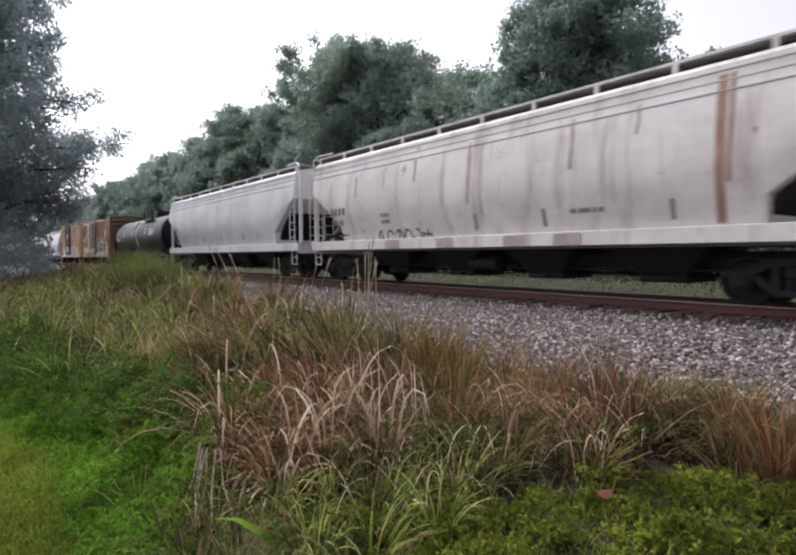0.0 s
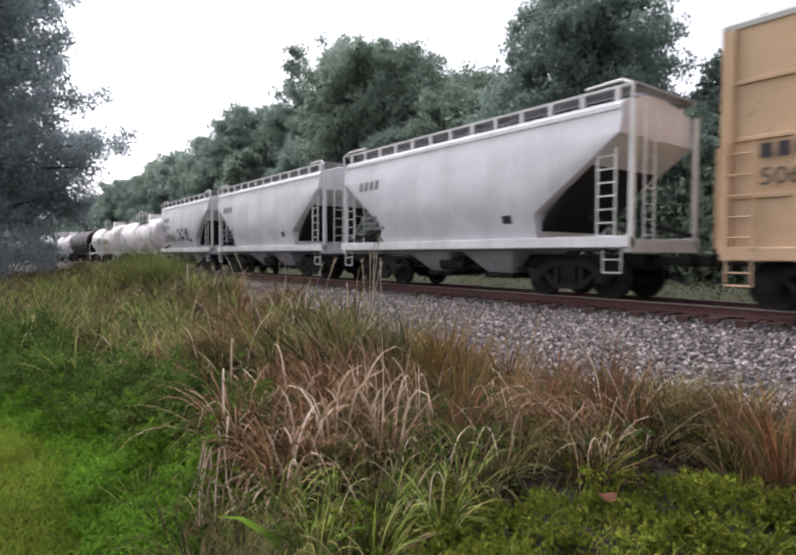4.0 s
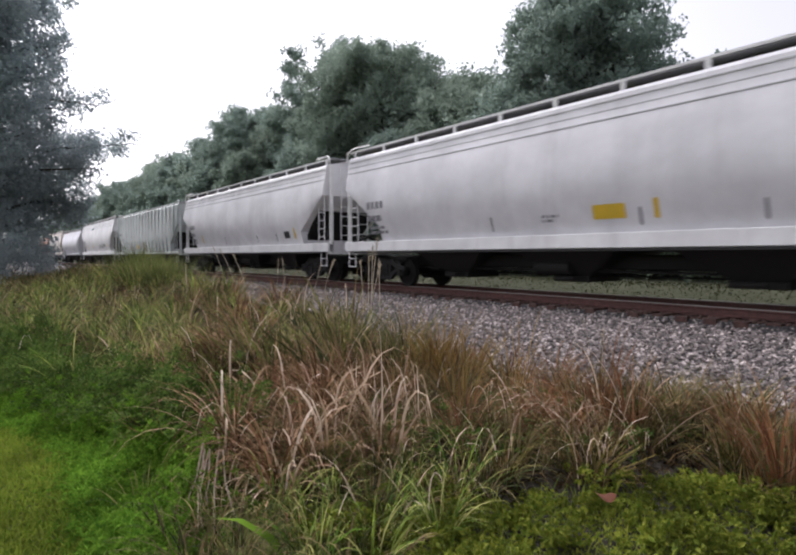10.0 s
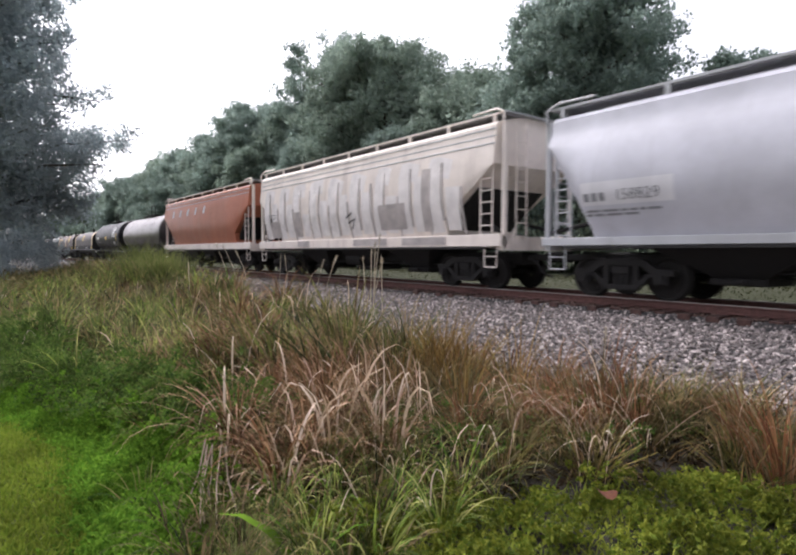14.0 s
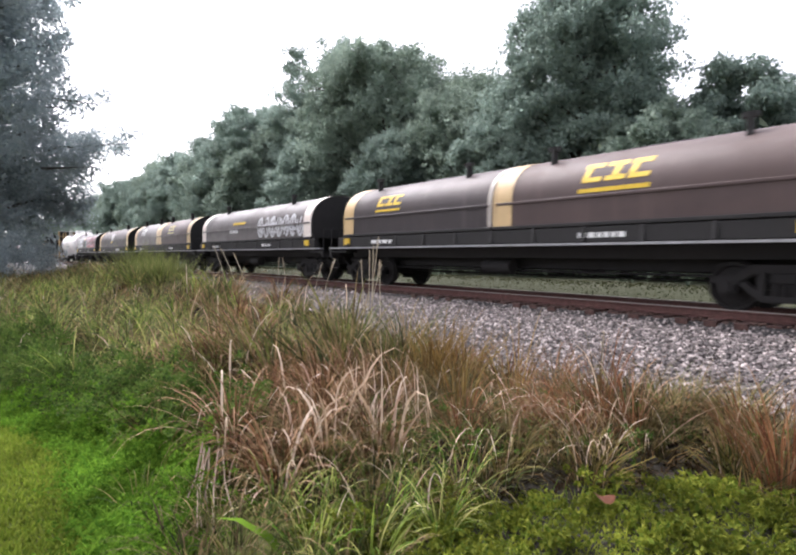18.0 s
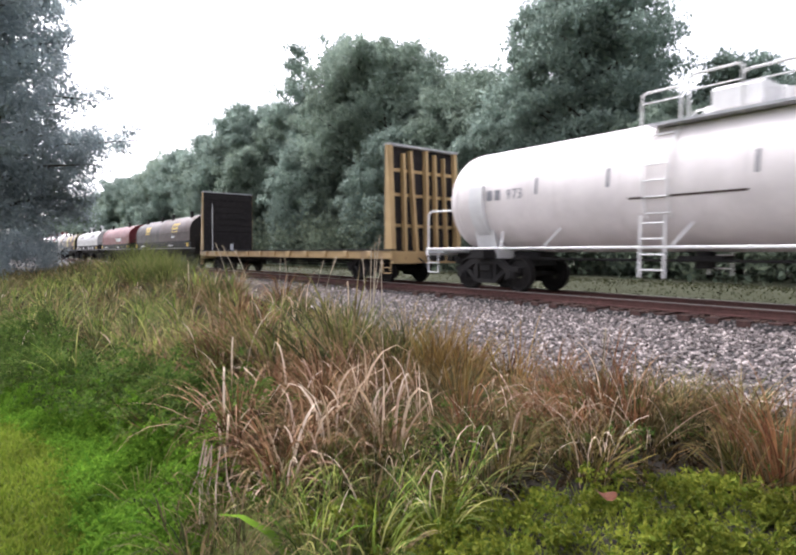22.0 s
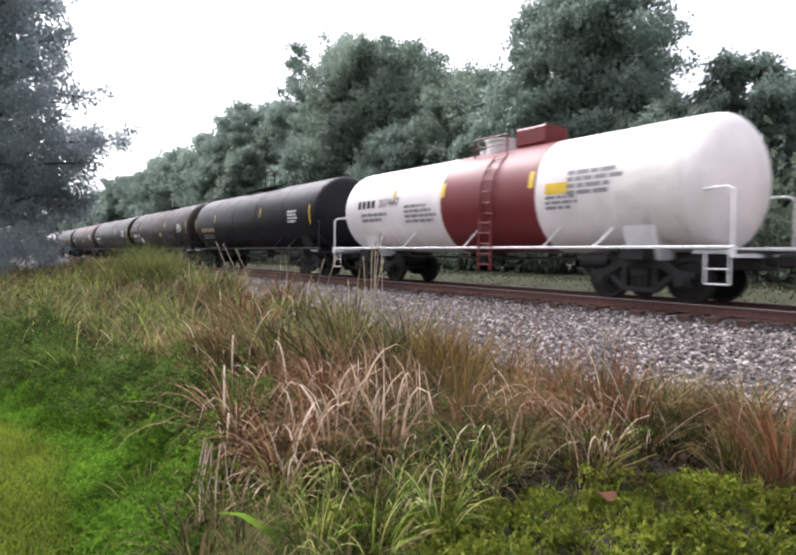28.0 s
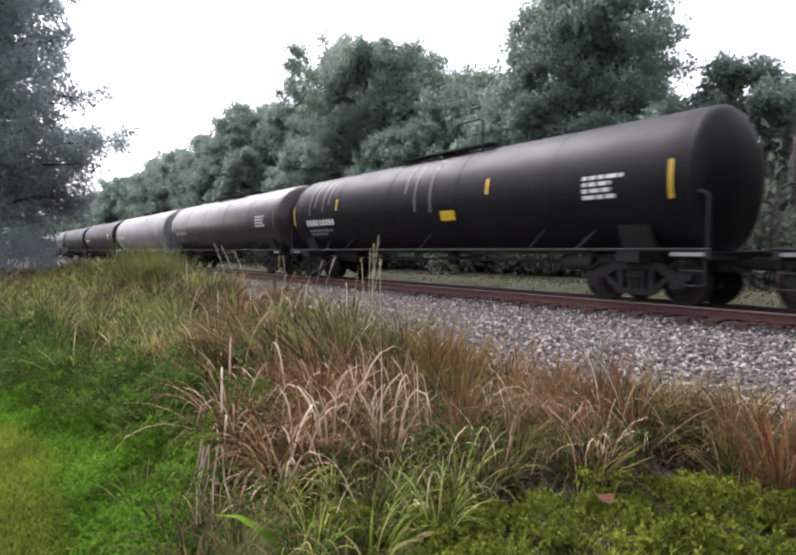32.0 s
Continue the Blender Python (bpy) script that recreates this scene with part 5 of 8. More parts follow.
stroke_decal("emblem", [[(-L + 1.5, 3.55), (-L + 2.3, 4.2)], [(-L + 1.5, 4.2), (-L + 2.3, 3.55)]], 0.18, skin, SPRAY_BLUE, car, "blue and red crossed emblem")
stroke_decal("emblem", [[(-L + 1.4, 3.8), (-L + 2.4, 3.95)]], 0.2, skin, SPRAY_RED, car)
mark_block(car, skin, 1.2, 2.95, 5.2, 0.32, 1, P_BROWN_DOOR)
initials(car, skin, -L + 0.7, 2.6, 0.34, 4, MARK_BLACK)
lettering("506367", -L + 0.7, 2.15, 0.42, skin, MARK_BLACK, car)
mark_block(car, lambda z: skin(z) + 0.11, -1.1, 3.2, 1.0, 0.5, 3, MARK_WHITE)
mark_block(car, lambda z: skin(z) + 0.11, -2.2, 1.6, 2.2, 0.6, 3, MARK_WHITE)
decal("placard", [(-0.9, -0.3, 1.5, 1.65), (0.1, 0.35, 1.5, 2.0)], lambda z: skin(z) + 0.11, YELLOW, car)

# three short two-bay hoppers
for f, r, kind in ((-89.16, -100.24, 0), (-101.71, -113.1, 1), (-114.3, -124.4, 2)):
    car, L, skin = hopper_car(f, r, P_WHITE if kind else P_PALE_GREY, WHITE_TRIM, "short white two-bay covered hopper" + (" with dark graffiti" if kind == 2 else ""), bays=2, eave=4.1, roof_lines=1, posts=0.85, chute=GREY_TRIM,
                                 slope=2.4, end_high=3.5, sill_h=0.22, tall_rail=0.36)
    initials(car, skin, -L + 1.3, 3.1, 0.4, 4, MARK_GREY)
    mark_block(car, skin, -L + 1.4, 1.8, 1.4, 0.5, 3, MARK_GREY)
    decal("stencil_box", [(L - 3.4, L - 3.1, 1.75, 1.95)], skin, MARK_BLACK, car)
    if kind == 2:
        lettering("493748", -L + 1.3, 2.6, 0.46, skin, MARK_BLACK, car)
        graffiti(car, skin, -L + 4.2, -L + 6.6, 1.85, 2.6, 3, [SPRAY_BLUE], 0.12)
        graffiti(car, skin, -L + 2.2, -L + 3.8, 1.75, 2.3, 4, [SPRAY_GREY], 0.05)

# four tank cars
for f, r, shell, num, dx in ((-125.8, -139.4, P_WHITE_TANK, "22014", 0.9), (-140.6, -154.25, P_STAIN_TANK, "22031", 1.6)):
    car, L, skin = tank_car(f, r, shell, WHITE_TRIM, "white tank car" + (" stained with brown spills" if num == "22031" else " with a railed manway"), dome_x=dx, plates=True)
    xt = -L + (2.1 if num == "22031" else 1.5)
    tank_band(car, L - 2.6, L - 1.3, 1.4, 2.44, P_STAIN_TANK, "brown-stained ring near the end")
    initials(car, skin, xt, 2.06, 0.3, 4, MARK_BLACK)
    lettering(num, xt + 0.95, 2.06, 0.36, skin, MARK_BLACK, car)
    mark_block(car, skin, xt, 1.86, 2.2, 0.12, 1, MARK_GREY)
    mark_block(car, skin, 1.8, 2.2, 1.0, 0.14, 1, P_STRIPE_Y)
    mark_block(car, skin, 1.8, 2.05, 1.0, 0.1, 1, MARK_GREY)
    decal("stencil_box", [(4.2, 4.7, 2.25, 2.55)], skin, MARK_BLACK, car)
    mark_block(car, skin, 4.0, 2.75, 1.6, 0.35, 2, MARK_GREY)
    ticks(car, skin, [-1.4, 1.6], 2.25, 2.65, P_BROWN_DOOR, 0.06)
    if num == "22031":
        decal("painted_panel", [(-L + 3.95, -L + 4.15, 1.95, 2.75)], skin, P_STRIPE_Y, car)
        decal("sprayed_panel", [(-L + 4.3, -L + 6.3, 2.0, 2.62, 0.15)], skin, SPRAY_BLUE, car, "blue sprayed panel")
        graffiti(car, lambda z: skin(z) + 0.008, -L + 4.3, -L + 6.3, 1.95, 2.65, 5, [SPRAY_WHITE, SPRAY_GREY], 0.1)
        graffiti(car, lambda z: skin(z) + 0.008, -0.5, 3.6, 2.0, 2.5, 8, [P_STRIPE_Y, P_BROWN_DOOR], 0.09)
        sr = random.Random(8)
        tops = [(-L + 1.2, 1.32)] + [(-L + 1.2 + k * 0.11, 1.5 + 0.45 * min(1.0, k / 45) + 0.14 * math.sin(k * 0.21) + 0.1 * math.sin(k * 0.63) + sr.uniform(-0.06, 0.09)) for k in range(1, 100)]
        g = Geo()
        verts = [v for x, zt in tops for v in ((x, -skin(1.08) - 0.006, 1.08), (x, -skin((1.08 + zt) / 2) - 0.006, (1.08 + zt) / 2), (x, -skin(zt) - 0.006, zt))]
        g.add(verts, [f for k in range(99) for f in ((3 * k, 3 * k + 3, 3 * k + 4, 3 * k + 1), (3 * k + 1, 3 * k + 4, 3 * k + 5, 3 * k + 2))])
        part("spill_stain", g, SPILL, car, "dark brown spill along the belly")
car, L, skin = tank_car(-155.6, -170.23, P_BROWN_TANK, BLACK, "brown-black tank car with worn paint", radius=1.45, zc=2.45, dome="low", overhang=0.45)
ticks(car, skin, [-L + 1.8, -L + 6.5, L - 3.0], 2.3, 2.7, MARK_GREY, 0.1)
mark_block(car, skin, L - 5.5, 2.2, 1.4, 0.35, 2, MARK_GREY)
mark_block(car, skin, -L + 1.4, 2.0, 1.4, 0.35, 2, MARK_GREY)
decal("primer_patch", [(L - 1.8, L - 0.6, 2.1, 2.75)], skin, P_BROWN_DOOR, car, "reddish primer patch")
car, L, skin = tank_car(-172.2, -186.5, P_WHITE_TANK, WHITE_TRIM, "clean white tank car with a railed manway", dome_x=1.37, saddle=WHITE_TRIM, plates=True)
initials(car, skin, -L + 1.7, 2.3, 0.36, 4, MARK_BLACK)
lettering("22007", -L + 2.9, 2.3, 0.42, skin, MARK_BLACK, car)
decal("underline", [(-L + 1.7, -L + 4.3, 2.14, 2.17)], skin, MARK_GREY, car)
decal("placard", [(2.27, 3.17, 1.98, 2.22)], skin, P_STRIPE_Y, car, "yellow warning panel")
decal("stencil_box", [(3.5, 3.85, 1.95, 2.12)], skin, MARK_BLACK, car)
mark_block(car, skin, 4.25, 1.85, 1.1, 0.5, 5, MARK_GREY)
ticks(car, skin, [-2.2, 0.4, 2.0], 2.1, 2.6, MARK_GREY, 0.07)

# long hoppers
car, L, skin = hopper_car(-187.63, -205.26, P_PALE_GREY, WHITE_TRIM, "pale grey covered hopper with yellow reflectors", roof_lines=1, posts=1.35, bays=4, chute=GREY_TRIM, eave=4.22, bulge=0.12)
initials(car, skin, -L + 1.9, 2.55, 0.3, 4, MARK_GREY)
mark_block(car, skin, -L + 1.9, 1.75, 0.9, 0.6, 3, MARK_GREY)
ticks(car, skin, [-L + 2.7, -L + 9.3, -L + 10.4, -L + 13.4], 1.75, 2.15, YELLOW, 0.13)
decal("stencil_box", [(-L + 11.0, -L + 11.5, 1.85, 2.2)], skin, MARK_BLACK, car)
mark_block(car, skin, -L + 6.6, 1.75, 1.3, 0.2, 1, MARK_GREY)
for f, r, n in ((-206.57, -224.2, 0), (-225.39, -242.85, 1)):
    car, L, skin = hopper_car(f, r, P_WHITE if n else P_PALE_GREY, WHITE_TRIM, "pale grey three-bay covered hopper", roof_lines=3, eave=4.3, bulge=0.13)
    initials(car, skin, -L + 1.6, 2.5, 0.32, 4, MARK_GREY)
    mark_block(car, skin, -L + 1.6, 2.1, 0.9, 0.3, 1, MARK_GREY)
    mark_block(car, skin, -L + 1.6, 1.7, 1.0, 0.3, 2, MARK_GREY)
    decal("stencil_box", [(L - 3.6, L - 3.1, 1.72, 2.0)], skin, MARK_BLACK, car)
    if n == 0:
        decal("placard", [(1.15, 1.9, 1.75, 2.05)], skin, YELLOW, car, "yellow warning panel")
        ticks(car, skin, [2.5], 1.72, 2.1, YELLOW, 0.1)
        mark_block(car, skin, -0.2, 1.75, 0.5, 0.2, 2, MARK_GREY)
    else:
        ticks(car, skin, [-L + 3.5, L - 2.7], 1.7, 2.1, YELLOW, 0.12)
    ticks(car, skin, [-L + 7, -L + 11, L - 4.4], 1.6, 1.95, MARK_GREY, 0.06)
car, L, skin = hopper_car(-244.18, -262.62, P_RIB_GREY, P_RIB_GREY, "weathered grey ribbed hopper with vertical side posts", ribs=19, bulge=0.0, roof_lines=0, eave=4.26, bays=4, sill_h=0.1, slope=1.8, end_high=3.0, end_low=1.85, tall_rail=0.16)
decal("placard", [(-L + 7.6, -L + 8.15, 1.55, 1.85)], lambda z: skin(z) + 0.075, YELLOW, car, "yellow plate")
decal("stencil_box", [(L - 3.5, L - 3.05, 2.0, 2.25), (L - 2.3, L - 1.95, 1.75, 1.95)], skin, MARK_WHITE, car)
mark_block(car, skin, -L + 1.3, 2.7, 1.2, 0.3, 1, MARK_GREY)
for i, two in enumerate(("38", "78", "2")):
    lettering(two, -L + 1.35 + 0.95 * i, 2.15, 0.42, skin, MARK_BLACK, car)
decal("rust_patch", [(-L + 5.6, -L + 5.85, 1.4, 1.8), (-L + 9.6, -L + 9.85, 1.4, 2.0)], lambda z: skin(z) + 0.07, P_RUST_BOX, car)
car, L, skin = hopper_car(-263.82, -281.69, P_WHITE, WHITE_TRIM, "white covered hopper with yellow reflectors", roof_lines=3, eave=4.3, bulge=0.13)
initials(car, skin, -L + 2.0, 2.38, 0.36, 4, MARK_GREY)
lettering("37215", -L + 2.0, 1.98, 0.36, skin, MARK_GREY, car)
mark_block(car, skin, -L + 1.6, 1.75, 1.6, 0.2, 1, MARK_GREY)
ticks(car, skin, [-L + 4.2, -L + 7.4, L - 2.9], 1.75, 2.2, YELLOW, 0.12)
graffiti(car, skin, L - 7.2, L - 5.0, 1.75, 2.1, 4, [SPRAY_GREY], 0.07)
decal("stencil_box", [(L - 4.6, L - 4.0, 1.9, 2.15)], skin, MARK_BLACK, car)
car, L, skin = hopper_car(-283.17, -298.53, P_BLUE_GREY, GREY_TRIM, "smooth blue-grey cylindrical covered hopper", roof_lines=0, eave=3.95, bulge=0.22, sill_h=0.16, end_high=3.4, end_low=1.5, slope=1.3, posts=2.4, tall_rail=0.3)
decal("stencil_box", [(3.1, 3.35, 1.8, 1.95)], skin, MARK_BLACK, car)
decal("repaint_patch", [(-6.48, -4.48, 1.97, 2.45)], lambda z: skin(z) - 0.006, P_PALE_GREY, car, "paler repainted patch")
initials(car, skin, -6.4, 2.05, 0.24, 3, MARK_GREY)
lettering("158829", -5.70, 2.05, 0.32, skin, MARK_GREY, car)
mark_block(car, skin, -6.4, 1.75, 1.66, 0.16, 2, MARK_GREY)
car, L, skin = hopper_car(-299.82, -314.73, P_CREAM, P_CREAM, "dirty cream covered hopper with painted-out patches", roof_lines=3, eave=4.25, bulge=0.08)
PALE_SPRAY = plain("faded_pale_spray", (0.86, 0.81, 0.79), 0.6, vary=0.2, scale=2)
DULL_SPRAY = plain("faded_dull_spray", (0.52, 0.47, 0.45), 0.65, vary=0.35, scale=2)
fade = random.Random(12)
for k in range(9):
    xa = -L + 1.0 + k * 1.42
    stroke_decal("faded_letter", [[(xa + 0.1, 1.55), (xa + 0.05 + fade.uniform(-0.1, 0.2), 3.45), (xa + 0.75, 3.4 + fade.uniform(-0.3, 0.1))], [(xa + 0.8, 1.6), (xa + 0.85, fade.uniform(2.4, 3.4))]], 0.55, lambda z: skin(z) - 0.006, PALE_SPRAY, car, "faded pale graffiti letter")
    stroke_decal("letter_outline", [[(xa + 0.42, fade.uniform(1.5, 2.0)), (xa + 0.4 + fade.uniform(-0.05, 0.1), 3.5)], [(xa + 1.2, 1.5), (xa + 1.2 + fade.uniform(-0.1, 0.05), fade.uniform(2.6, 3.5))]], fade.uniform(0.04, 0.13), skin, DULL_SPRAY, car, "faded dark graffiti outline")
decal("painted_patch", [(-L + 1.4, -L + 2.3, 1.6, 2.3), (-L + 3.6, -L + 4.2, 1.6, 2.6), (2.2, 3.6, 1.7, 2.5), (4.4, 4.8, 1.6, 3.4)], lambda z: skin(z) + 0.004, DULL_SPRAY, car, "grey overpainted patch")
stroke_decal("spray_tag", [[(0.2, 2.2), (0.6, 2.35)], [(0.3, 2.0), (0.75, 2.15), (0.5, 1.8)]], 0.05, skin, MARK_BLACK, car)
for xa, xb in ((-3.6, -2.6), (0.6, 2.6), (3.4, 5.4)):
    decal("sill_stain", [(xa, xb, 1.2, 1.42)], lambda z: 1.525, DULL_SPRAY, car)
lettering("17323", -L + 1.2, 2.4, 0.3, skin, MARK_GREY, car)
car, L, skin = hopper_car(-315.78, -330.84, P_ORANGE, P_CREAM, "faded orange covered hopper with a cream sill", roof_lines=2, eave=4.15, bulge=0.06)
decal("painted_bars", [(-L + 2.2 + i * 1.5, -L + 2.5 + i * 1.5, 3.2, 3.6, 0.5) for i in range(5)], skin, SPRAY_WHITE, car, "slanted white bars")

# two black tank cars
car, L, skin = tank_car(-331.9, -344.7, P_SHINY_TANK, BLACK, "glossy dark tank car", radius=1.42, zc=2.42, dome="low", overhang=0.45)
car, L, skin = tank_car(-345.9, -358.48, P_BLACK_TANK, BLACK, "black tank car with a yellow warning plate", radius=1.45, zc=2.46, dome="low", overhang=0.45)
initials(car, skin, -L + 1.6, 2.25, 0.36, 4, MARK_WHITE)
mark_block(car, skin, -L + 1.6, 1.95, 1.6, 0.2, 1, MARK_GREY)
decal("placard", [(-0.3, 0.25, 2.2, 2.5)], skin, LOGO_YELLOW, car, "bright yellow warning plate")
decal("placard", [(L - 2.9, L - 2.5, 1.7, 2.0)], skin, MARK_WHITE, car, "white diamond placard")
mark_block(car, skin, L - 3.2, 2.4, 1.5, 1.0, 5, MARK_WHITE)
ticks(car, skin, [-L + 3.4, 1.6], 2.3, 2.65, MARK_GREY, 0.1)
ticks(car, skin, [L - 1.45], 2.0, 2.7, YELLOW, 0.14)

# coil cars
def coil(front, rear, hoods, stripe, label, marks=(), **kw):
    car, L, skin = coil_car(front, rear, hoods, stripe, label, **kw)
    for what, x, z, s, m in marks:
        if what == "emblem":
            emblem(car, skin, x, z, s, m)
        elif what == "bars":
            mark_block(car, skin, x, z, s, 0.25, 1, m)
        elif what == "bar":
            decal("painted_bar", [(x, x + s, z, z + 0.12, 0.2)], skin, m, car)
    for x in (-L + 1.8, L - 4.6):
        mark_block(car, lambda z: 1.5, x, 1.4, 1.3, 0.18, 1, MARK_WHITE)
    return car, L, skin


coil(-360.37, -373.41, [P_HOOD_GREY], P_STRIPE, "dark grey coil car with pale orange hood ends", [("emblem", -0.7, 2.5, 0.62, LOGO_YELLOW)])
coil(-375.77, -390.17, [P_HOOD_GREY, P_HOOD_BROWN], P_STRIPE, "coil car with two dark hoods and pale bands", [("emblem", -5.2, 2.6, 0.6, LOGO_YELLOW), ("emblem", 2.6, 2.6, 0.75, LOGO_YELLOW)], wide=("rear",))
car, L, skin = coil(-392.57, -405.49, [P_HOOD_LIGHT], P_CREAM, "grey coil car with white graffiti on its hood", [("bar", -1.8, 2.5, 1.6, LOGO_YELLOW), ("bars", -2.2, 2.1, 1.5, MARK_WHITE)])
graffiti(car, skin, 1.27, 5.84, 1.8, 2.72, 7, [SPRAY_WHITE, SPRAY_WHITE], 0.12)
decal("painted_panel", [(1.27, 5.84, 1.78, 2.66)], lambda z: skin(z) - 0.004, P_HOOD_LIGHT, car, "pale overpainted panel")
coil(-407.71, -422.02, [P_HOOD_LIGHT, P_HOOD_BROWN], P_STRIPE, "coil car with one grey and one brown hood", [("emblem", -5.0, 2.65, 0.5, MARK_WHITE), ("emblem", 2.3, 2.6, 0.6, P_STRIPE_Y)])
coil(-424.57, -437.28, [P_HOOD_GREY], P_STRIPE, "dark coil car with a pale band at each end", [("emblem", -0.85, 2.55, 0.62, MARK_WHITE), ("bars", -0.9, 2.1, 1.2, LOGO_YELLOW)])
car, L, skin = coil(-440.0, -452.2, [P_HOOD_LIGHT], None, "pale coil car covered in pink and white graffiti")
graffiti(car, skin, -L + 0.4, -L + 4.0, 1.85, 2.9, 7, [SPRAY_WHITE, SPRAY_GREY, SPRAY_WHITE], 0.24)
decal("painted_panel", [(-L + 4.2, -0.3, 1.85, 2.6)], skin, P_HOOD_BROWN, car, "brown overpainted panel")
decal("painted_panel", [(0.0, L - 0.6, 1.85, 2.95)], skin, SPRAY_PINK, car, "pink graffiti ground")
decal("painted_panel", [(-0.5, 0.1, 1.85, 2.5, 0.3)], skin, SPRAY_TEAL, car)
graffiti(car, lambda z: skin(z) + 0.01, 0.2, L - 0.7, 1.92, 2.95, 8, [SPRAY_RED, SPRAY_WHITE, SPRAY_RED], 0.17)
graffiti(car, lambda z: skin(z) + 0.012, -L + 4.5, -0.8, 2.65, 2.95, 5, [P_STRIPE], 0.09)

car, L, skin = tank_car(-454.0, -468.49, P_WHITE_TANK, WHITE_TRIM, "white tank car with grime round its manway", dome_x=0.7, radius=1.4, zc=2.44, plates=True)
lettering("973", -L + 3.0, 2.35, 0.36, skin, MARK_GREY, car)
initials(car, skin, -L + 1.8, 2.35, 0.36, 4, MARK_GREY)
ticks(car, skin, [-L + 3.9, -L + 5.8, 1.4], 2.4, 2.8, MARK_GREY, 0.07)
decal("scrape", [(-L + 6.3, 1.3, 2.1, 2.14)], skin, P_BROWN_DOOR, car)
bulkhead_flat(-470.15, -488.92, P_FLAT, DECK_WOOD, "yellow bulkhead flat car, unloaded, with dark bulkheads")

coil(-491.09, -505.05, [P_HOOD_GREY, P_HOOD_BROWN], None, "coil car with two weathered grey-brown hoods", [("emblem", -3.97, 2.5, 0.62, LOGO_YELLOW), ("emblem", 3.03, 2.5, 0.68, LOGO_YELLOW), ("bars", 3.03, 1.95, 0.8, SPRAY_WHITE)])
car, L, skin = coil(-507.8, -519.9, [P_HOOD_RED], None, "faded red coil car with white block lettering bars", dark_ends=False)
for bar in [(0.66 + i * 0.25, 0.84 + i * 0.25, 1.98, 2.26) for i in range(9)]:
    decal("wordmark_bar", [bar], skin, MARK_WHITE, car)
car, L, skin = coil(-523.0, -537.0, [P_HOOD_WHITE, P_HOOD_WHITE], None, "white coil car with two hoods and black striped emblems", frame_mat=GRIMY, dark_ends=False)
LOWER_GREY = paint("dull_grey_panel_paint", (0.5, 0.5, 0.5), streaks=0.4, grime=0.4, rust=0.08)
for x in (-5.05, 2.3):
    for bar in [(x, x + 1.55, 2.6 + 0.1 * i, 2.66 + 0.1 * i, 0.5) for i in range(5)] + [(x + 1.6, x + 1.82, 2.62, 3.08, 0.5), (x + 1.95, x + 2.17, 2.62, 3.08, 0.5), (x + 2.3, x + 2.8, 2.62, 2.72, 0.5), (x + 2.3, x + 2.8, 2.96, 3.08, 0.5), (x + 2.42, x + 2.7, 2.8, 2.88, 0.5)]:
        decal("emblem_stroke", [bar], skin, MARK_BLACK, car)
for x0, x1 in ((-L + 0.12, -0.15), (0.15, L - 0.12)):
    decal("lower_panel", [(x0, x1, 1.76, 2.24)], skin, LOWER_GREY, car, "dull grey lower panel")
    xm = (x0 + x1) / 2
    part("lifting_frame", Geo().path([(xm - 0.3, -0.35, 3.38), (xm - 0.3, -0.35, 3.9), (xm + 0.3, -0.35, 3.9), (xm + 0.3, -0.35, 3.38)], 0.04, 6).box(xm - 1.1, xm + 1.1, -0.45, -0.25, 3.4, 3.46), WHITE_TRIM, car, "white lifting frame on the roof")
    for x in (x0 + 1.3, x1 - 1.3):
        part("guide_post", Geo().tube((x, -0.85, 3.05), (x, -0.85, 3.95), 0.035, 6).tube((x - 0.25, -0.85, 3.75), (x + 0.7, -0.6, 3.6), 0.025, 5).tube((x - 0.15, -0.95, 3.9), (x + 0.15, -0.75, 3.9), 0.03, 5), GREY_TRIM, car)
    for k in range(9):
        xs = x0 + (x1 - x0) * (k + 0.5) / 9
        decal("seam_rust", [(xs - 0.12 - 0.05 * (k % 3), xs + 0.1, 2.33, 2.37)], lambda z: skin(z) + 0.012, P_BROWN_DOOR, car)
for x in (-L + 0.6, -2.0, 1.6, 4.4):
    decal("pale_plate", [(x, x + 0.9, 1.36, 1.58)], lambda z: 1.55, GREY_TRIM, car, "pale worn panel on the girder")
car, L, skin = coil(-539.5, -553.4, [P_HOOD_LIGHT, P_HOOD_BROWN], P_STRIPE_Y, "brown coil car with bright yellow hood bands", [("emblem", 2.0, 2.6, 0.7, LOGO_YELLOW), ("bars", -5, 2.2, 1.5, MARK_WHITE)])
decal("rust_patch", [(L - 2.6, L - 1.0, 1.8, 2.3)], skin, P_RUST_BOX, car)

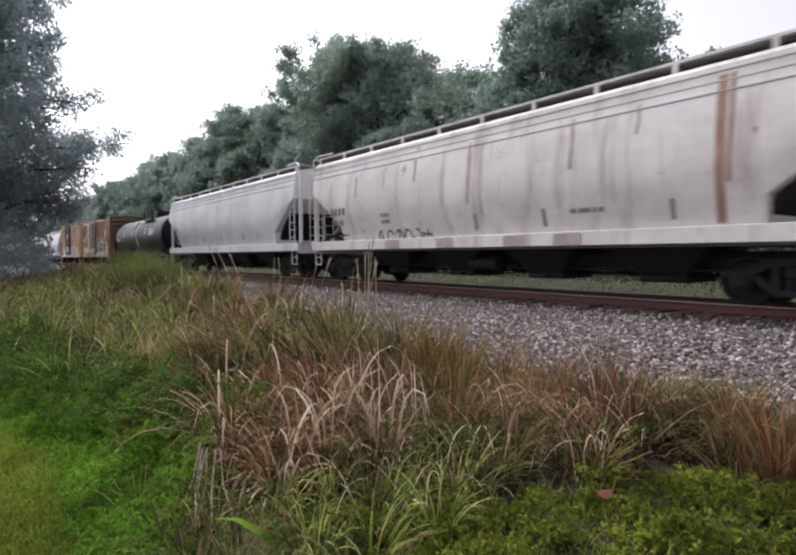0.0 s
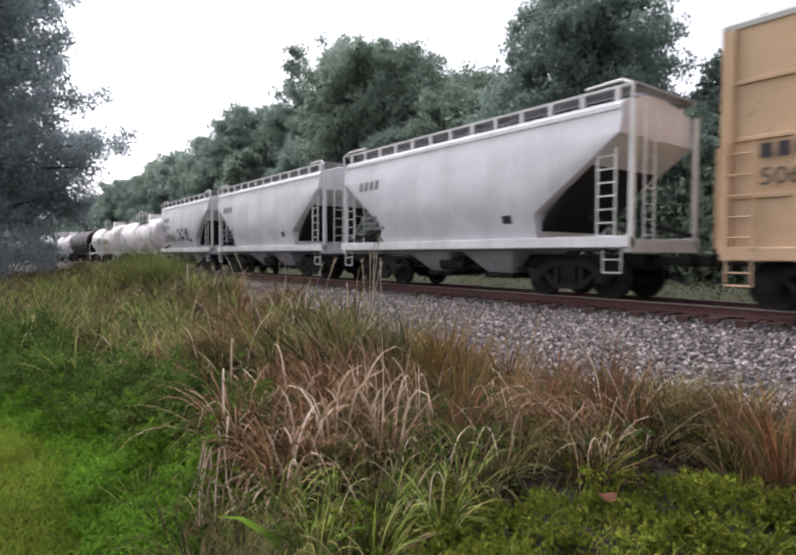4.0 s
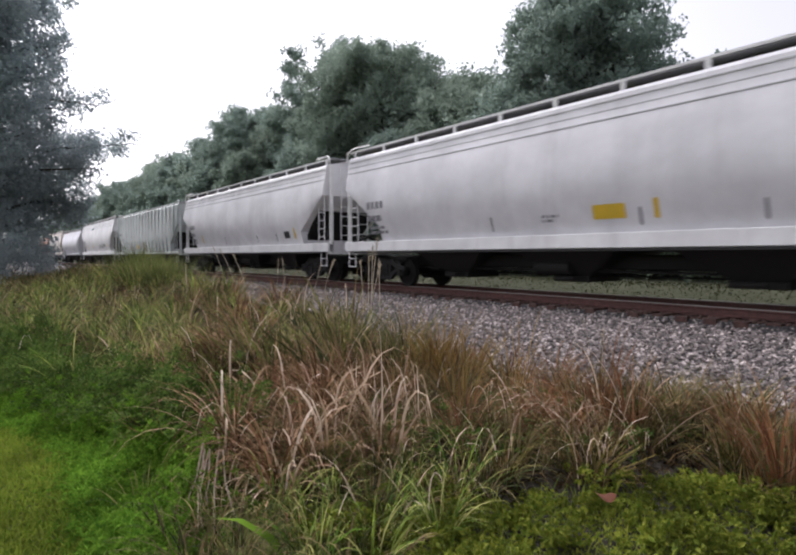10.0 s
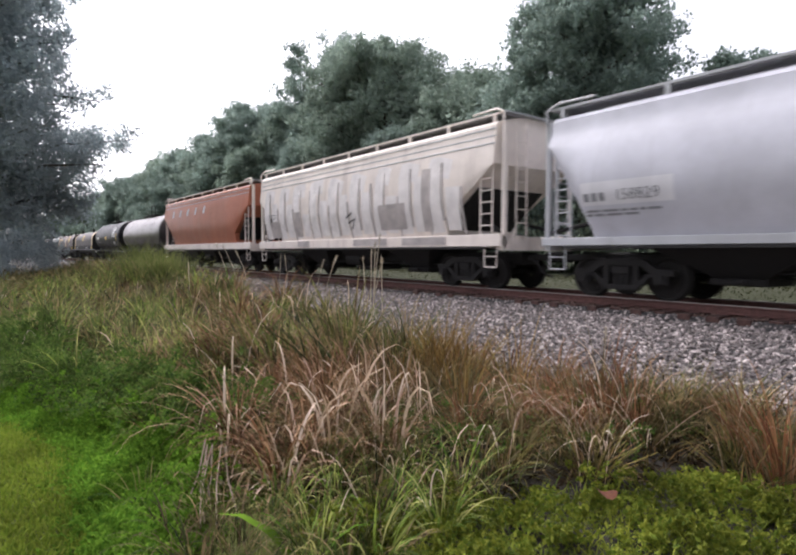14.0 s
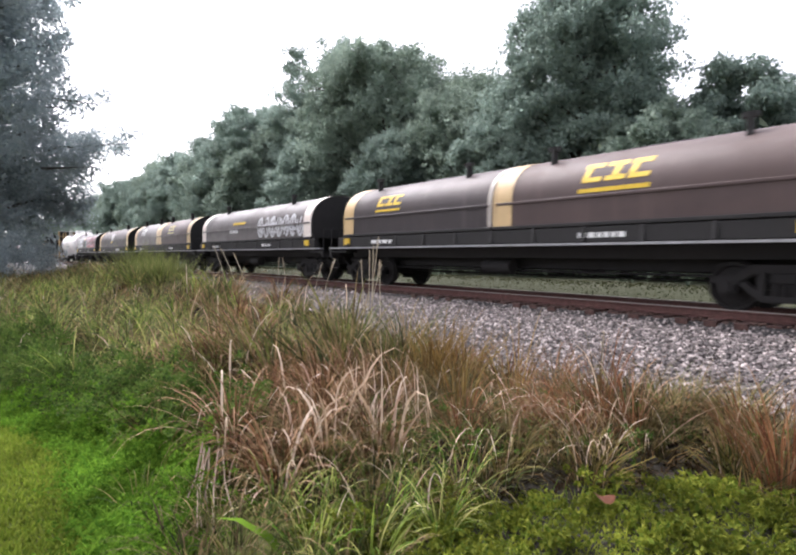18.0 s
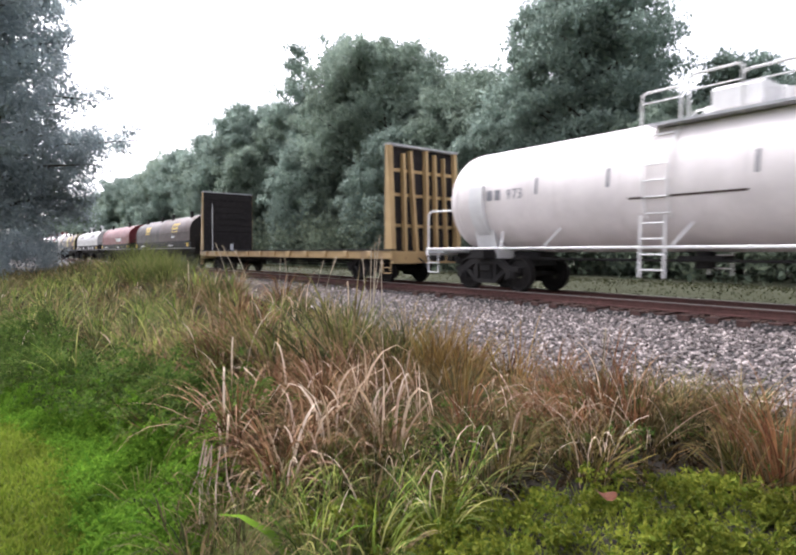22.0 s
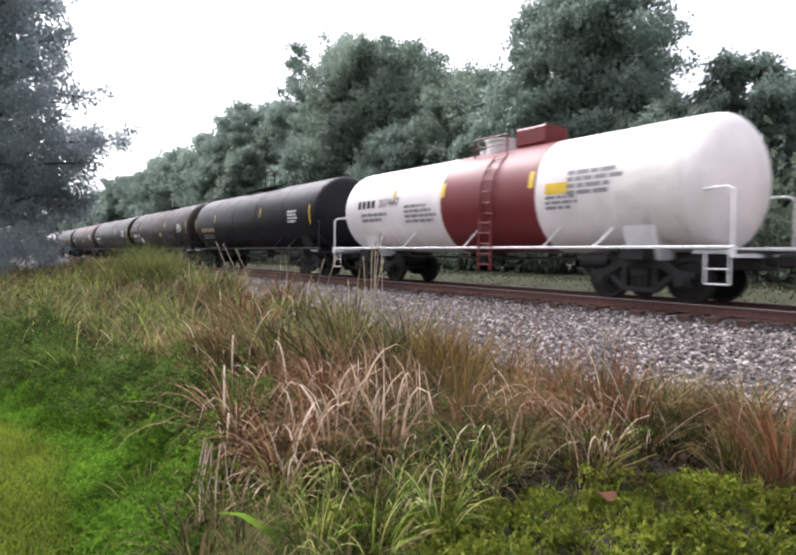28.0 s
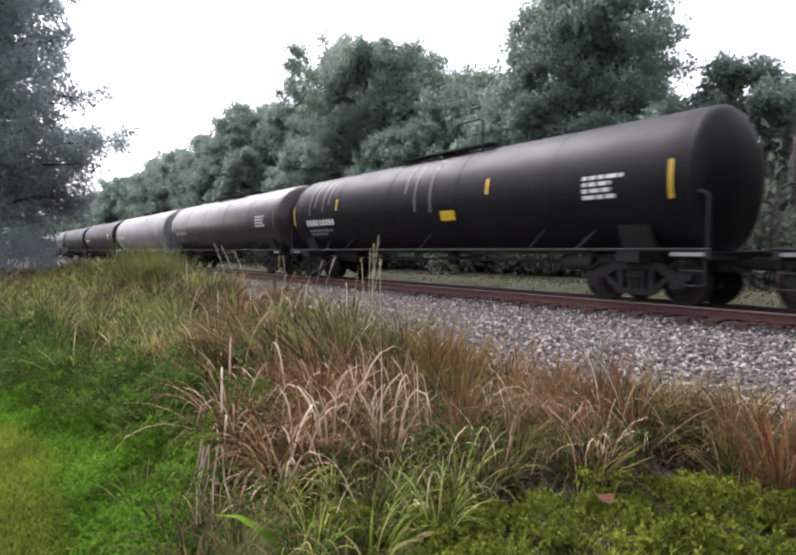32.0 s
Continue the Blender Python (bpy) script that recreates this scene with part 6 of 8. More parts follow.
# white tank cars with a maroon band
for f, r, b0, b1 in ((-555.2, -569.0, -564.6, -561.2), (-570.1, -582.8, -578.0, -575.0), (-584.4, -598.2, -592.3, -588.9)):
    car, L, skin = tank_car(f, r, P_WHITE_TANK, WHITE_TRIM, "white tank car with a broad maroon band", dome="none", radius=1.42, zc=2.42, overhang=0.5)
    mid = (f + r) / 2
    tank_band(car, b0 - mid, b1 - mid, 1.42, 2.42, P_MAROON, "maroon band round the middle")
    bc = (b0 + b1) / 2 - mid
    tank_band(car, L - 2.4, L - 1.0, 1.42, 2.42, P_STAIN_TANK, "brown-stained ring near the end")
    part("manway_shroud", Geo().chamfer_box(bc + 0.25, bc + 1.2, -0.45, 0.45, 3.8, 4.3, 0.06), P_MAROON, car)
    part("band_ladder", ladder_geo(bc + 0.15, -1.5, 0.55, 1.9, 0.42, 5, 0.018), P_MAROON, car)
    part("band_railing", Geo().path([(bc - 1.0, -0.75, 3.6), (bc - 1.0, -0.75, 4.15), (bc + 0.2, -0.75, 4.15), (bc + 0.2, -0.75, 3.6)], 0.022, 5).tube((bc - 1.0, -0.75, 3.9), (bc + 0.2, -0.75, 3.9), 0.016, 5), P_MAROON, car)
    gl = Geo()
    for xx in (bc - 0.05, bc + 0.35):
        gl.path([(xx, -skin(z) - 0.07, z) for z in np.linspace(1.9, 3.55, 7)], 0.02, 5)
    for z in np.linspace(2.0, 3.45, 6):
        gl.tube((bc - 0.05, -skin(z) - 0.07, z), (bc + 0.35, -skin(z) - 0.07, z), 0.016, 5)
    part("curved_ladder", gl, P_MAROON, car)
    initials(car, skin, -L + 1.6, 2.45, 0.36, 4, MARK_BLACK)
    lettering("63210" if f > -575 else "207447", -L + 2.8, 2.45, 0.38, skin, MARK_BLACK, car)
    mark_block(car, skin, -L + 1.8, 2.0, 1.7, 0.35, 2, MARK_GREY)
    mark_block(car, skin, -L + 4.2, 1.9, 1.5, 0.6, 4, MARK_GREY)
    skin2 = lambda z: skin(z) + 0.012
    ticks(car, skin2, [b0 - mid + 0.02, b1 - mid - 0.2], 2.55, 2.95, YELLOW, 0.16)
    ticks(car, skin, [-L + 3.6], 2.65, 2.95, YELLOW, 0.12)
    decal("placard", [(b1 - mid + 0.3, b1 - mid + 0.95, 2.35, 2.6)], skin, LOGO_YELLOW, car, "yellow warning plate")
    mark_block(car, skin, b1 - mid + 0.3, 2.0, 1.0, 0.35, 3, MARK_GREY)
    mark_block(car, skin, L - 3.6, 2.3, 1.7, 0.6, 4, MARK_GREY)

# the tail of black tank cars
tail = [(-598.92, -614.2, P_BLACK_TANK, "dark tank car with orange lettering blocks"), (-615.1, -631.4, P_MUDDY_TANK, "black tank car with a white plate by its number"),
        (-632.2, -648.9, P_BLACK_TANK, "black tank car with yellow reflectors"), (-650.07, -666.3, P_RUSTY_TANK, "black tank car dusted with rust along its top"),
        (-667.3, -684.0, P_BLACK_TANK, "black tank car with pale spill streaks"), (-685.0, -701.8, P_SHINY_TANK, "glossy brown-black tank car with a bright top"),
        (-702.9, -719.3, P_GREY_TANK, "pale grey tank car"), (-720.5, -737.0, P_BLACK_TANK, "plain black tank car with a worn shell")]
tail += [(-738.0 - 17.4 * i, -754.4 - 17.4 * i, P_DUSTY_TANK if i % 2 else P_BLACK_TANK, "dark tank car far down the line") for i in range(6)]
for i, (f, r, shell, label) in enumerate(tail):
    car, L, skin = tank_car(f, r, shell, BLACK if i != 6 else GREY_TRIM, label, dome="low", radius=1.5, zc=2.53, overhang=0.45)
    if i > 7:
        continue
    ink = P_STRIPE if i == 0 else MARK_WHITE
    if i in (1, 3, 4):
        decal("placard", [(0.95, 1.55, 1.95, 2.22)], skin, LOGO_YELLOW, car, "bright yellow warning plate")
    if i in (3, 5):
        ticks(car, skin, [-L + 4.2, 3.2], 2.2, 2.5, MARK_GREY, 0.06)
        ticks(car, skin, [L - 0.75], 2.0, 2.85, P_STRIPE, 0.05)
    else:
        ticks(car, skin, [-L + 3.6, L - 5.6], 2.55, 2.95, YELLOW, 0.1)
        ticks(car, skin, [-L + 0.3, L - 0.8], 2.1, 2.85, YELLOW, 0.09)
    mark_block(car, skin, -L + 1.45, 1.7, 1.8, 0.26, 2, MARK_GREY)
    mark_block(car, skin, L - 2.7, 2.2, 1.1, 0.55, 4, MARK_WHITE)
    initials(car, skin, -L + 1.35, 2.05, 0.32, 4, ink)
    number = {1: "205823", 3: "289583"}.get(i)
    if number:
        lettering(number, -L + 2.35, 2.05, 0.36, skin, ink, car)
    else:
        initials(car, skin, -L + 2.35, 2.05, 0.3, 5, ink)
    if i == 1:
        graffiti(car, skin, -L + 0.6, -L + 2.6, 2.5, 3.1, 3, [SPRAY_GREY], 0.09)
        graffiti(car, skin, 1.2, 4.6, 1.5, 2.1, 5, [SPRAY_GREY], 0.07)
        decal("plate", [(-L + 3.35, -L + 4.0, 1.62, 1.95)], skin, MARK_WHITE, car, "white plate")
    if i == 4:
        r3 = random.Random(3)
        stroke_decal("spill_streak", [[(x, 3.75), (x + 0.05, r3.uniform(2.2, 3.2))] for x in (-L + 1.6, -L + 2.0, -L + 2.6, -L + 3.0, -0.7, -0.2, 0.5)], 0.1, skin, P_HOOD_LIGHT, car, "pale spill streak")["kind"] = "stuff"

# ---- ties and ballast ----
tie_mesh = Geo().chamfer_box(-0.115, 0.115, -1.3, 1.3, -0.35, -0.178, 0.012).mesh("tie", TIE)
tie_plate = Geo().box(-0.1, 0.1, -0.17, 0.17, -0.178, -0.1725).mesh("tie_plate", RAIL_SIDE)
track = tagged(new("track"), "straight railway track on weathered wooden ties", "railway track", kind="structure")
tie_rng = random.Random(11)
for i in range(150):
    x = 7.0 - i * 0.51
    tie = part("tie", tie_mesh, TIE, track, at=(x, TRACK_Y + tie_rng.uniform(-0.06, 0.06), tie_rng.uniform(-0.006, 0.004)))
    tie.rotation_euler.z = tie_rng.uniform(-0.02, 0.02)
    if i < 70:
        for s in (-1, 1):
            part("tie_plate", tie_plate, RAIL_SIDE, tie, at=(0, s * 0.755, 0))
far_ties = Geo()
for i in range(150, 700):
    x = 7.0 - i * 0.51
    far_ties.box(x - 0.115, x + 0.115, TRACK_Y - 1.3, TRACK_Y + 1.3, -0.3, -0.178)
for i in range(1, 160):
    x = 7.0 + i * 0.51
    far_ties.box(x - 0.115, x + 0.115, TRACK_Y - 1.3, TRACK_Y + 1.3, -0.3, -0.178)
tagged(part("far_ties", far_ties, TIE, track), kind="stuff")

BED_Y, BED_Z = [p[0] for p in prof[:8]], [p[1] for p in prof[:8]]
nr = np.random.default_rng(5)


def bed_z(y):
    return np.interp(y, BED_Y, BED_Z)


def stones(n, x0, x1, y0, y1, size, power=1.0, avoid_ties=False):
    """Broken stones: jittered octahedra with split edges, lying on the bed."""
    base = np.array([(1, 0, 0), (0, 1, 0), (-1, 0, 0), (0, -1, 0), (0, 0, 1), (0, 0, -1), (0.7, 0.7, 0.5), (-0.7, 0.7, 0.5), (-0.7, -0.7, 0.5), (0.7, -0.7, 0.5)])
    faces = [(4, 6, 7), (4, 7, 8), (4, 8, 9), (4, 9, 6), (6, 0, 1), (6, 1, 7), (7, 1, 2), (7, 2, 8), (8, 2, 3), (8, 3, 9), (9, 3, 0), (9, 0, 6), (5, 1, 0), (5, 2, 1), (5, 3, 2), (5, 0, 3)]
    x = x0 + (x1 - x0) * nr.random(n) ** power
    y = y0 + (y1 - y0) * nr.random(n)
    s = size * nr.uniform(0.55, 1.35, n)
    v = base[None] * (1 + nr.uniform(-0.3, 0.3, (n, 10, 1))) + nr.uniform(-0.16, 0.16, (n, 10, 3))
    v = v * (s[:, None, None] * nr.uniform(0.6, 1.15, (n, 1, 3)))
    a, b = nr.uniform(0, 2 * np.pi, n), nr.uniform(-0.6, 0.6, n)
    ca, sa, cb, sb = np.cos(a), np.sin(a), np.cos(b), np.sin(b)
    vx, vy, vz = v[..., 0], v[..., 1], v[..., 2]
    vy, vz = vy * cb[:, None] - vz * sb[:, None], vy * sb[:, None] + vz * cb[:, None]
    vx, vy = vx * ca[:, None] - vy * sa[:, None], vx * sa[:, None] + vy * ca[:, None]
    z = bed_z(y) + s * nr.uniform(0.1, 0.5, n)
    return np.stack([vx + x[:, None], vy + y[:, None], vz + z[:, None]], -1), faces


near_v, stone_faces = stones(25000, 4.0, -16.0, 5.7, 10.8, 0.034)
far_v, _ = stones(9000, -16.0, -60.0, 5.9, 10.8, 0.05, 1.4)
mid_v, _ = stones(2000, 4.0, -40.0, 13.5, 14.7, 0.045, 1.3)
crib_v, _ = stones(8000, 4.0, -40.0, 10.9, 13.4, 0.036, 1.3)
ob = new("ballast_stones", stuff_mesh("ballast_stones", np.concatenate([near_v, far_v, mid_v]), stone_faces, STONE))
tagged(ob, "loose broken grey and pinkish ballast stones", "ballast", kind="stuff")
tagged(new("crib_stones", stuff_mesh("crib_stones", crib_v, stone_faces, RUSTY_STONE)), "rust-stained stones between the ties", "ballast", kind="stuff")


# ---- meadow ----
LOW_X = [-60, -12, -7.8, -5.3, -4.4, -3.3, -2.6, -1.7, 0, 8]
LOW_Y = [-0.4, 0.1, 0.35, 1.0, 1.35, 1.4, 2.2, 3.7, 4.3, 4.3]
LAWN_X, LAWN_Y = [-60, -9, -6.5, -5.0, -3.4, -2.0, 0, 8], [-1.2, -0.2, 0.25, 0.6, 0.45, 0.3, 0.2, 0.2]
BLADE_FACES = [(0, 1, 3, 2), (2, 3, 5, 4), (4, 5, 6)]


def blades(x, y, length, width, lean0, lean1, azimuth, base=None):
    """Grass blades: tapering strips that start leaning by lean0 and end by lean1 (radians from upright)."""
    n = len(x)
    z = (ground_z(x, y) if base is None else base) - 0.01
    dirx, diry = np.cos(azimuth), np.sin(azimuth)
    twist = azimuth + np.pi / 2 + nr.uniform(-0.5, 0.5, n)
    sx, sy = np.cos(twist), np.sin(twist)
    out = np.zeros((n, 7, 3))
    h, v = np.zeros(n), np.zeros(n)
    for k, (f0, f1, wk) in enumerate(((0, 0, 1.0), (0, 0.36, 0.9), (0.36, 0.72, 0.6), (0.72, 1.0, 0.0))):
        fm = (f0 + f1) / 2
        ang = lean0 + (lean1 - lean0) * fm ** 1.3
        h, v = h + np.sin(ang) * (f1 - f0) * length, v + np.cos(ang) * (f1 - f0) * length
        cx, cy, cz = x + h * dirx, y + h * diry, z + v
        w = width * wk / 2
        if k < 3:
            out[:, 2 * k] = np.stack([cx - w * sx, cy - w * sy, cz], -1)
            out[:, 2 * k + 1] = np.stack([cx + w * sx, cy + w * sy, cz], -1)
        else:
            out[:, 6] = np.stack([cx, cy, cz], -1)
    return out


def clumps(n, place, size, per, length, width, lean, spread):
    """Tufts: blades that spring from one root and arch outwards."""
    cx, cy = place(n)
    m = nr.integers(int(per * 0.5), int(per * 1.4), n)
    idx = np.repeat(np.arange(len(cx)), m[:len(cx)])
    k = len(idx)
    a = nr.uniform(0, 2 * np.pi, k)
    r = size * np.sqrt(nr.random(k))
    tall = (nr.uniform(0.7, 1.25, len(cx)) * np.interp(cx, [-45, -20, -13, -8.5, -5, -2, 2], [1.1, 1.1, 1.3, 1.4, 1.1, 0.95, 0.95]) * np.interp(cy, [1.0, 2.5, 4.0], [0.8, 1.0, 1.05]))[idx]
    ln = length * tall * nr.uniform(0.55, 1.15, k)
    l0 = spread * (r / size) * nr.uniform(0.3, 1.0, k)
    return blades(cx[idx] + r * np.cos(a), cy[idx] + r * np.sin(a), ln, width * nr.uniform(0.6, 1.3, k), l0, l0 + lean * nr.uniform(0.3, 1.3, k), a + nr.uniform(-0.5, 0.5, k))


CURL_FACES = [(2 * i, 2 * i + 1, 2 * i + 3, 2 * i + 2) for i in range(7)]


def in_tall(x0, x1, top=5.9, skip=0.0):
    def place(n):
        x = nr.uniform(x0, x1, n * 4)
        y = nr.uniform(-0.5, top, n * 4)
        ok = (y > np.interp(x, LOW_X, LOW_Y) + skip + nr.uniform(-0.12, 0.25, n * 4)) & (y < top - 0.25 + 0.35 * np.sin(x * 1.7))
        return x[ok][:n], y[ok][:n]
    return place


def in_box(x0, x1, y0, y1):
    return lambda n: (nr.uniform(x0, x1, n), nr.uniform(y0, y1, n))


DRY = leafy("dry_straw_grass", [(0.0633, 0.0287, 0.0149), (0.1644, 0.0874, 0.0437), (0.3036, 0.1782, 0.0989), (0.5819, 0.3887, 0.2541), (0.215, 0.1058, 0.054), (0.1138, 0.0954, 0.0264)], 0.7, 0.2, 1.9, (0.45, 1.35))
PALE = leafy("bleached_grass", [(0.525, 0.377, 0.25), (0.777, 0.612, 0.46), (0.892, 0.755, 0.62), (0.578, 0.367, 0.27)], 0.6, 0.25, 1.5)
RUST = leafy("reddish_dry_grass", [(0.135, 0.0542, 0.0327), (0.28, 0.123, 0.0604), (0.384, 0.193, 0.105), (0.146, 0.118, 0.0478), (0.447, 0.296, 0.198)], 0.7, 0.2, 1.7, (0.45, 1.3))
GREEN = leafy("green_meadow_grass", [(0.0423, 0.0564, 0.0291), (0.11, 0.132, 0.0408), (0.203, 0.197, 0.0616), (0.396, 0.276, 0.16), (0.0746, 0.0818, 0.0343)], 0.6, 0.3, 3.0, (0.3, 1.5))
FRESH = leafy("fresh_green_grass", [(0.0559, 0.102, 0.0277), (0.147, 0.244, 0.042), (0.271, 0.367, 0.0673), (0.531, 0.513, 0.187), (0.0992, 0.149, 0.034)], 0.6, 0.3, 2.6, (0.3, 1.5))
OLIVE = leafy("olive_weeds", [(0.0276, 0.025, 0.0171), (0.118, 0.1, 0.0301), (0.196, 0.16, 0.047), (0.234, 0.134, 0.0678), (0.0564, 0.0638, 0.021)], 0.65, 0.25, 1.9, (0.45, 1.35))
CLOVER = leafy("bright_low_weeds", [(0.0751, 0.171, 0.0223), (0.136, 0.271, 0.0315), (0.205, 0.353, 0.0407), (0.0957, 0.189, 0.027)], 0.8, 0.35, 2.4, (0.5, 1.3), 0.0)
LAWN = leafy("short_lawn_grass", [(0.129, 0.189, 0.0312), (0.202, 0.281, 0.0356), (0.26, 0.327, 0.0488), (0.194, 0.225, 0.0488)], 0.9, 0.3, 1.3, (0.65, 1.2), 0.0)
RIGHT_LOW = leafy("yellow_green_weeds", [(0.0759, 0.122, 0.0174), (0.16, 0.2, 0.0258), (0.252, 0.272, 0.0387), (0.11, 0.144, 0.0205)], 0.6, 0.3, 2.2, (0.5, 1.3))


VERGE = leafy("dull_verge_grass", [(0.0288, 0.0346, 0.013), (0.0504, 0.0562, 0.0216), (0.072, 0.072, 0.0324)], 0.8, 0.3, 0.6)


def leaf_cloud(centres, radii, per, size, flat=0.8, twig=14):
    """Many small folded leaves in sprays round the twig ends of each clump."""
    k = max(1, per // twig)
    c = np.repeat(np.asarray(centres, dtype=float), k, axis=0)
    r = np.repeat(np.asarray(radii, dtype=float), k)
    d = nr.normal(size=(len(c), 3))
    d /= np.linalg.norm(d, axis=1)[:, None]
    c = c + d * (r * nr.random(len(c)) ** 0.4)[:, None] * np.array([1, 1, flat])
    c, r = np.repeat(c, twig, axis=0), np.repeat(r, twig)
    n = len(c)
    p = c + np.clip(nr.normal(size=(n, 3)), -1.6, 1.6) * (r * 0.16 + size * 0.5)[:, None]
    u = nr.normal(size=(n, 3))
    u /= np.linalg.norm(u, axis=1)[:, None]
    w = np.cross(u, nr.normal(size=(n, 3)))
    w /= np.linalg.norm(w, axis=1)[:, None]
    s = (size * nr.uniform(0.6, 1.4, n))[:, None]
    fold = np.cross(u, w) * s * 0.18
    return np.stack([p - u * s, p - w * s * 0.55 + fold, p + u * s, p + w * s * 0.55 + fold], 1)


def field(name, arrays, material, label, category="grass", faces=BLADE_FACES):
    return tagged(new(name, stuff_mesh(name, np.concatenate(arrays), faces, material, True)), label, category, kind="stuff")


def spaced(n, gap, place):
    """Picks up to n places that keep a distance from one another."""
    px, py = place(n * 12)
    kept = []
    for u, v in zip(px, py):
        if all((u - p) ** 2 + (v - q) ** 2 > gap * gap for p, q in kept):
            kept.append((float(u), float(v)))
            if len(kept) == n:
                break
    return np.array(kept)


def tussocks(n, place, gap, per, length, width, lean, curl, root=0.1, bias=None, stiff=2.0):
    """Domed tussocks: many narrow blades from one root that fan out, arch over and hang to the ground, with shade between the domes."""
    spots_ = spaced(n, gap, place)
    idx = np.repeat(np.arange(len(spots_)), nr.integers(int(per * 0.7), int(per * 1.3), len(spots_)))
    k = len(idx)
    a = nr.uniform(0, 2 * np.pi, k)
    r = root * np.sqrt(nr.random(k))
    x, y = spots_[idx, 0] + r * np.cos(a), spots_[idx, 1] + r * np.sin(a)
    a = a + nr.normal(0, 0.35, k)
    if bias is not None:
        dx, dy = np.cos(a) + 0.8 * math.cos(bias), np.sin(a) + 0.8 * math.sin(bias)
        a = np.arctan2(dy, dx)
    ln = length * nr.uniform(0.8, 1.2, len(spots_))[idx] * nr.uniform(0.5, 1.15, k)
    l0 = lean * nr.random(k) ** 0.7
    l1 = l0 + (curl - 0.4 * l0) * nr.uniform(0.35, 1.15, k)
    z = ground_z(x, y)
    tw = a + np.pi / 2 + nr.uniform(-0.8, 0.8, k)
    wide = width * nr.uniform(0.55, 1.4, k)
    out = np.zeros((k, 16, 3))
    h, v = np.zeros(k), np.zeros(k)
    for i in range(8):
        f = i / 7
        if i:
            ang = l0 + (l1 - l0) * ((i - 0.5) / 7) ** stiff
            h, v = h + np.sin(ang) * ln / 7, v + np.cos(ang) * ln / 7
        w = wide * (1.0 - 0.88 * f ** 2.5) * 0.5
        t2 = tw + 0.8 * f * f
        c = np.stack([x + h * np.cos(a), y + h * np.sin(a), np.maximum(z + v, z + 0.01)], -1)
        s = np.stack([w * np.cos(t2), w * np.sin(t2), np.zeros(k)], -1)
        out[:, 2 * i], out[:, 2 * i + 1] = c - s, c + s
    return out


def herb(n, place, height, spread, per, leaf):
    """Leafy weeds: small leaves in sprays along branching stems."""
    hx, hy = place(n)
    n = len(hx)
    k = 5
    cx, cy = np.repeat(hx, k) + nr.normal(0, spread, n * k), np.repeat(hy, k) + nr.normal(0, spread, n * k)
    top = np.repeat(height(hx, hy) * nr.uniform(0.6, 1.2, n), k)
    cz = ground_z(cx, cy) + top * nr.random(n * k) ** 0.6
    return leaf_cloud(np.stack([cx, cy, cz], -1), np.full(n * k, spread * 0.7), per, leaf, 0.6, 6)


LEFTWARD = math.radians(-127)
# dead grass this dark because the hollows' shade is put into its colour
THATCH = leafy("shade_dark_dead_grass", [(0.0168, 0.0114, 0.0072), (0.03, 0.0204, 0.012), (0.045, 0.03, 0.0192), (0.021, 0.0192, 0.0084)], 0.9, 0.1, 1.5, (0.5, 1.2), 0.0)
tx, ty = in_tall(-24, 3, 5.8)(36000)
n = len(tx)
field("thatch", [blades(tx, ty, nr.uniform(0.08, 0.25, n), nr.uniform(0.012, 0.03, n), nr.uniform(0.7, 1.4, n), nr.uniform(1.3, 1.7, n), nr.uniform(0, 6.28, n))], THATCH, "matted dead brown grass lying under the tussocks, darkened for the shaded hollows")
field("dry_grass", [
    tussocks(9, in_box(-4.75, -3.25, 1.6, 2.75), 0.38, 120, 0.8, 0.015, 0.8, 2.5, 0.1),
    tussocks(6, in_box(-4.2, -3.3, 1.5, 2.0), 0.25, 60, 0.42, 0.014, 1.1, 2.2, 0.1),
    tussocks(7, in_box(-5.6, -4.4, 2.3, 3.7), 0.4, 120, 0.8, 0.012, 0.7, 2.0, 0.14, LEFTWARD),
    tussocks(8, in_box(-7.9, -6.4, 2.0, 3.3), 0.45, 110, 1.0, 0.018, 0.8, 2.2, 0.14, LEFTWARD),
    tussocks(5, in_box(-14, -8, 3.4, 5.5), 0.7, 90, 0.9, 0.018, 0.7, 2.0, 0.18),
], DRY, "domed tussocks of dry straw-coloured grass", faces=CURL_FACES)
field("tan_grass", [
    tussocks(24, in_tall(-4.6, 1.5, 5.3, 0.35), 0.46, 100, 0.72, 0.0105, 0.75, 2.5, 0.1),
    tussocks(9, in_box(-6.4, -4.4, 3.6, 5.0), 0.5, 100, 0.8, 0.012, 0.75, 2.2, 0.12),
], leafy("tan_meadow_grass", [(0.0467, 0.0357, 0.0153), (0.111, 0.085, 0.034), (0.212, 0.166, 0.0765), (0.0765, 0.0723, 0.0238), (0.34, 0.264, 0.145)], 0.7, 0.2, 1.9, (0.5, 1.3)), "tan and olive grass tussocks arching over", faces=CURL_FACES)
field("golden_grass", [
    tussocks(3, in_box(-5.3, -4.75, 4.25, 4.85), 0.25, 110, 0.86, 0.011, 0.35, 0.9, 0.12),
    tussocks(5, in_box(-4.9, -3.6, 3.2, 4.6), 0.4, 26, 0.95, 0.01, 0.3, 0.8, 0.1),
], leafy("golden_dry_grass", [(0.12, 0.07, 0.022), (0.25, 0.15, 0.05), (0.4, 0.27, 0.11), (0.2, 0.15, 0.04)], 0.7, 0.25, 1.7, (0.6, 1.2)), "upright golden dry grass in narrow tufts", faces=CURL_FACES)
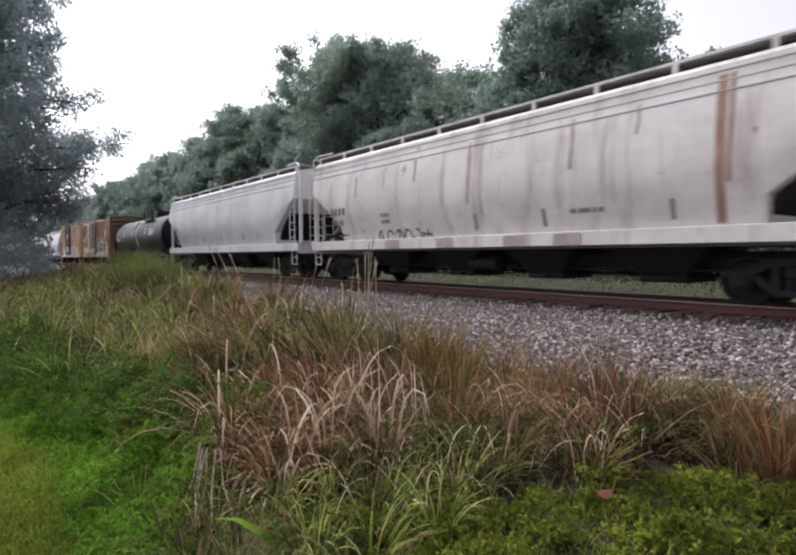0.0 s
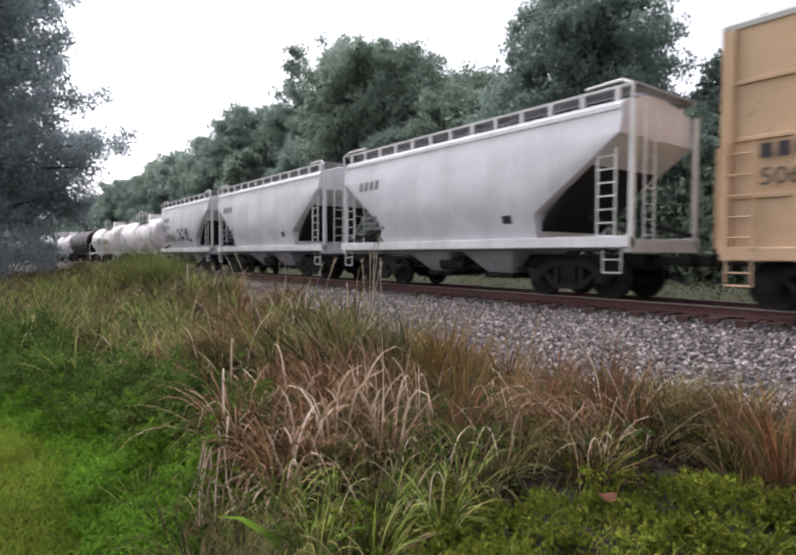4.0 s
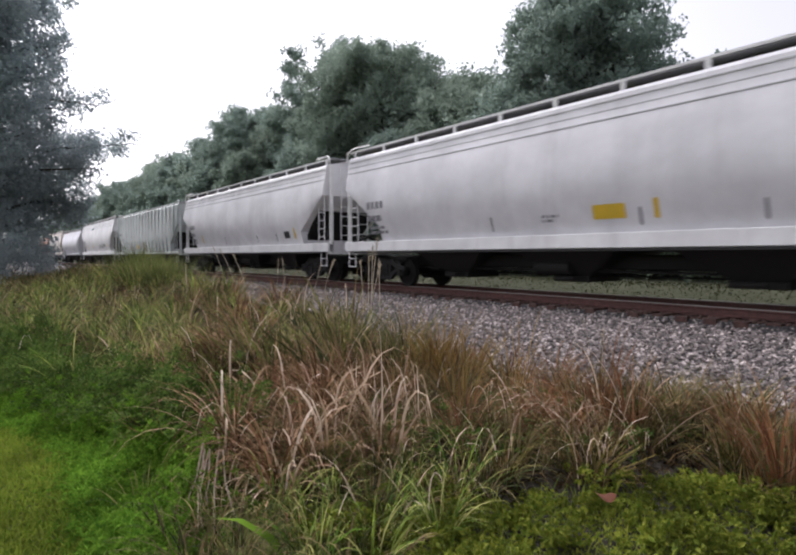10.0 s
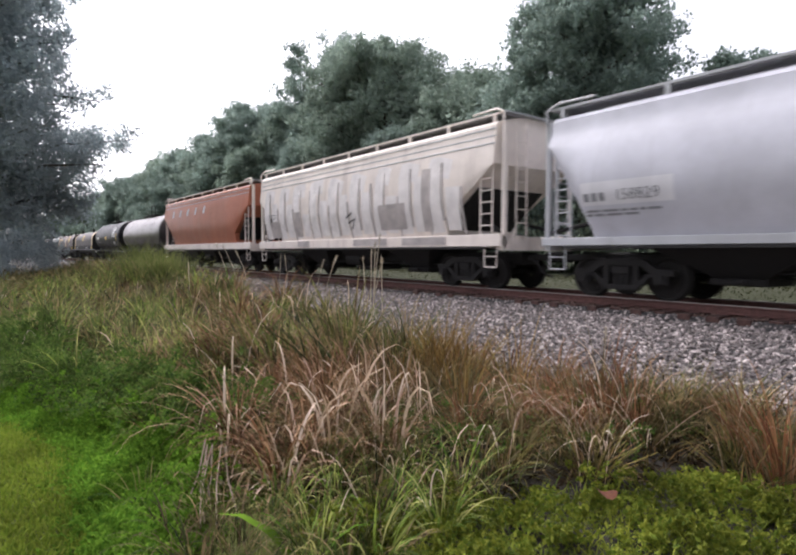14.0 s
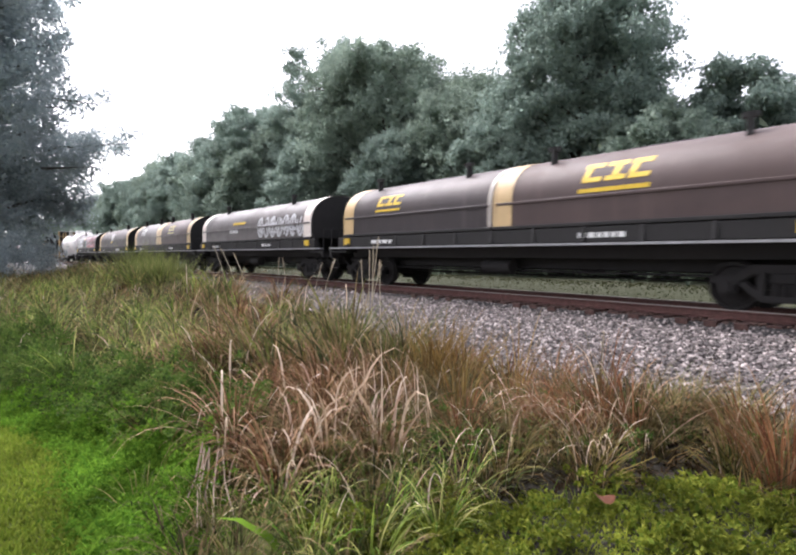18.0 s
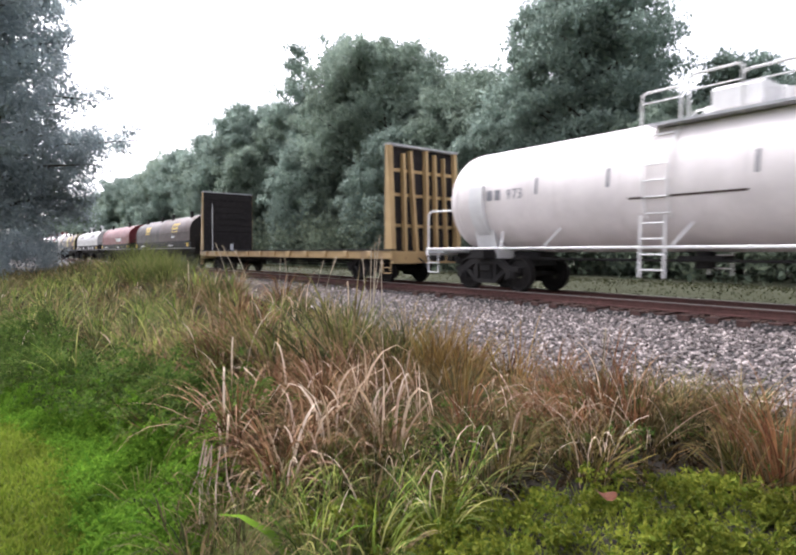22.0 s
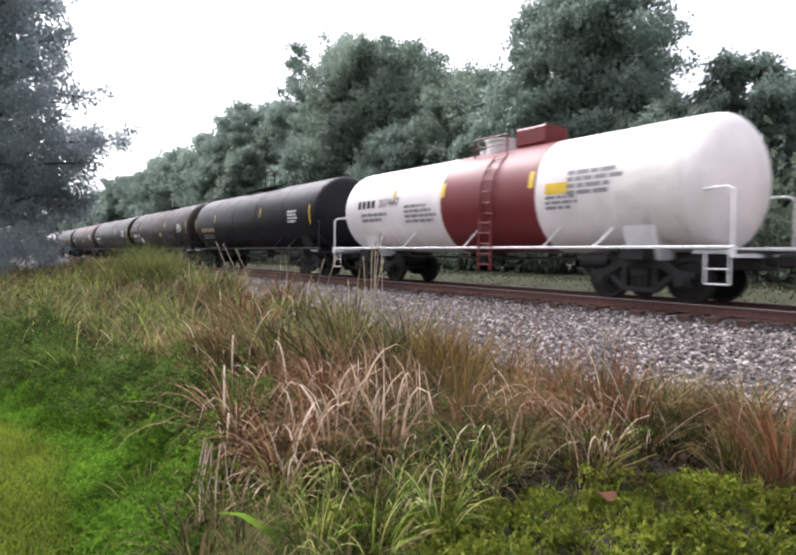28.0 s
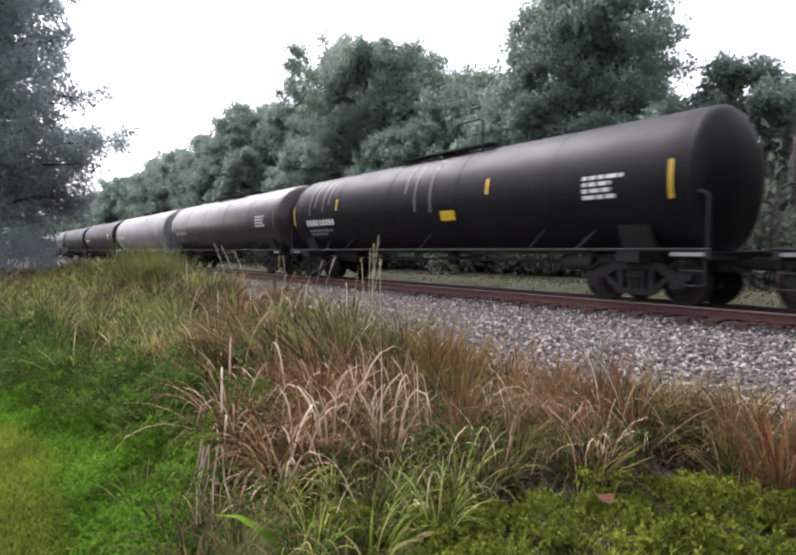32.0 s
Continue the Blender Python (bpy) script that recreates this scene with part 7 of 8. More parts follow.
field("pale_grass", [
    tussocks(16, in_box(-4.7, -3.2, 1.5, 2.7), 0.15, 5, 0.85, 0.022, 0.5, 2.9, 0.1, None, 3.4),
    tussocks(7, in_box(-4.1, -3.2, 2.4, 3.2), 0.2, 5, 0.85, 0.014, 0.25, 2.6, 0.1, None, 5.0),
    tussocks(30, in_tall(-4.4, 1.5, 5.0, 0.3), 0.25, 3, 0.75, 0.011, 0.6, 2.7, 0.1, None, 2.6),
    tussocks(8, in_box(-3.2, -2.3, 3.6, 4.5), 0.2, 9, 0.9, 0.01, 0.7, 2.8, 0.1, LEFTWARD, 2.2),
    tussocks(8, in_box(-3.3, -2.3, 1.5, 2.5), 0.2, 3, 0.6, 0.013, 0.6, 2.5, 0.1, None, 3.0),
    tussocks(30, in_box(-9, -5, 2.2, 5.2), 0.3, 4, 0.95, 0.018, 0.6, 2.4, 0.14, None, 3.0),
    tussocks(26, in_tall(-18, -7.5, 5.2), 0.5, 3, 0.85, 0.02, 0.5, 2.4, 0.14, None, 3.0),
], PALE, "bleached curling grass blades", faces=CURL_FACES)
field("reddish_grass", [
    tussocks(4, in_box(-3.1, -2.45, 3.7, 4.35), 0.28, 150, 0.85, 0.009, 0.7, 2.6, 0.12, LEFTWARD),
    tussocks(2, in_box(-2.75, -2.45, 4.1, 4.5), 0.2, 40, 0.8, 0.01, 0.25, 0.7, 0.09),
    tussocks(2, in_box(-1.85, -1.35, 3.95, 4.5), 0.28, 110, 0.75, 0.01, 0.5, 1.9, 0.12, LEFTWARD),
    tussocks(3, in_tall(-4.4, 1.5, 5.6, 0.7), 0.6, 80, 0.66, 0.01, 0.7, 2.5, 0.1),
    tussocks(5, in_box(-5.4, -3.9, 4.5, 5.3), 0.4, 80, 0.6, 0.011, 0.5, 1.6, 0.12),
], RUST, "reddish brown drying grass along the ballast", faces=CURL_FACES)
field("green_grass", [
    tussocks(5, in_box(-6.7, -5.7, 2.6, 3.5), 0.42, 80, 1.25, 0.028, 0.8, 1.5, 0.14, LEFTWARD),
    tussocks(5, in_box(-7.2, -5.4, 3.3, 4.6), 0.5, 120, 1.0, 0.017, 0.7, 1.6, 0.18),
    tussocks(18, in_tall(-4.6, 1.5, 5.3, 0.2), 0.5, 60, 0.6, 0.009, 0.8, 2.3, 0.12),
    tussocks(34, in_box(-3.7, -2.2, 0.8, 2.3), 0.16, 40, 0.34, 0.008, 0.9, 2.0, 0.1),
    tussocks(4, in_box(-2.6, -1.9, 4.6, 5.2), 0.3, 100, 0.62, 0.01, 0.5, 1.5, 0.12),
    tussocks(34, in_tall(-16, -6.6, 5.2, 0.3), 0.55, 100, 0.86, 0.016, 0.8, 2.0, 0.18),
    tussocks(90, in_tall(-45, -14, 5.8), 0.7, 60, 0.9, 0.03, 0.7, 1.8, 0.25),
], GREEN, "arching green and straw-tipped meadow grass in thick tussocks", faces=CURL_FACES)
field("fresh_grass", [
    tussocks(9, in_box(-3.2, -2.25, 1.35, 2.6), 0.24, 42, 0.5, 0.01, 0.7, 2.0, 0.1),
    tussocks(5, in_box(-8.6, -6.9, 1.5, 2.4), 0.35, 110, 0.78, 0.014, 0.7, 1.8, 0.16),
    tussocks(30, in_tall(-13, -6.3, 4.8), 0.5, 90, 0.74, 0.013, 0.8, 2.0, 0.14),
    tussocks(40, in_tall(-26, -12, 5.4), 0.7, 60, 0.85, 0.022, 0.8, 2.0, 0.2),
], FRESH, "fresh green grass in arching tufts", faces=CURL_FACES)
field("olive_weeds", [
    clumps(170, in_tall(-14, 3, 5.7), 0.2, 26, 0.3, 0.011, 1.8, 1.0),
    tussocks(30, in_tall(-5.0, 2.0, 5.5), 0.42, 80, 0.55, 0.009, 0.9, 2.2, 0.12)[:, [0, 1, 4, 5, 10, 11, 15]],
    clumps(200, in_tall(-45, -14, 5.9), 0.3, 26, 0.5, 0.026, 1.3, 0.8),
], OLIVE, "tangled olive-brown undergrowth")


def between(x0, x1, lo, hi, n):
    x = nr.uniform(x0, x1, n * 6)
    y = nr.uniform(-1, 5, n * 6)
    ok = (y > lo(x) + nr.normal(0, 0.06, n * 6)) & (y < hi(x) + nr.normal(0, 0.12, n * 6))
    return x[ok][:n], y[ok][:n]


low = lambda x: np.interp(x, LOW_X, LOW_Y)
lawn_edge = lambda x: np.interp(x, LAWN_X, LAWN_Y)
def creeper_height(x, y):
    """Low at the lawn, knee-high where it climbs the tall weeds."""
    return 0.04 + 0.24 * np.clip((y - lawn_edge(x)) / np.maximum(low(x) - lawn_edge(x), 0.3), 0, 1.1) ** 1.7


LEAF_FACES = [(0, 1, 2), (0, 2, 3)]
creep = lambda k: between(-7.5, -2.9, lawn_edge, lambda v: np.minimum(low(v) - 0.03, 1.33 - 0.5 * (v + 3.97)), k)
tagged(new("bright_weeds", stuff_mesh("bright_weeds", np.concatenate([herb(1500, creep, creeper_height, 0.06, 12, 0.014), herb(700, creep, lambda u, v: 0.3 * creeper_height(u, v), 0.08, 18, 0.011)]), LEAF_FACES, CLOVER)),
       "low bright green clover and creeping weeds", "weeds", kind="stuff")
x, y = creep(4000)
n = len(x)
field("creeping_grass", [blades(x, y, nr.uniform(0.05, 0.2, n), nr.uniform(0.006, 0.014, n), nr.uniform(0, 0.9, n), nr.uniform(0.8, 2.0, n), nr.uniform(0, 6.28, n))], CLOVER, "short green grass among the clover")
DARK_HERB = leafy("dark_leafy_weeds", [(0.039, 0.075, 0.0202), (0.0808, 0.145, 0.0289), (0.138, 0.221, 0.0428), (0.12, 0.137, 0.0466)], 0.7, 0.3, 1.6, (0.5, 1.3))
tall_left = lambda k: between(-13, -4.2, lambda v: low(v) - 0.1, lambda v: low(v) + 0.75, k)
tagged(new("leafy_weeds", stuff_mesh("leafy_weeds", np.concatenate([herb(620, tall_left, lambda u, v: 0.3 + 0.3 * np.clip((v - low(u)) / 0.8, 0, 1), 0.1, 24, 0.017), herb(90, in_tall(-4.2, 0.5, 5.0, 0.4), lambda u, v: 0.32 + 0 * u, 0.08, 18, 0.013)]), LEAF_FACES, DARK_HERB)),
       "dark leafy weeds between the grass tussocks", "weeds", kind="stuff")
low_right = lambda k: between(-2.95, 1.6, lambda v: 1.5 + 0.25 * (v + 2.5), lambda v: low(v) + 0.1, k)
tagged(new("low_weeds", stuff_mesh("low_weeds", np.concatenate([herb(700, low_right, lambda u, v: 0.08 + 0.16 * (np.sin(4.1 * u + 1.3 * v) * np.sin(1.7 * u - 4.3 * v)) ** 2, 0.045, 14, 0.017), herb(300, low_right, lambda u, v: 0.05 + 0 * u, 0.07, 18, 0.011)]), LEAF_FACES, RIGHT_LOW)),
       "low yellow-green leafy weeds at the meadow's edge", "weeds", kind="stuff")
x, y = low_right(5200)
n = len(x)
field("edge_grass", [
    blades(x, y, nr.uniform(0.05, 0.2, n), nr.uniform(0.005, 0.011, n), nr.uniform(0, 0.9, n), nr.uniform(0.8, 1.9, n), nr.uniform(0, 6.28, n)),
    tussocks(14, low_right, 0.22, 14, 0.45, 0.008, 0.9, 1.7, 0.06)[:, [0, 1, 4, 5, 10, 11, 15]],
], RIGHT_LOW, "short grass threading the low weeds")

x, y = between(-10, -1.2, lambda v: -1.0 + 0 * v, lambda v: lawn_edge(v) + 0.05, 60000)
keep = nr.random(len(x)) < np.clip((-1.2 - x) / 0.9, 0, 1) * np.clip((y + 1.0) / 0.6, 0, 1)
x, y = x[keep], y[keep]
n = len(x)
field("lawn", [blades(x, y, nr.uniform(0.03, 0.075, n), nr.uniform(0.01, 0.018, n), nr.uniform(0, 0.6, n), nr.uniform(0.5, 1.5, n), nr.uniform(0, 6.28, n))], LAWN, "mown bright green lawn strip")
x, y = nr.uniform(-14, 9, 70000), nr.uniform(-6, 3.2, 70000)
ok = (y < np.where(x < -1.9, lawn_edge(x) - 0.9, 1.6 + 0.25 * (np.minimum(x, 2.5) + 2.5))) | (x > 2.3)
x, y = x[ok], y[ok]
n = len(x)
field("outer_lawn", [blades(x, y, nr.uniform(0.04, 0.1, n), nr.uniform(0.018, 0.034, n), nr.uniform(0, 0.6, n), nr.uniform(0.5, 1.5, n), nr.uniform(0, 6.28, n))], LAWN, "mown lawn around the standpoint")
vx, vy = nr.uniform(-60, 10, 26000), 14.7 + 5.5 * nr.random(26000) ** 1.3
n = len(vx)
field("far_verge_grass", [blades(vx, vy, nr.uniform(0.04, 0.11, n), nr.uniform(0.03, 0.05, n), nr.uniform(0.3, 1.0, n), nr.uniform(0.9, 1.6, n), nr.uniform(0, 6.28, n))], VERGE, "dull green verge beyond the track")

# broad blade and fallen leaf close by
hero = blades(np.array([-2.62, -2.6, -2.5]), np.array([1.3, 1.34, 1.42]), np.array([0.5, 0.42, 0.4]), np.array([0.06, 0.03, 0.03]), np.array([0.55, 0.7, 0.3]), np.array([1.75, 1.9, 1.6]), np.array([-2.3, -2.9, 0.6]))
tagged(new("broad_grass_blade", stuff_mesh("broad_grass_blade", hero, BLADE_FACES, CLOVER, True)), "broad bright green grass leaves drooping over", "grass")
field("dead_blades", [tussocks(1, in_box(-3.46, -3.42, 1.6, 1.64), 0.1, 22, 0.42, 0.032, 1.35, 1.7, 0.04), tussocks(3, in_box(-3.75, -3.3, 1.3, 1.6), 0.2, 12, 0.34, 0.016, 1.3, 1.5, 0.06)], PALE, "broad dead grass blades splayed from one root", faces=CURL_FACES)
straw_rng = random.Random(4)
STRAW = plain("weathered_straw", (0.3, 0.23, 0.17), 0.8, vary=0.3, scale=20)
for i in range(7):
    u, v = -3.86 + straw_rng.uniform(-0.08, 0.08), 1.3 + straw_rng.uniform(-0.05, 0.09)
    w = float(ground_z(u, v))
    ex, ey = u + straw_rng.uniform(0.45, 0.75), v - straw_rng.uniform(0.12, 0.3)
    pts = [(u, v, w + 0.02), (u + 0.06, v - 0.01, w + straw_rng.uniform(0.2, 0.3)), ((u + ex) / 2, (v + ey) / 2 + straw_rng.uniform(-0.04, 0.04), w + 0.13), (ex, ey, w + 0.03)]
    tagged(new("bent_straw", Geo().path(pts, 0.0055, 5).mesh("bent_straw", STRAW)), "bent weathered straw hanging over the clover", "straw", "bent straws")
LEAF_BROWN = plain("dead_leaf", (0.1, 0.03, 0.01), 0.95, vary=0.4, scale=40)
lx, ly = -1.86, 2.95
lz = float(ground_z(lx, ly)) + 0.13
lg = Geo()
rim_pts = [(math.cos(a) * 0.07, math.sin(a) * 0.045, 0.02 * math.sin(2 * a)) for a in np.linspace(0, 2 * math.pi, 12, endpoint=False)]
lg.add([(lx, ly, lz - 0.012)] + [(lx + p[0], ly + p[1], lz + p[2]) for p in rim_pts], [(0, i + 1, (i + 1) % 12 + 1) for i in range(12)])
tagged(new("dead_leaf", lg.mesh("dead_leaf", LEAF_BROWN)), "curled reddish brown dead leaf on the weeds", "leaf")

# tall seed stalks
STALK = leafy("seed_stalk", [(0.3, 0.24, 0.16), (0.46, 0.4, 0.3), (0.55, 0.48, 0.38)], 0.7, 0.2)
stalk_rng = random.Random(21)


def seed_stalk(x, y, height, lean_x, lean_y, head=0.22):
    g = Geo()
    z = float(ground_z(x, y))
    pts = [(x + lean_x * f ** 1.6, y + lean_y * f ** 1.6, z + height * (f - 0.08 * f * f)) for f in (0, 0.3, 0.6, 0.85, 1.0)]
    st = tagged(new("seed_stalk", g.path(pts, 0.0065, 4).mesh("seed_stalk", STALK)), "thin dry seed stalk standing above the grass", "grass stalk", "seed stalks")
    h = Geo()
    top = Vector(pts[-1])
    back = (Vector(pts[-2]) - top).normalized()
    for i in range(26):
        f = stalk_rng.random()
        p = top + back * head * f
        d = Vector((stalk_rng.uniform(-1, 1), stalk_rng.uniform(-1, 1), stalk_rng.uniform(0.2, 1.4))).normalized()
        q = p + d * stalk_rng.uniform(0.03, 0.07)
        s = Vector((0.006, 0.004, 0))
        h.add([p - s, p + s, q], [(0, 1, 2)])
    part("seed_head", h, STALK, st)


for bx, by, hh, ax, ay in ((-7.25, 5.0, 1.6, 0.05, 0.0), (-7.35, 5.05, 1.72, 0.14, 0.05), (-7.0, 5.0, 1.4, -0.04, 0.0), (-7.4, 5.05, 1.5, 0.1, -0.05), (-7.2, 4.9, 1.3, 0.35, 0.0), (-7.6, 5.1, 1.3, -0.1, 0.0), (-9.2, 5.2, 1.15, 0.35, 0.1), (-10.6, 5.2, 1.2, -0.2, 0.0),
                           (-11.5, 5.4, 1.25, -0.1, 0.1), (-12.6, 5.2, 1.25, -0.7, -0.1), (-13.0, 5.1, 1.35, -0.9, -0.1), (-13.4, 5.0, 1.4, -1.0, 0.0), (-9.9, 5.4, 1.15, 0.4, 0.0), (-3.6, 5.6, 0.8, 0.03, 0.0)):
    seed_stalk(bx, by, hh, ax, ay)


# ---- trees ----
BARK = plain("grey_brown_bark", (0.09, 0.075, 0.06), 0.9, vary=0.45, scale=9, bumps=0.8)
# distance haze is put into the crown leaf colours: pale and bluish
CROWN_GREEN = leafy("hazy_oak_leaves", [(0.242, 0.316, 0.282), (0.277, 0.355, 0.311), (0.334, 0.406, 0.347), (0.253, 0.329, 0.287)], 0.85, 0.58, 0.2, (0.8, 1.1))
# paler still: the haze over the left oak is in its leaf colour
HAZY_OAK = leafy("hazy_left_oak_leaves", [(0.396, 0.464, 0.483), (0.449, 0.519, 0.532), (0.499, 0.559, 0.564), (0.408, 0.479, 0.496)], 0.8, 0.55, 0.2)
CROWN_WARM = leafy("hazy_olive_leaves", [(0.233, 0.301, 0.255), (0.27, 0.342, 0.284), (0.318, 0.385, 0.31), (0.244, 0.312, 0.261)], 0.85, 0.58, 0.2, (0.8, 1.1))
SHRUB_GREEN = leafy("shrub_leaves", [(0.124, 0.166, 0.127), (0.173, 0.214, 0.157), (0.214, 0.256, 0.179)], 0.75, 0.45, 0.4)


def make_tree(name, height, radius, label, material, lobes=16, sprays=15, per=330, leaf=0.12, low=0.08, seed=1, lop=0.0, spray=0.9, gaps=0.0, top=0.5):
    """A tapered trunk, limbs to each lobe of the crown, and sprays of leaves over every lobe; gaps leaves sky between the lobes."""
    r = random.Random(seed)
    root = tagged(new(name), label, "tree", "lineside trees")
    g = Geo()
    h1 = height * 0.4
    pts = [(0, 0, -0.3), (0.1, 0.05, h1 * 0.5), (r.uniform(-0.3, 0.3), r.uniform(-0.3, 0.3), h1)]
    base_r = 0.02 * height
    g.tube(pts[0], pts[1], base_r * 1.3, 9, base_r).tube(pts[1], pts[2], base_r, 9, base_r * 0.75)
    g.tube(pts[2], (0, 0, height * 0.9), base_r * 0.7, 7, base_r * 0.12)
    centres, radii = [], []
    for i in range(lobes):
        f = (i + 0.5) / lobes
        zf = low + 0.05 + (0.9 - low) * f
        wide = (1 - abs(zf - top) ** 2.4 / max(top, 1 - top) ** 2.4) ** 0.5
        a = i * 2.39996 + r.uniform(-0.5, 0.5)
        size = radius * r.uniform(0.2, 0.36) * (0.72 + 0.28 * wide)
        rr = max(0.0, radius * wide * (1 + lop * math.cos(a)) - size * 0.9) * r.uniform(0.35, 1.12) ** 0.6
        c = Vector((rr * math.cos(a), rr * math.sin(a), min(height * zf, height - size * 0.7)))
        start = Vector((0, 0, min(height * 0.85, max(1.2, c.z - rr * 0.7))))
        mid_p = start.lerp(c, 0.5) + Vector((0, 0, 0.3))
        g.tube(start, mid_p, base_r * 0.4, 6, base_r * 0.25).tube(mid_p, c, base_r * 0.25, 5, base_r * 0.08)
        for k in range(sprays):
            d = Vector((r.gauss(0, 1), r.gauss(0, 1), r.gauss(0.15, 0.9))).normalized()
            p = c + Vector((d.x, d.y, d.z * 0.85)) * size * r.uniform(0.35, 1.12) ** 0.7
            if p.z < 0.5 or r.random() < gaps * 0.4:
                continue
            centres.append(tuple(p))
            radii.append(spray * r.uniform(0.55, 1.35))
            if k % 5 == 0:
                g.tube(c, p, base_r * 0.08, 4, base_r * 0.03)
    loose = int(lobes * sprays * 0.35 * (1 - gaps))
    for _ in range(loose):
        zf = r.uniform(low, 0.97)
        wide = max(0.05, 1 - abs(zf - top) ** 2.4 / max(top, 1 - top) ** 2.4) ** 0.5
        a, rr = r.uniform(0, 6.28), radius * wide * r.random() ** 0.4
        centres.append((rr * math.cos(a), rr * math.sin(a), height * zf))
        radii.append(spray * r.uniform(0.6, 1.2))
    part("trunk", g, BARK, root)
    inner = leaf_cloud([(c[0] * 0.8, c[1] * 0.8, c[2] * 0.97) for c in centres], [q * 0.9 for q in radii], max(14, int(per * 0.16 * (1 - gaps))), leaf * 1.7)
    crown = part("crown", stuff_mesh("crown", np.concatenate([leaf_cloud(centres, radii, per, leaf, 0.75), inner]), LEAF_FACES, material), material, root, "dense crown of small dull green leaves")
    tagged(crown, kind="stuff")
    return root


def put(tree, x, y, turn=0.0, s=1.0):
    tree.matrix_basis = Matrix.Translation((x, y, float(ground_z(x, y)))) @ Matrix.Rotation(turn, 4, "Z") @ Matrix.Scale(s, 4)


oak = make_tree("oak_tree", 15.6, 5.3, "broad dense oak beside the railway", CROWN_GREEN, 48, 9, 190, 0.105, 0.05, 3, spray=0.85, top=0.45)
put(oak, -18.5, 26.5)
low_oak = make_tree("oak_tree", 12.9, 5.6, "dense rounded oak beside the railway", CROWN_WARM, 42, 9, 190, 0.11, 0.05, 5, spray=0.85, top=0.45)
put(low_oak, -27.0, 27.5)
big_oak = make_tree("oak_tree", 18.2, 7.4, "tall round-crowned oak beside the railway", CROWN_WARM, 52, 9, 190, 0.12, 0.05, 8, spray=1.0, top=0.48)
put(big_oak, -37.6, 27.0)
airy = make_tree("pine_tree", 21.8, 5.4, "tall airy tree with sky showing through its crown", CROWN_GREEN, 30, 9, 190, 0.12, 0.12, 13, spray=0.8, gaps=0.6, top=0.7)
put(airy, -50.5, 28.0)
wide_oak = make_tree("oak_tree", 18.3, 7.4, "broad dark oak in the tree line", CROWN_GREEN, 46, 8, 180, 0.14, 0.05, 17, spray=1.05, top=0.48)
put(wide_oak, -63.5, 27.0)
kinds = [make_tree("oak_tree", h, r, lab, m, 34, 7, 130, 0.19, 0.05, sd, spray=1.1, top=tp) for h, r, lab, m, sd, tp in
         ((16.0, 7.0, "broad dense oak further down the line", CROWN_GREEN, 51, 0.45), (14.0, 5.8, "rounded oak further down the line", CROWN_WARM, 52, 0.5), (18.0, 7.6, "tall oak further down the line", CROWN_WARM, 53, 0.55), (18.0, 7.2, "dark oak further down the line", CROWN_GREEN, 54, 0.45))]
heights = [16.0, 14.0, 18.0, 18.0]
for k, (tree, x) in enumerate(zip(kinds, (-71, -83, -97, -106))):
    put(tree, x, 28.5, k * 1.3, 0.97)
small_oak = make_tree("oak_tree", 10.0, 3.6, "small oak at the end of the tree line", CROWN_GREEN, 24, 9, 200, 0.1, 0.05, 61, spray=0.6)
put(small_oak, -11.6, 29.0)
tr = random.Random(31)
spots = [(-3.0, 27, 8.6), (-76, 27, 17.2), (-90, 27, 16.5), (-114, 28, 16.8), (-122, 30, 17.0), (-134, 28, 18.0), (-147, 29, 17.2), (-160, 28, 17.0), (-176, 29, 17.5), (-194, 28, 17.0), (-212, 29, 16.5), (-232, 28, 17.5), (-254, 29, 17.0), (-278, 28, 17.0), (-304, 29, 17.5), (-335, 27, 18.0), (-370, 25, 18.0),
         (-13.0, 24.2, 8.0), (-21.8, 24.0, 9.5), (-31.5, 23.6, 10.0), (-33.0, 31.0, 14.2), (-43.5, 23.8, 11.5), (-44.0, 30.5, 16.8), (-56.5, 24.0, 12.5), (-57.5, 30.0, 17.4), (-69.0, 24.5, 13.0), (-12.0, 40, 10.5), (-3.0, 38, 11.0), (6.0, 30, 13.0), (16.0, 29, 15.0), (27.0, 29, 16.0), (-23, 35, 14.5), (-31, 35, 15.8), (-45, 34, 17.6), (-57, 33, 18.0), (-70, 36, 15.0), (-88, 36, 14.0)]
for i, (x, y, h) in enumerate(spots):
    k = tr.randrange(4)
    s = h / heights[k]
    copy_thing(kinds[k], Matrix.Translation((x, y, -0.25)) @ Matrix.Rotation(tr.uniform(0, 6.28), 4, "Z") @ Matrix.Scale(s, 4))

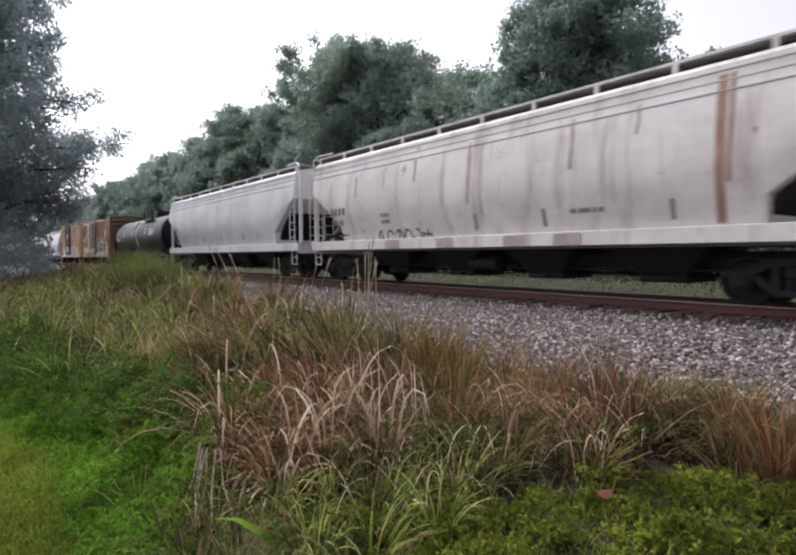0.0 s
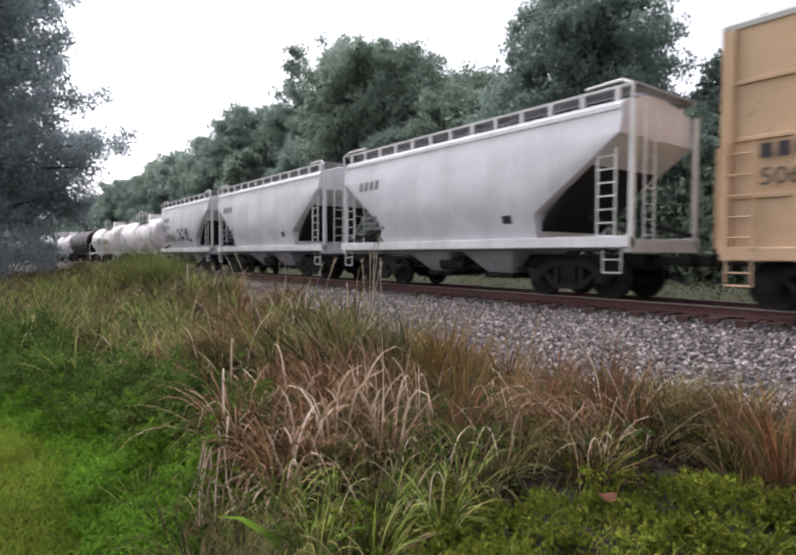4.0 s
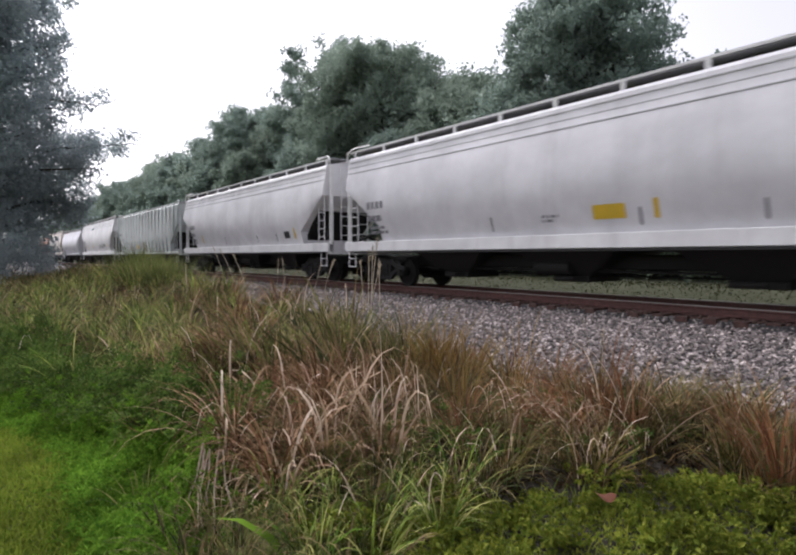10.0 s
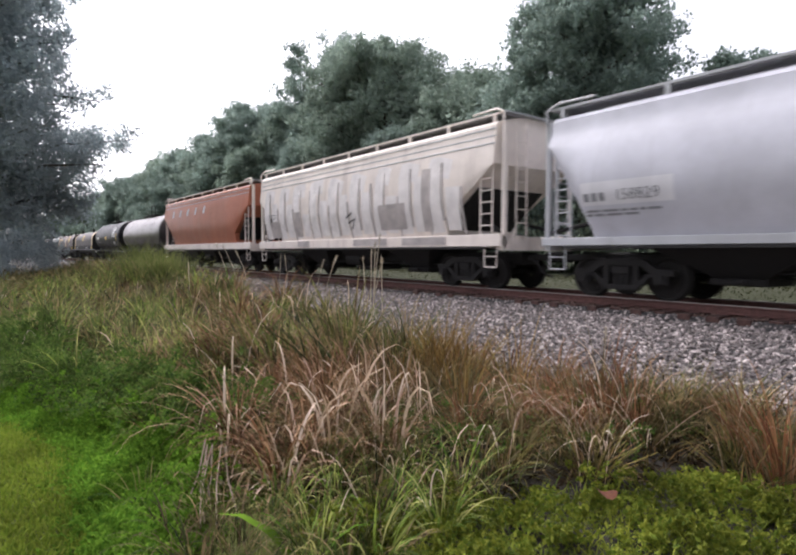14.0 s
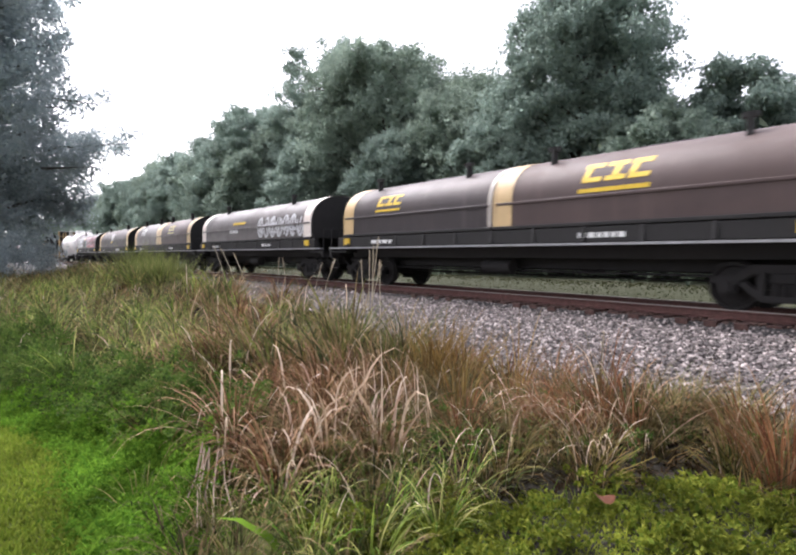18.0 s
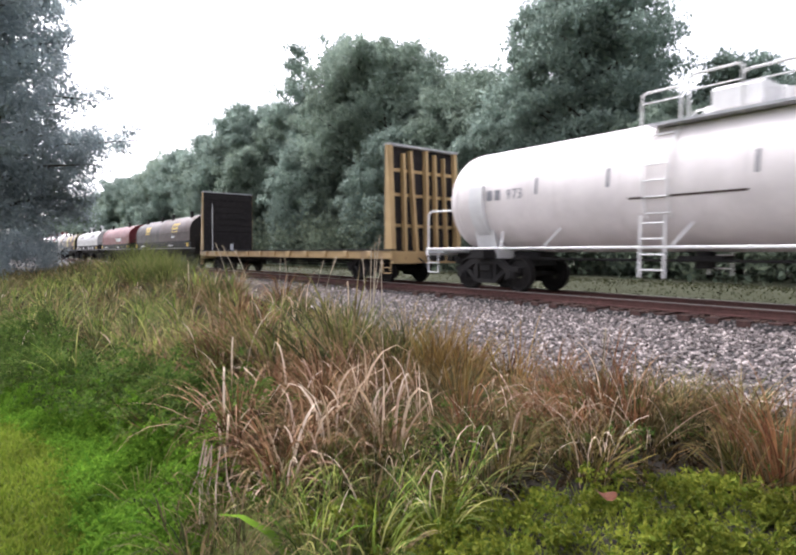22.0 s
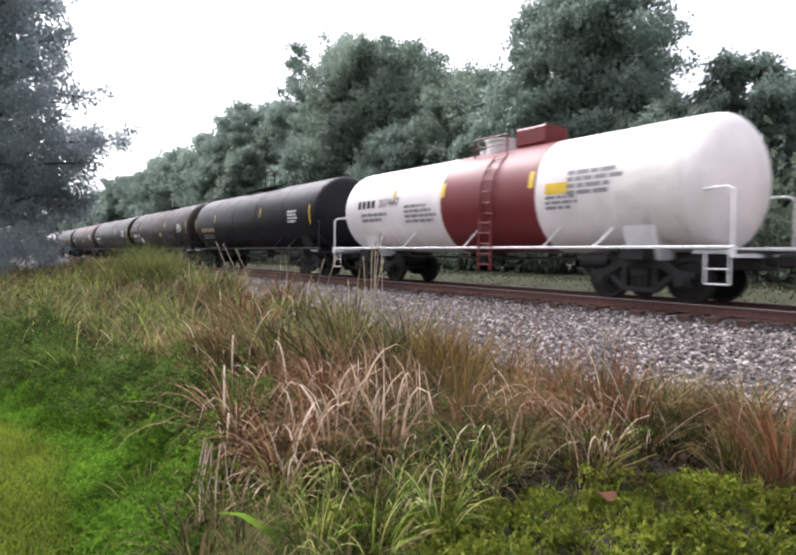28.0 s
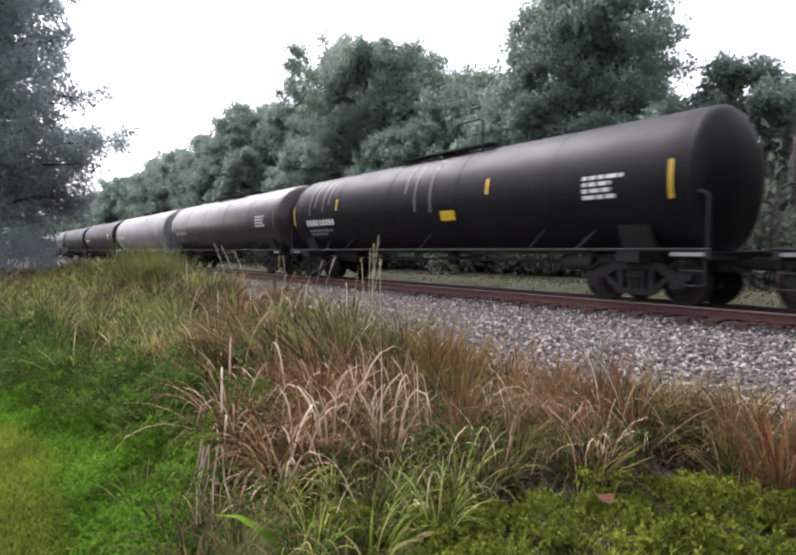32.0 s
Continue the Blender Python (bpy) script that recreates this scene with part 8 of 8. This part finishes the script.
def old_oak(seed):
    """Spreading oak: a thick trunk, long boughs and flat leaf clumps along them, with sky between."""
    r = random.Random(seed)
    root = tagged(new("oak_tree"), "old oak with drooping boughs overhanging the meadow", "tree", "lineside trees")
    g = Geo()
    g.tube((0, 0, -0.3), (0.2, 0.1, 5.0), 0.62, 12, 0.48).tube((0.2, 0.1, 5.0), (0.1, 0.4, 12.0), 0.48, 10, 0.3).tube((0.1, 0.4, 12.0), (0.3, 0.2, 20.0), 0.3, 8, 0.08)
    centres, radii = [], []
    for i in range(64):
        f = (i + 0.5) / 64
        z1 = 4.6 + 16.9 * f
        reach = float(np.interp(z1, [4, 6, 8, 10.5, 13, 17, 21.5], [4.6, 8.0, 9.6, 7.6, 7.2, 6.3, 3.0])) * r.uniform(0.72, 1.06)
        a = i * 2.39996 + r.uniform(-0.25, 0.25)
        start = Vector((0.15, 0.2, max(3.0, z1 - r.uniform(1.5, 3.5))))
        tip = Vector((reach * math.cos(a), reach * math.sin(a), z1 - r.uniform(0.0, 1.0)))
        bend = start.lerp(tip, 0.55) + Vector((0, 0, r.uniform(0.5, 1.3)))
        g.tube(start, bend, 0.13, 6, 0.075).tube(bend, tip, 0.075, 5, 0.02)
        m = 15 if z1 < 11 else 10
        for k in range(m):
            s = 0.12 + 0.88 * ((k + r.random()) / m)
            p0 = start.lerp(bend, s / 0.55) if s < 0.55 else bend.lerp(tip, (s - 0.55) / 0.45)
            side = 0.22 * reach * (1.15 - s)
            c = p0 + Vector((r.uniform(-side, side), r.uniform(-side, side), r.uniform(-0.8, 0.6)))
            centres.append(tuple(c))
            radii.append(r.uniform(0.6, 1.15))
    part("trunk", g, BARK, root)
    heart = [(q * math.cos(a), q * math.sin(a), z) for q, a, z in ((float(np.interp(z, [2, 5, 9, 13, 18, 21], [4.2, 5.2, 6.0, 5.2, 4.2, 2.0])) * r.random() ** 0.5, r.uniform(0, 6.28), z) for z in (r.uniform(2.0, 20.5) for _ in range(230)))]
    leaves = np.concatenate([leaf_cloud(centres, radii, 240, 0.085, 0.9, 10), leaf_cloud(centres, [q * 0.7 for q in radii], 20, 0.15, 0.9, 2), leaf_cloud(heart, [1.2] * len(heart), 150, 0.14, 0.9, 6)])
    crown = part("crown", stuff_mesh("crown", leaves, LEAF_FACES, HAZY_OAK), HAZY_OAK, root, "layered leaf clumps paled for haze, with sky between")
    tagged(crown, kind="stuff")
    return root


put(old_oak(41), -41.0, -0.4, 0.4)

# shrubs under the trees and in the meadow
def shrub_row(name, n, x0, x1, y0, y1, h0, h1, per, leaf, material, label):
    x, y = nr.uniform(x0, x1, n), nr.uniform(y0, y1, n)
    h = nr.uniform(h0, h1, n)
    cs, rs = [], []
    for a, b, c in zip(x, y, h):
        cs.append((a, b, -0.1 + c * 0.5))
        rs.append(c * 0.55)
    return tagged(new(name, stuff_mesh(name, leaf_cloud(cs, rs, per, leaf, 1.0), LEAF_FACES, material)), label, "shrubs", kind="stuff")


shrub_row("undergrowth", 150, -75, 14, 20.0, 24.5, 1.6, 5.0, 330, 0.13, SHRUB_GREEN, "dark shrubs filling the foot of the tree line")
shrub_row("far_undergrowth", 110, -330, -75, 19.5, 24.5, 2.5, 6.0, 200, 0.26, SHRUB_GREEN, "dark shrubs along the far tree line")
shrub_row("deep_undergrowth", 90, -90, 20, 25, 33, 4.0, 9.0, 260, 0.24, SHRUB_GREEN, "dense shade of shrubs behind the trees")
WEED = leafy("light_feathery_weeds", [(0.0862, 0.12, 0.0259), (0.171, 0.206, 0.059), (0.269, 0.27, 0.116), (0.109, 0.14, 0.0389)], 0.6, 0.35, 1.2, (0.5, 1.25))
field("tall_weeds", [clumps(10, in_box(-22.5, -17.2, 4.3, 5.1), 0.5, 150, 1.25, 0.02, 1.0, 0.5)], WEED, "tall feathery light green weeds", "weeds")
# these bushes share the oak's leaf colour, painted haze included
for bx, by, h, r, m, lab in ((-35.0, 1.3, 2.9, 1.5, HAZY_OAK, "dark shrub under the oak"), (-37.0, -0.8, 3.6, 1.8, HAZY_OAK, "tall dark shrub under the oak"), (-39.5, 2.6, 2.4, 1.5, HAZY_OAK, "rounded shrub under the oak"), (-33.0, 0.2, 2.2, 1.2, HAZY_OAK, "low shrub under the oak")):
    root = tagged(new("bush"), lab, "bush")
    root.location = (bx, by, float(ground_z(bx, by)))
    br = random.Random(int(bx * 10))
    cs = [(br.uniform(-r, r), br.uniform(-r, r), br.uniform(0.2, 0.85) * h) for _ in range(12)]
    g = Geo()
    for c in cs[:7]:
        g.tube((0, 0, 0), c, 0.02, 5, 0.008)
    part("stem", g, BARK, root)
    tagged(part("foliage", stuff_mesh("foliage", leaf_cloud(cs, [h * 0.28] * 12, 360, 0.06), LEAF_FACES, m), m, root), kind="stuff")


# grass beside the standpoint, out to the edge of the track bed
x, y = nr.uniform(1.6, 9, 42000), nr.uniform(1.2, 6.0, 42000)
n = len(x)
field("side_lawn", [blades(x, y, nr.uniform(0.08, 0.24, n), nr.uniform(0.014, 0.03, n), nr.uniform(0, 0.7, n), nr.uniform(0.6, 1.5, n), nr.uniform(0, 6.28, n))], LAWN, "longer unmown grass beside the standpoint")


def motions():
    """Everything that moves: the cars run past at one speed, and their wheelsets turn about the axles."""
    for car, x in TRAIN:
        walk(car, [(0.0, pose(x, TRACK_Y, 0)), (LENGTH, pose(x + SPEED * LENGTH, TRACK_Y, 0))])
    for k, sets in WHEELSETS.items():
        rows = []
        for i in range(int(LENGTH * FPS) + 1):
            t = i / FPS
            rows.append((t, pose(k * 0.89, 0, 0.457, 0, math.degrees(math.fmod(SPEED * t / 0.457, 2 * math.pi)), 0)))
        walk(sets[0], rows)
        done = sets[0].animation_data
        for ws in sets[1:]:
            ws.rotation_mode = "QUATERNION"
            keys = ws.animation_data_create()
            keys.action = done.action
            keys.action_slot = done.action_slot


motions()
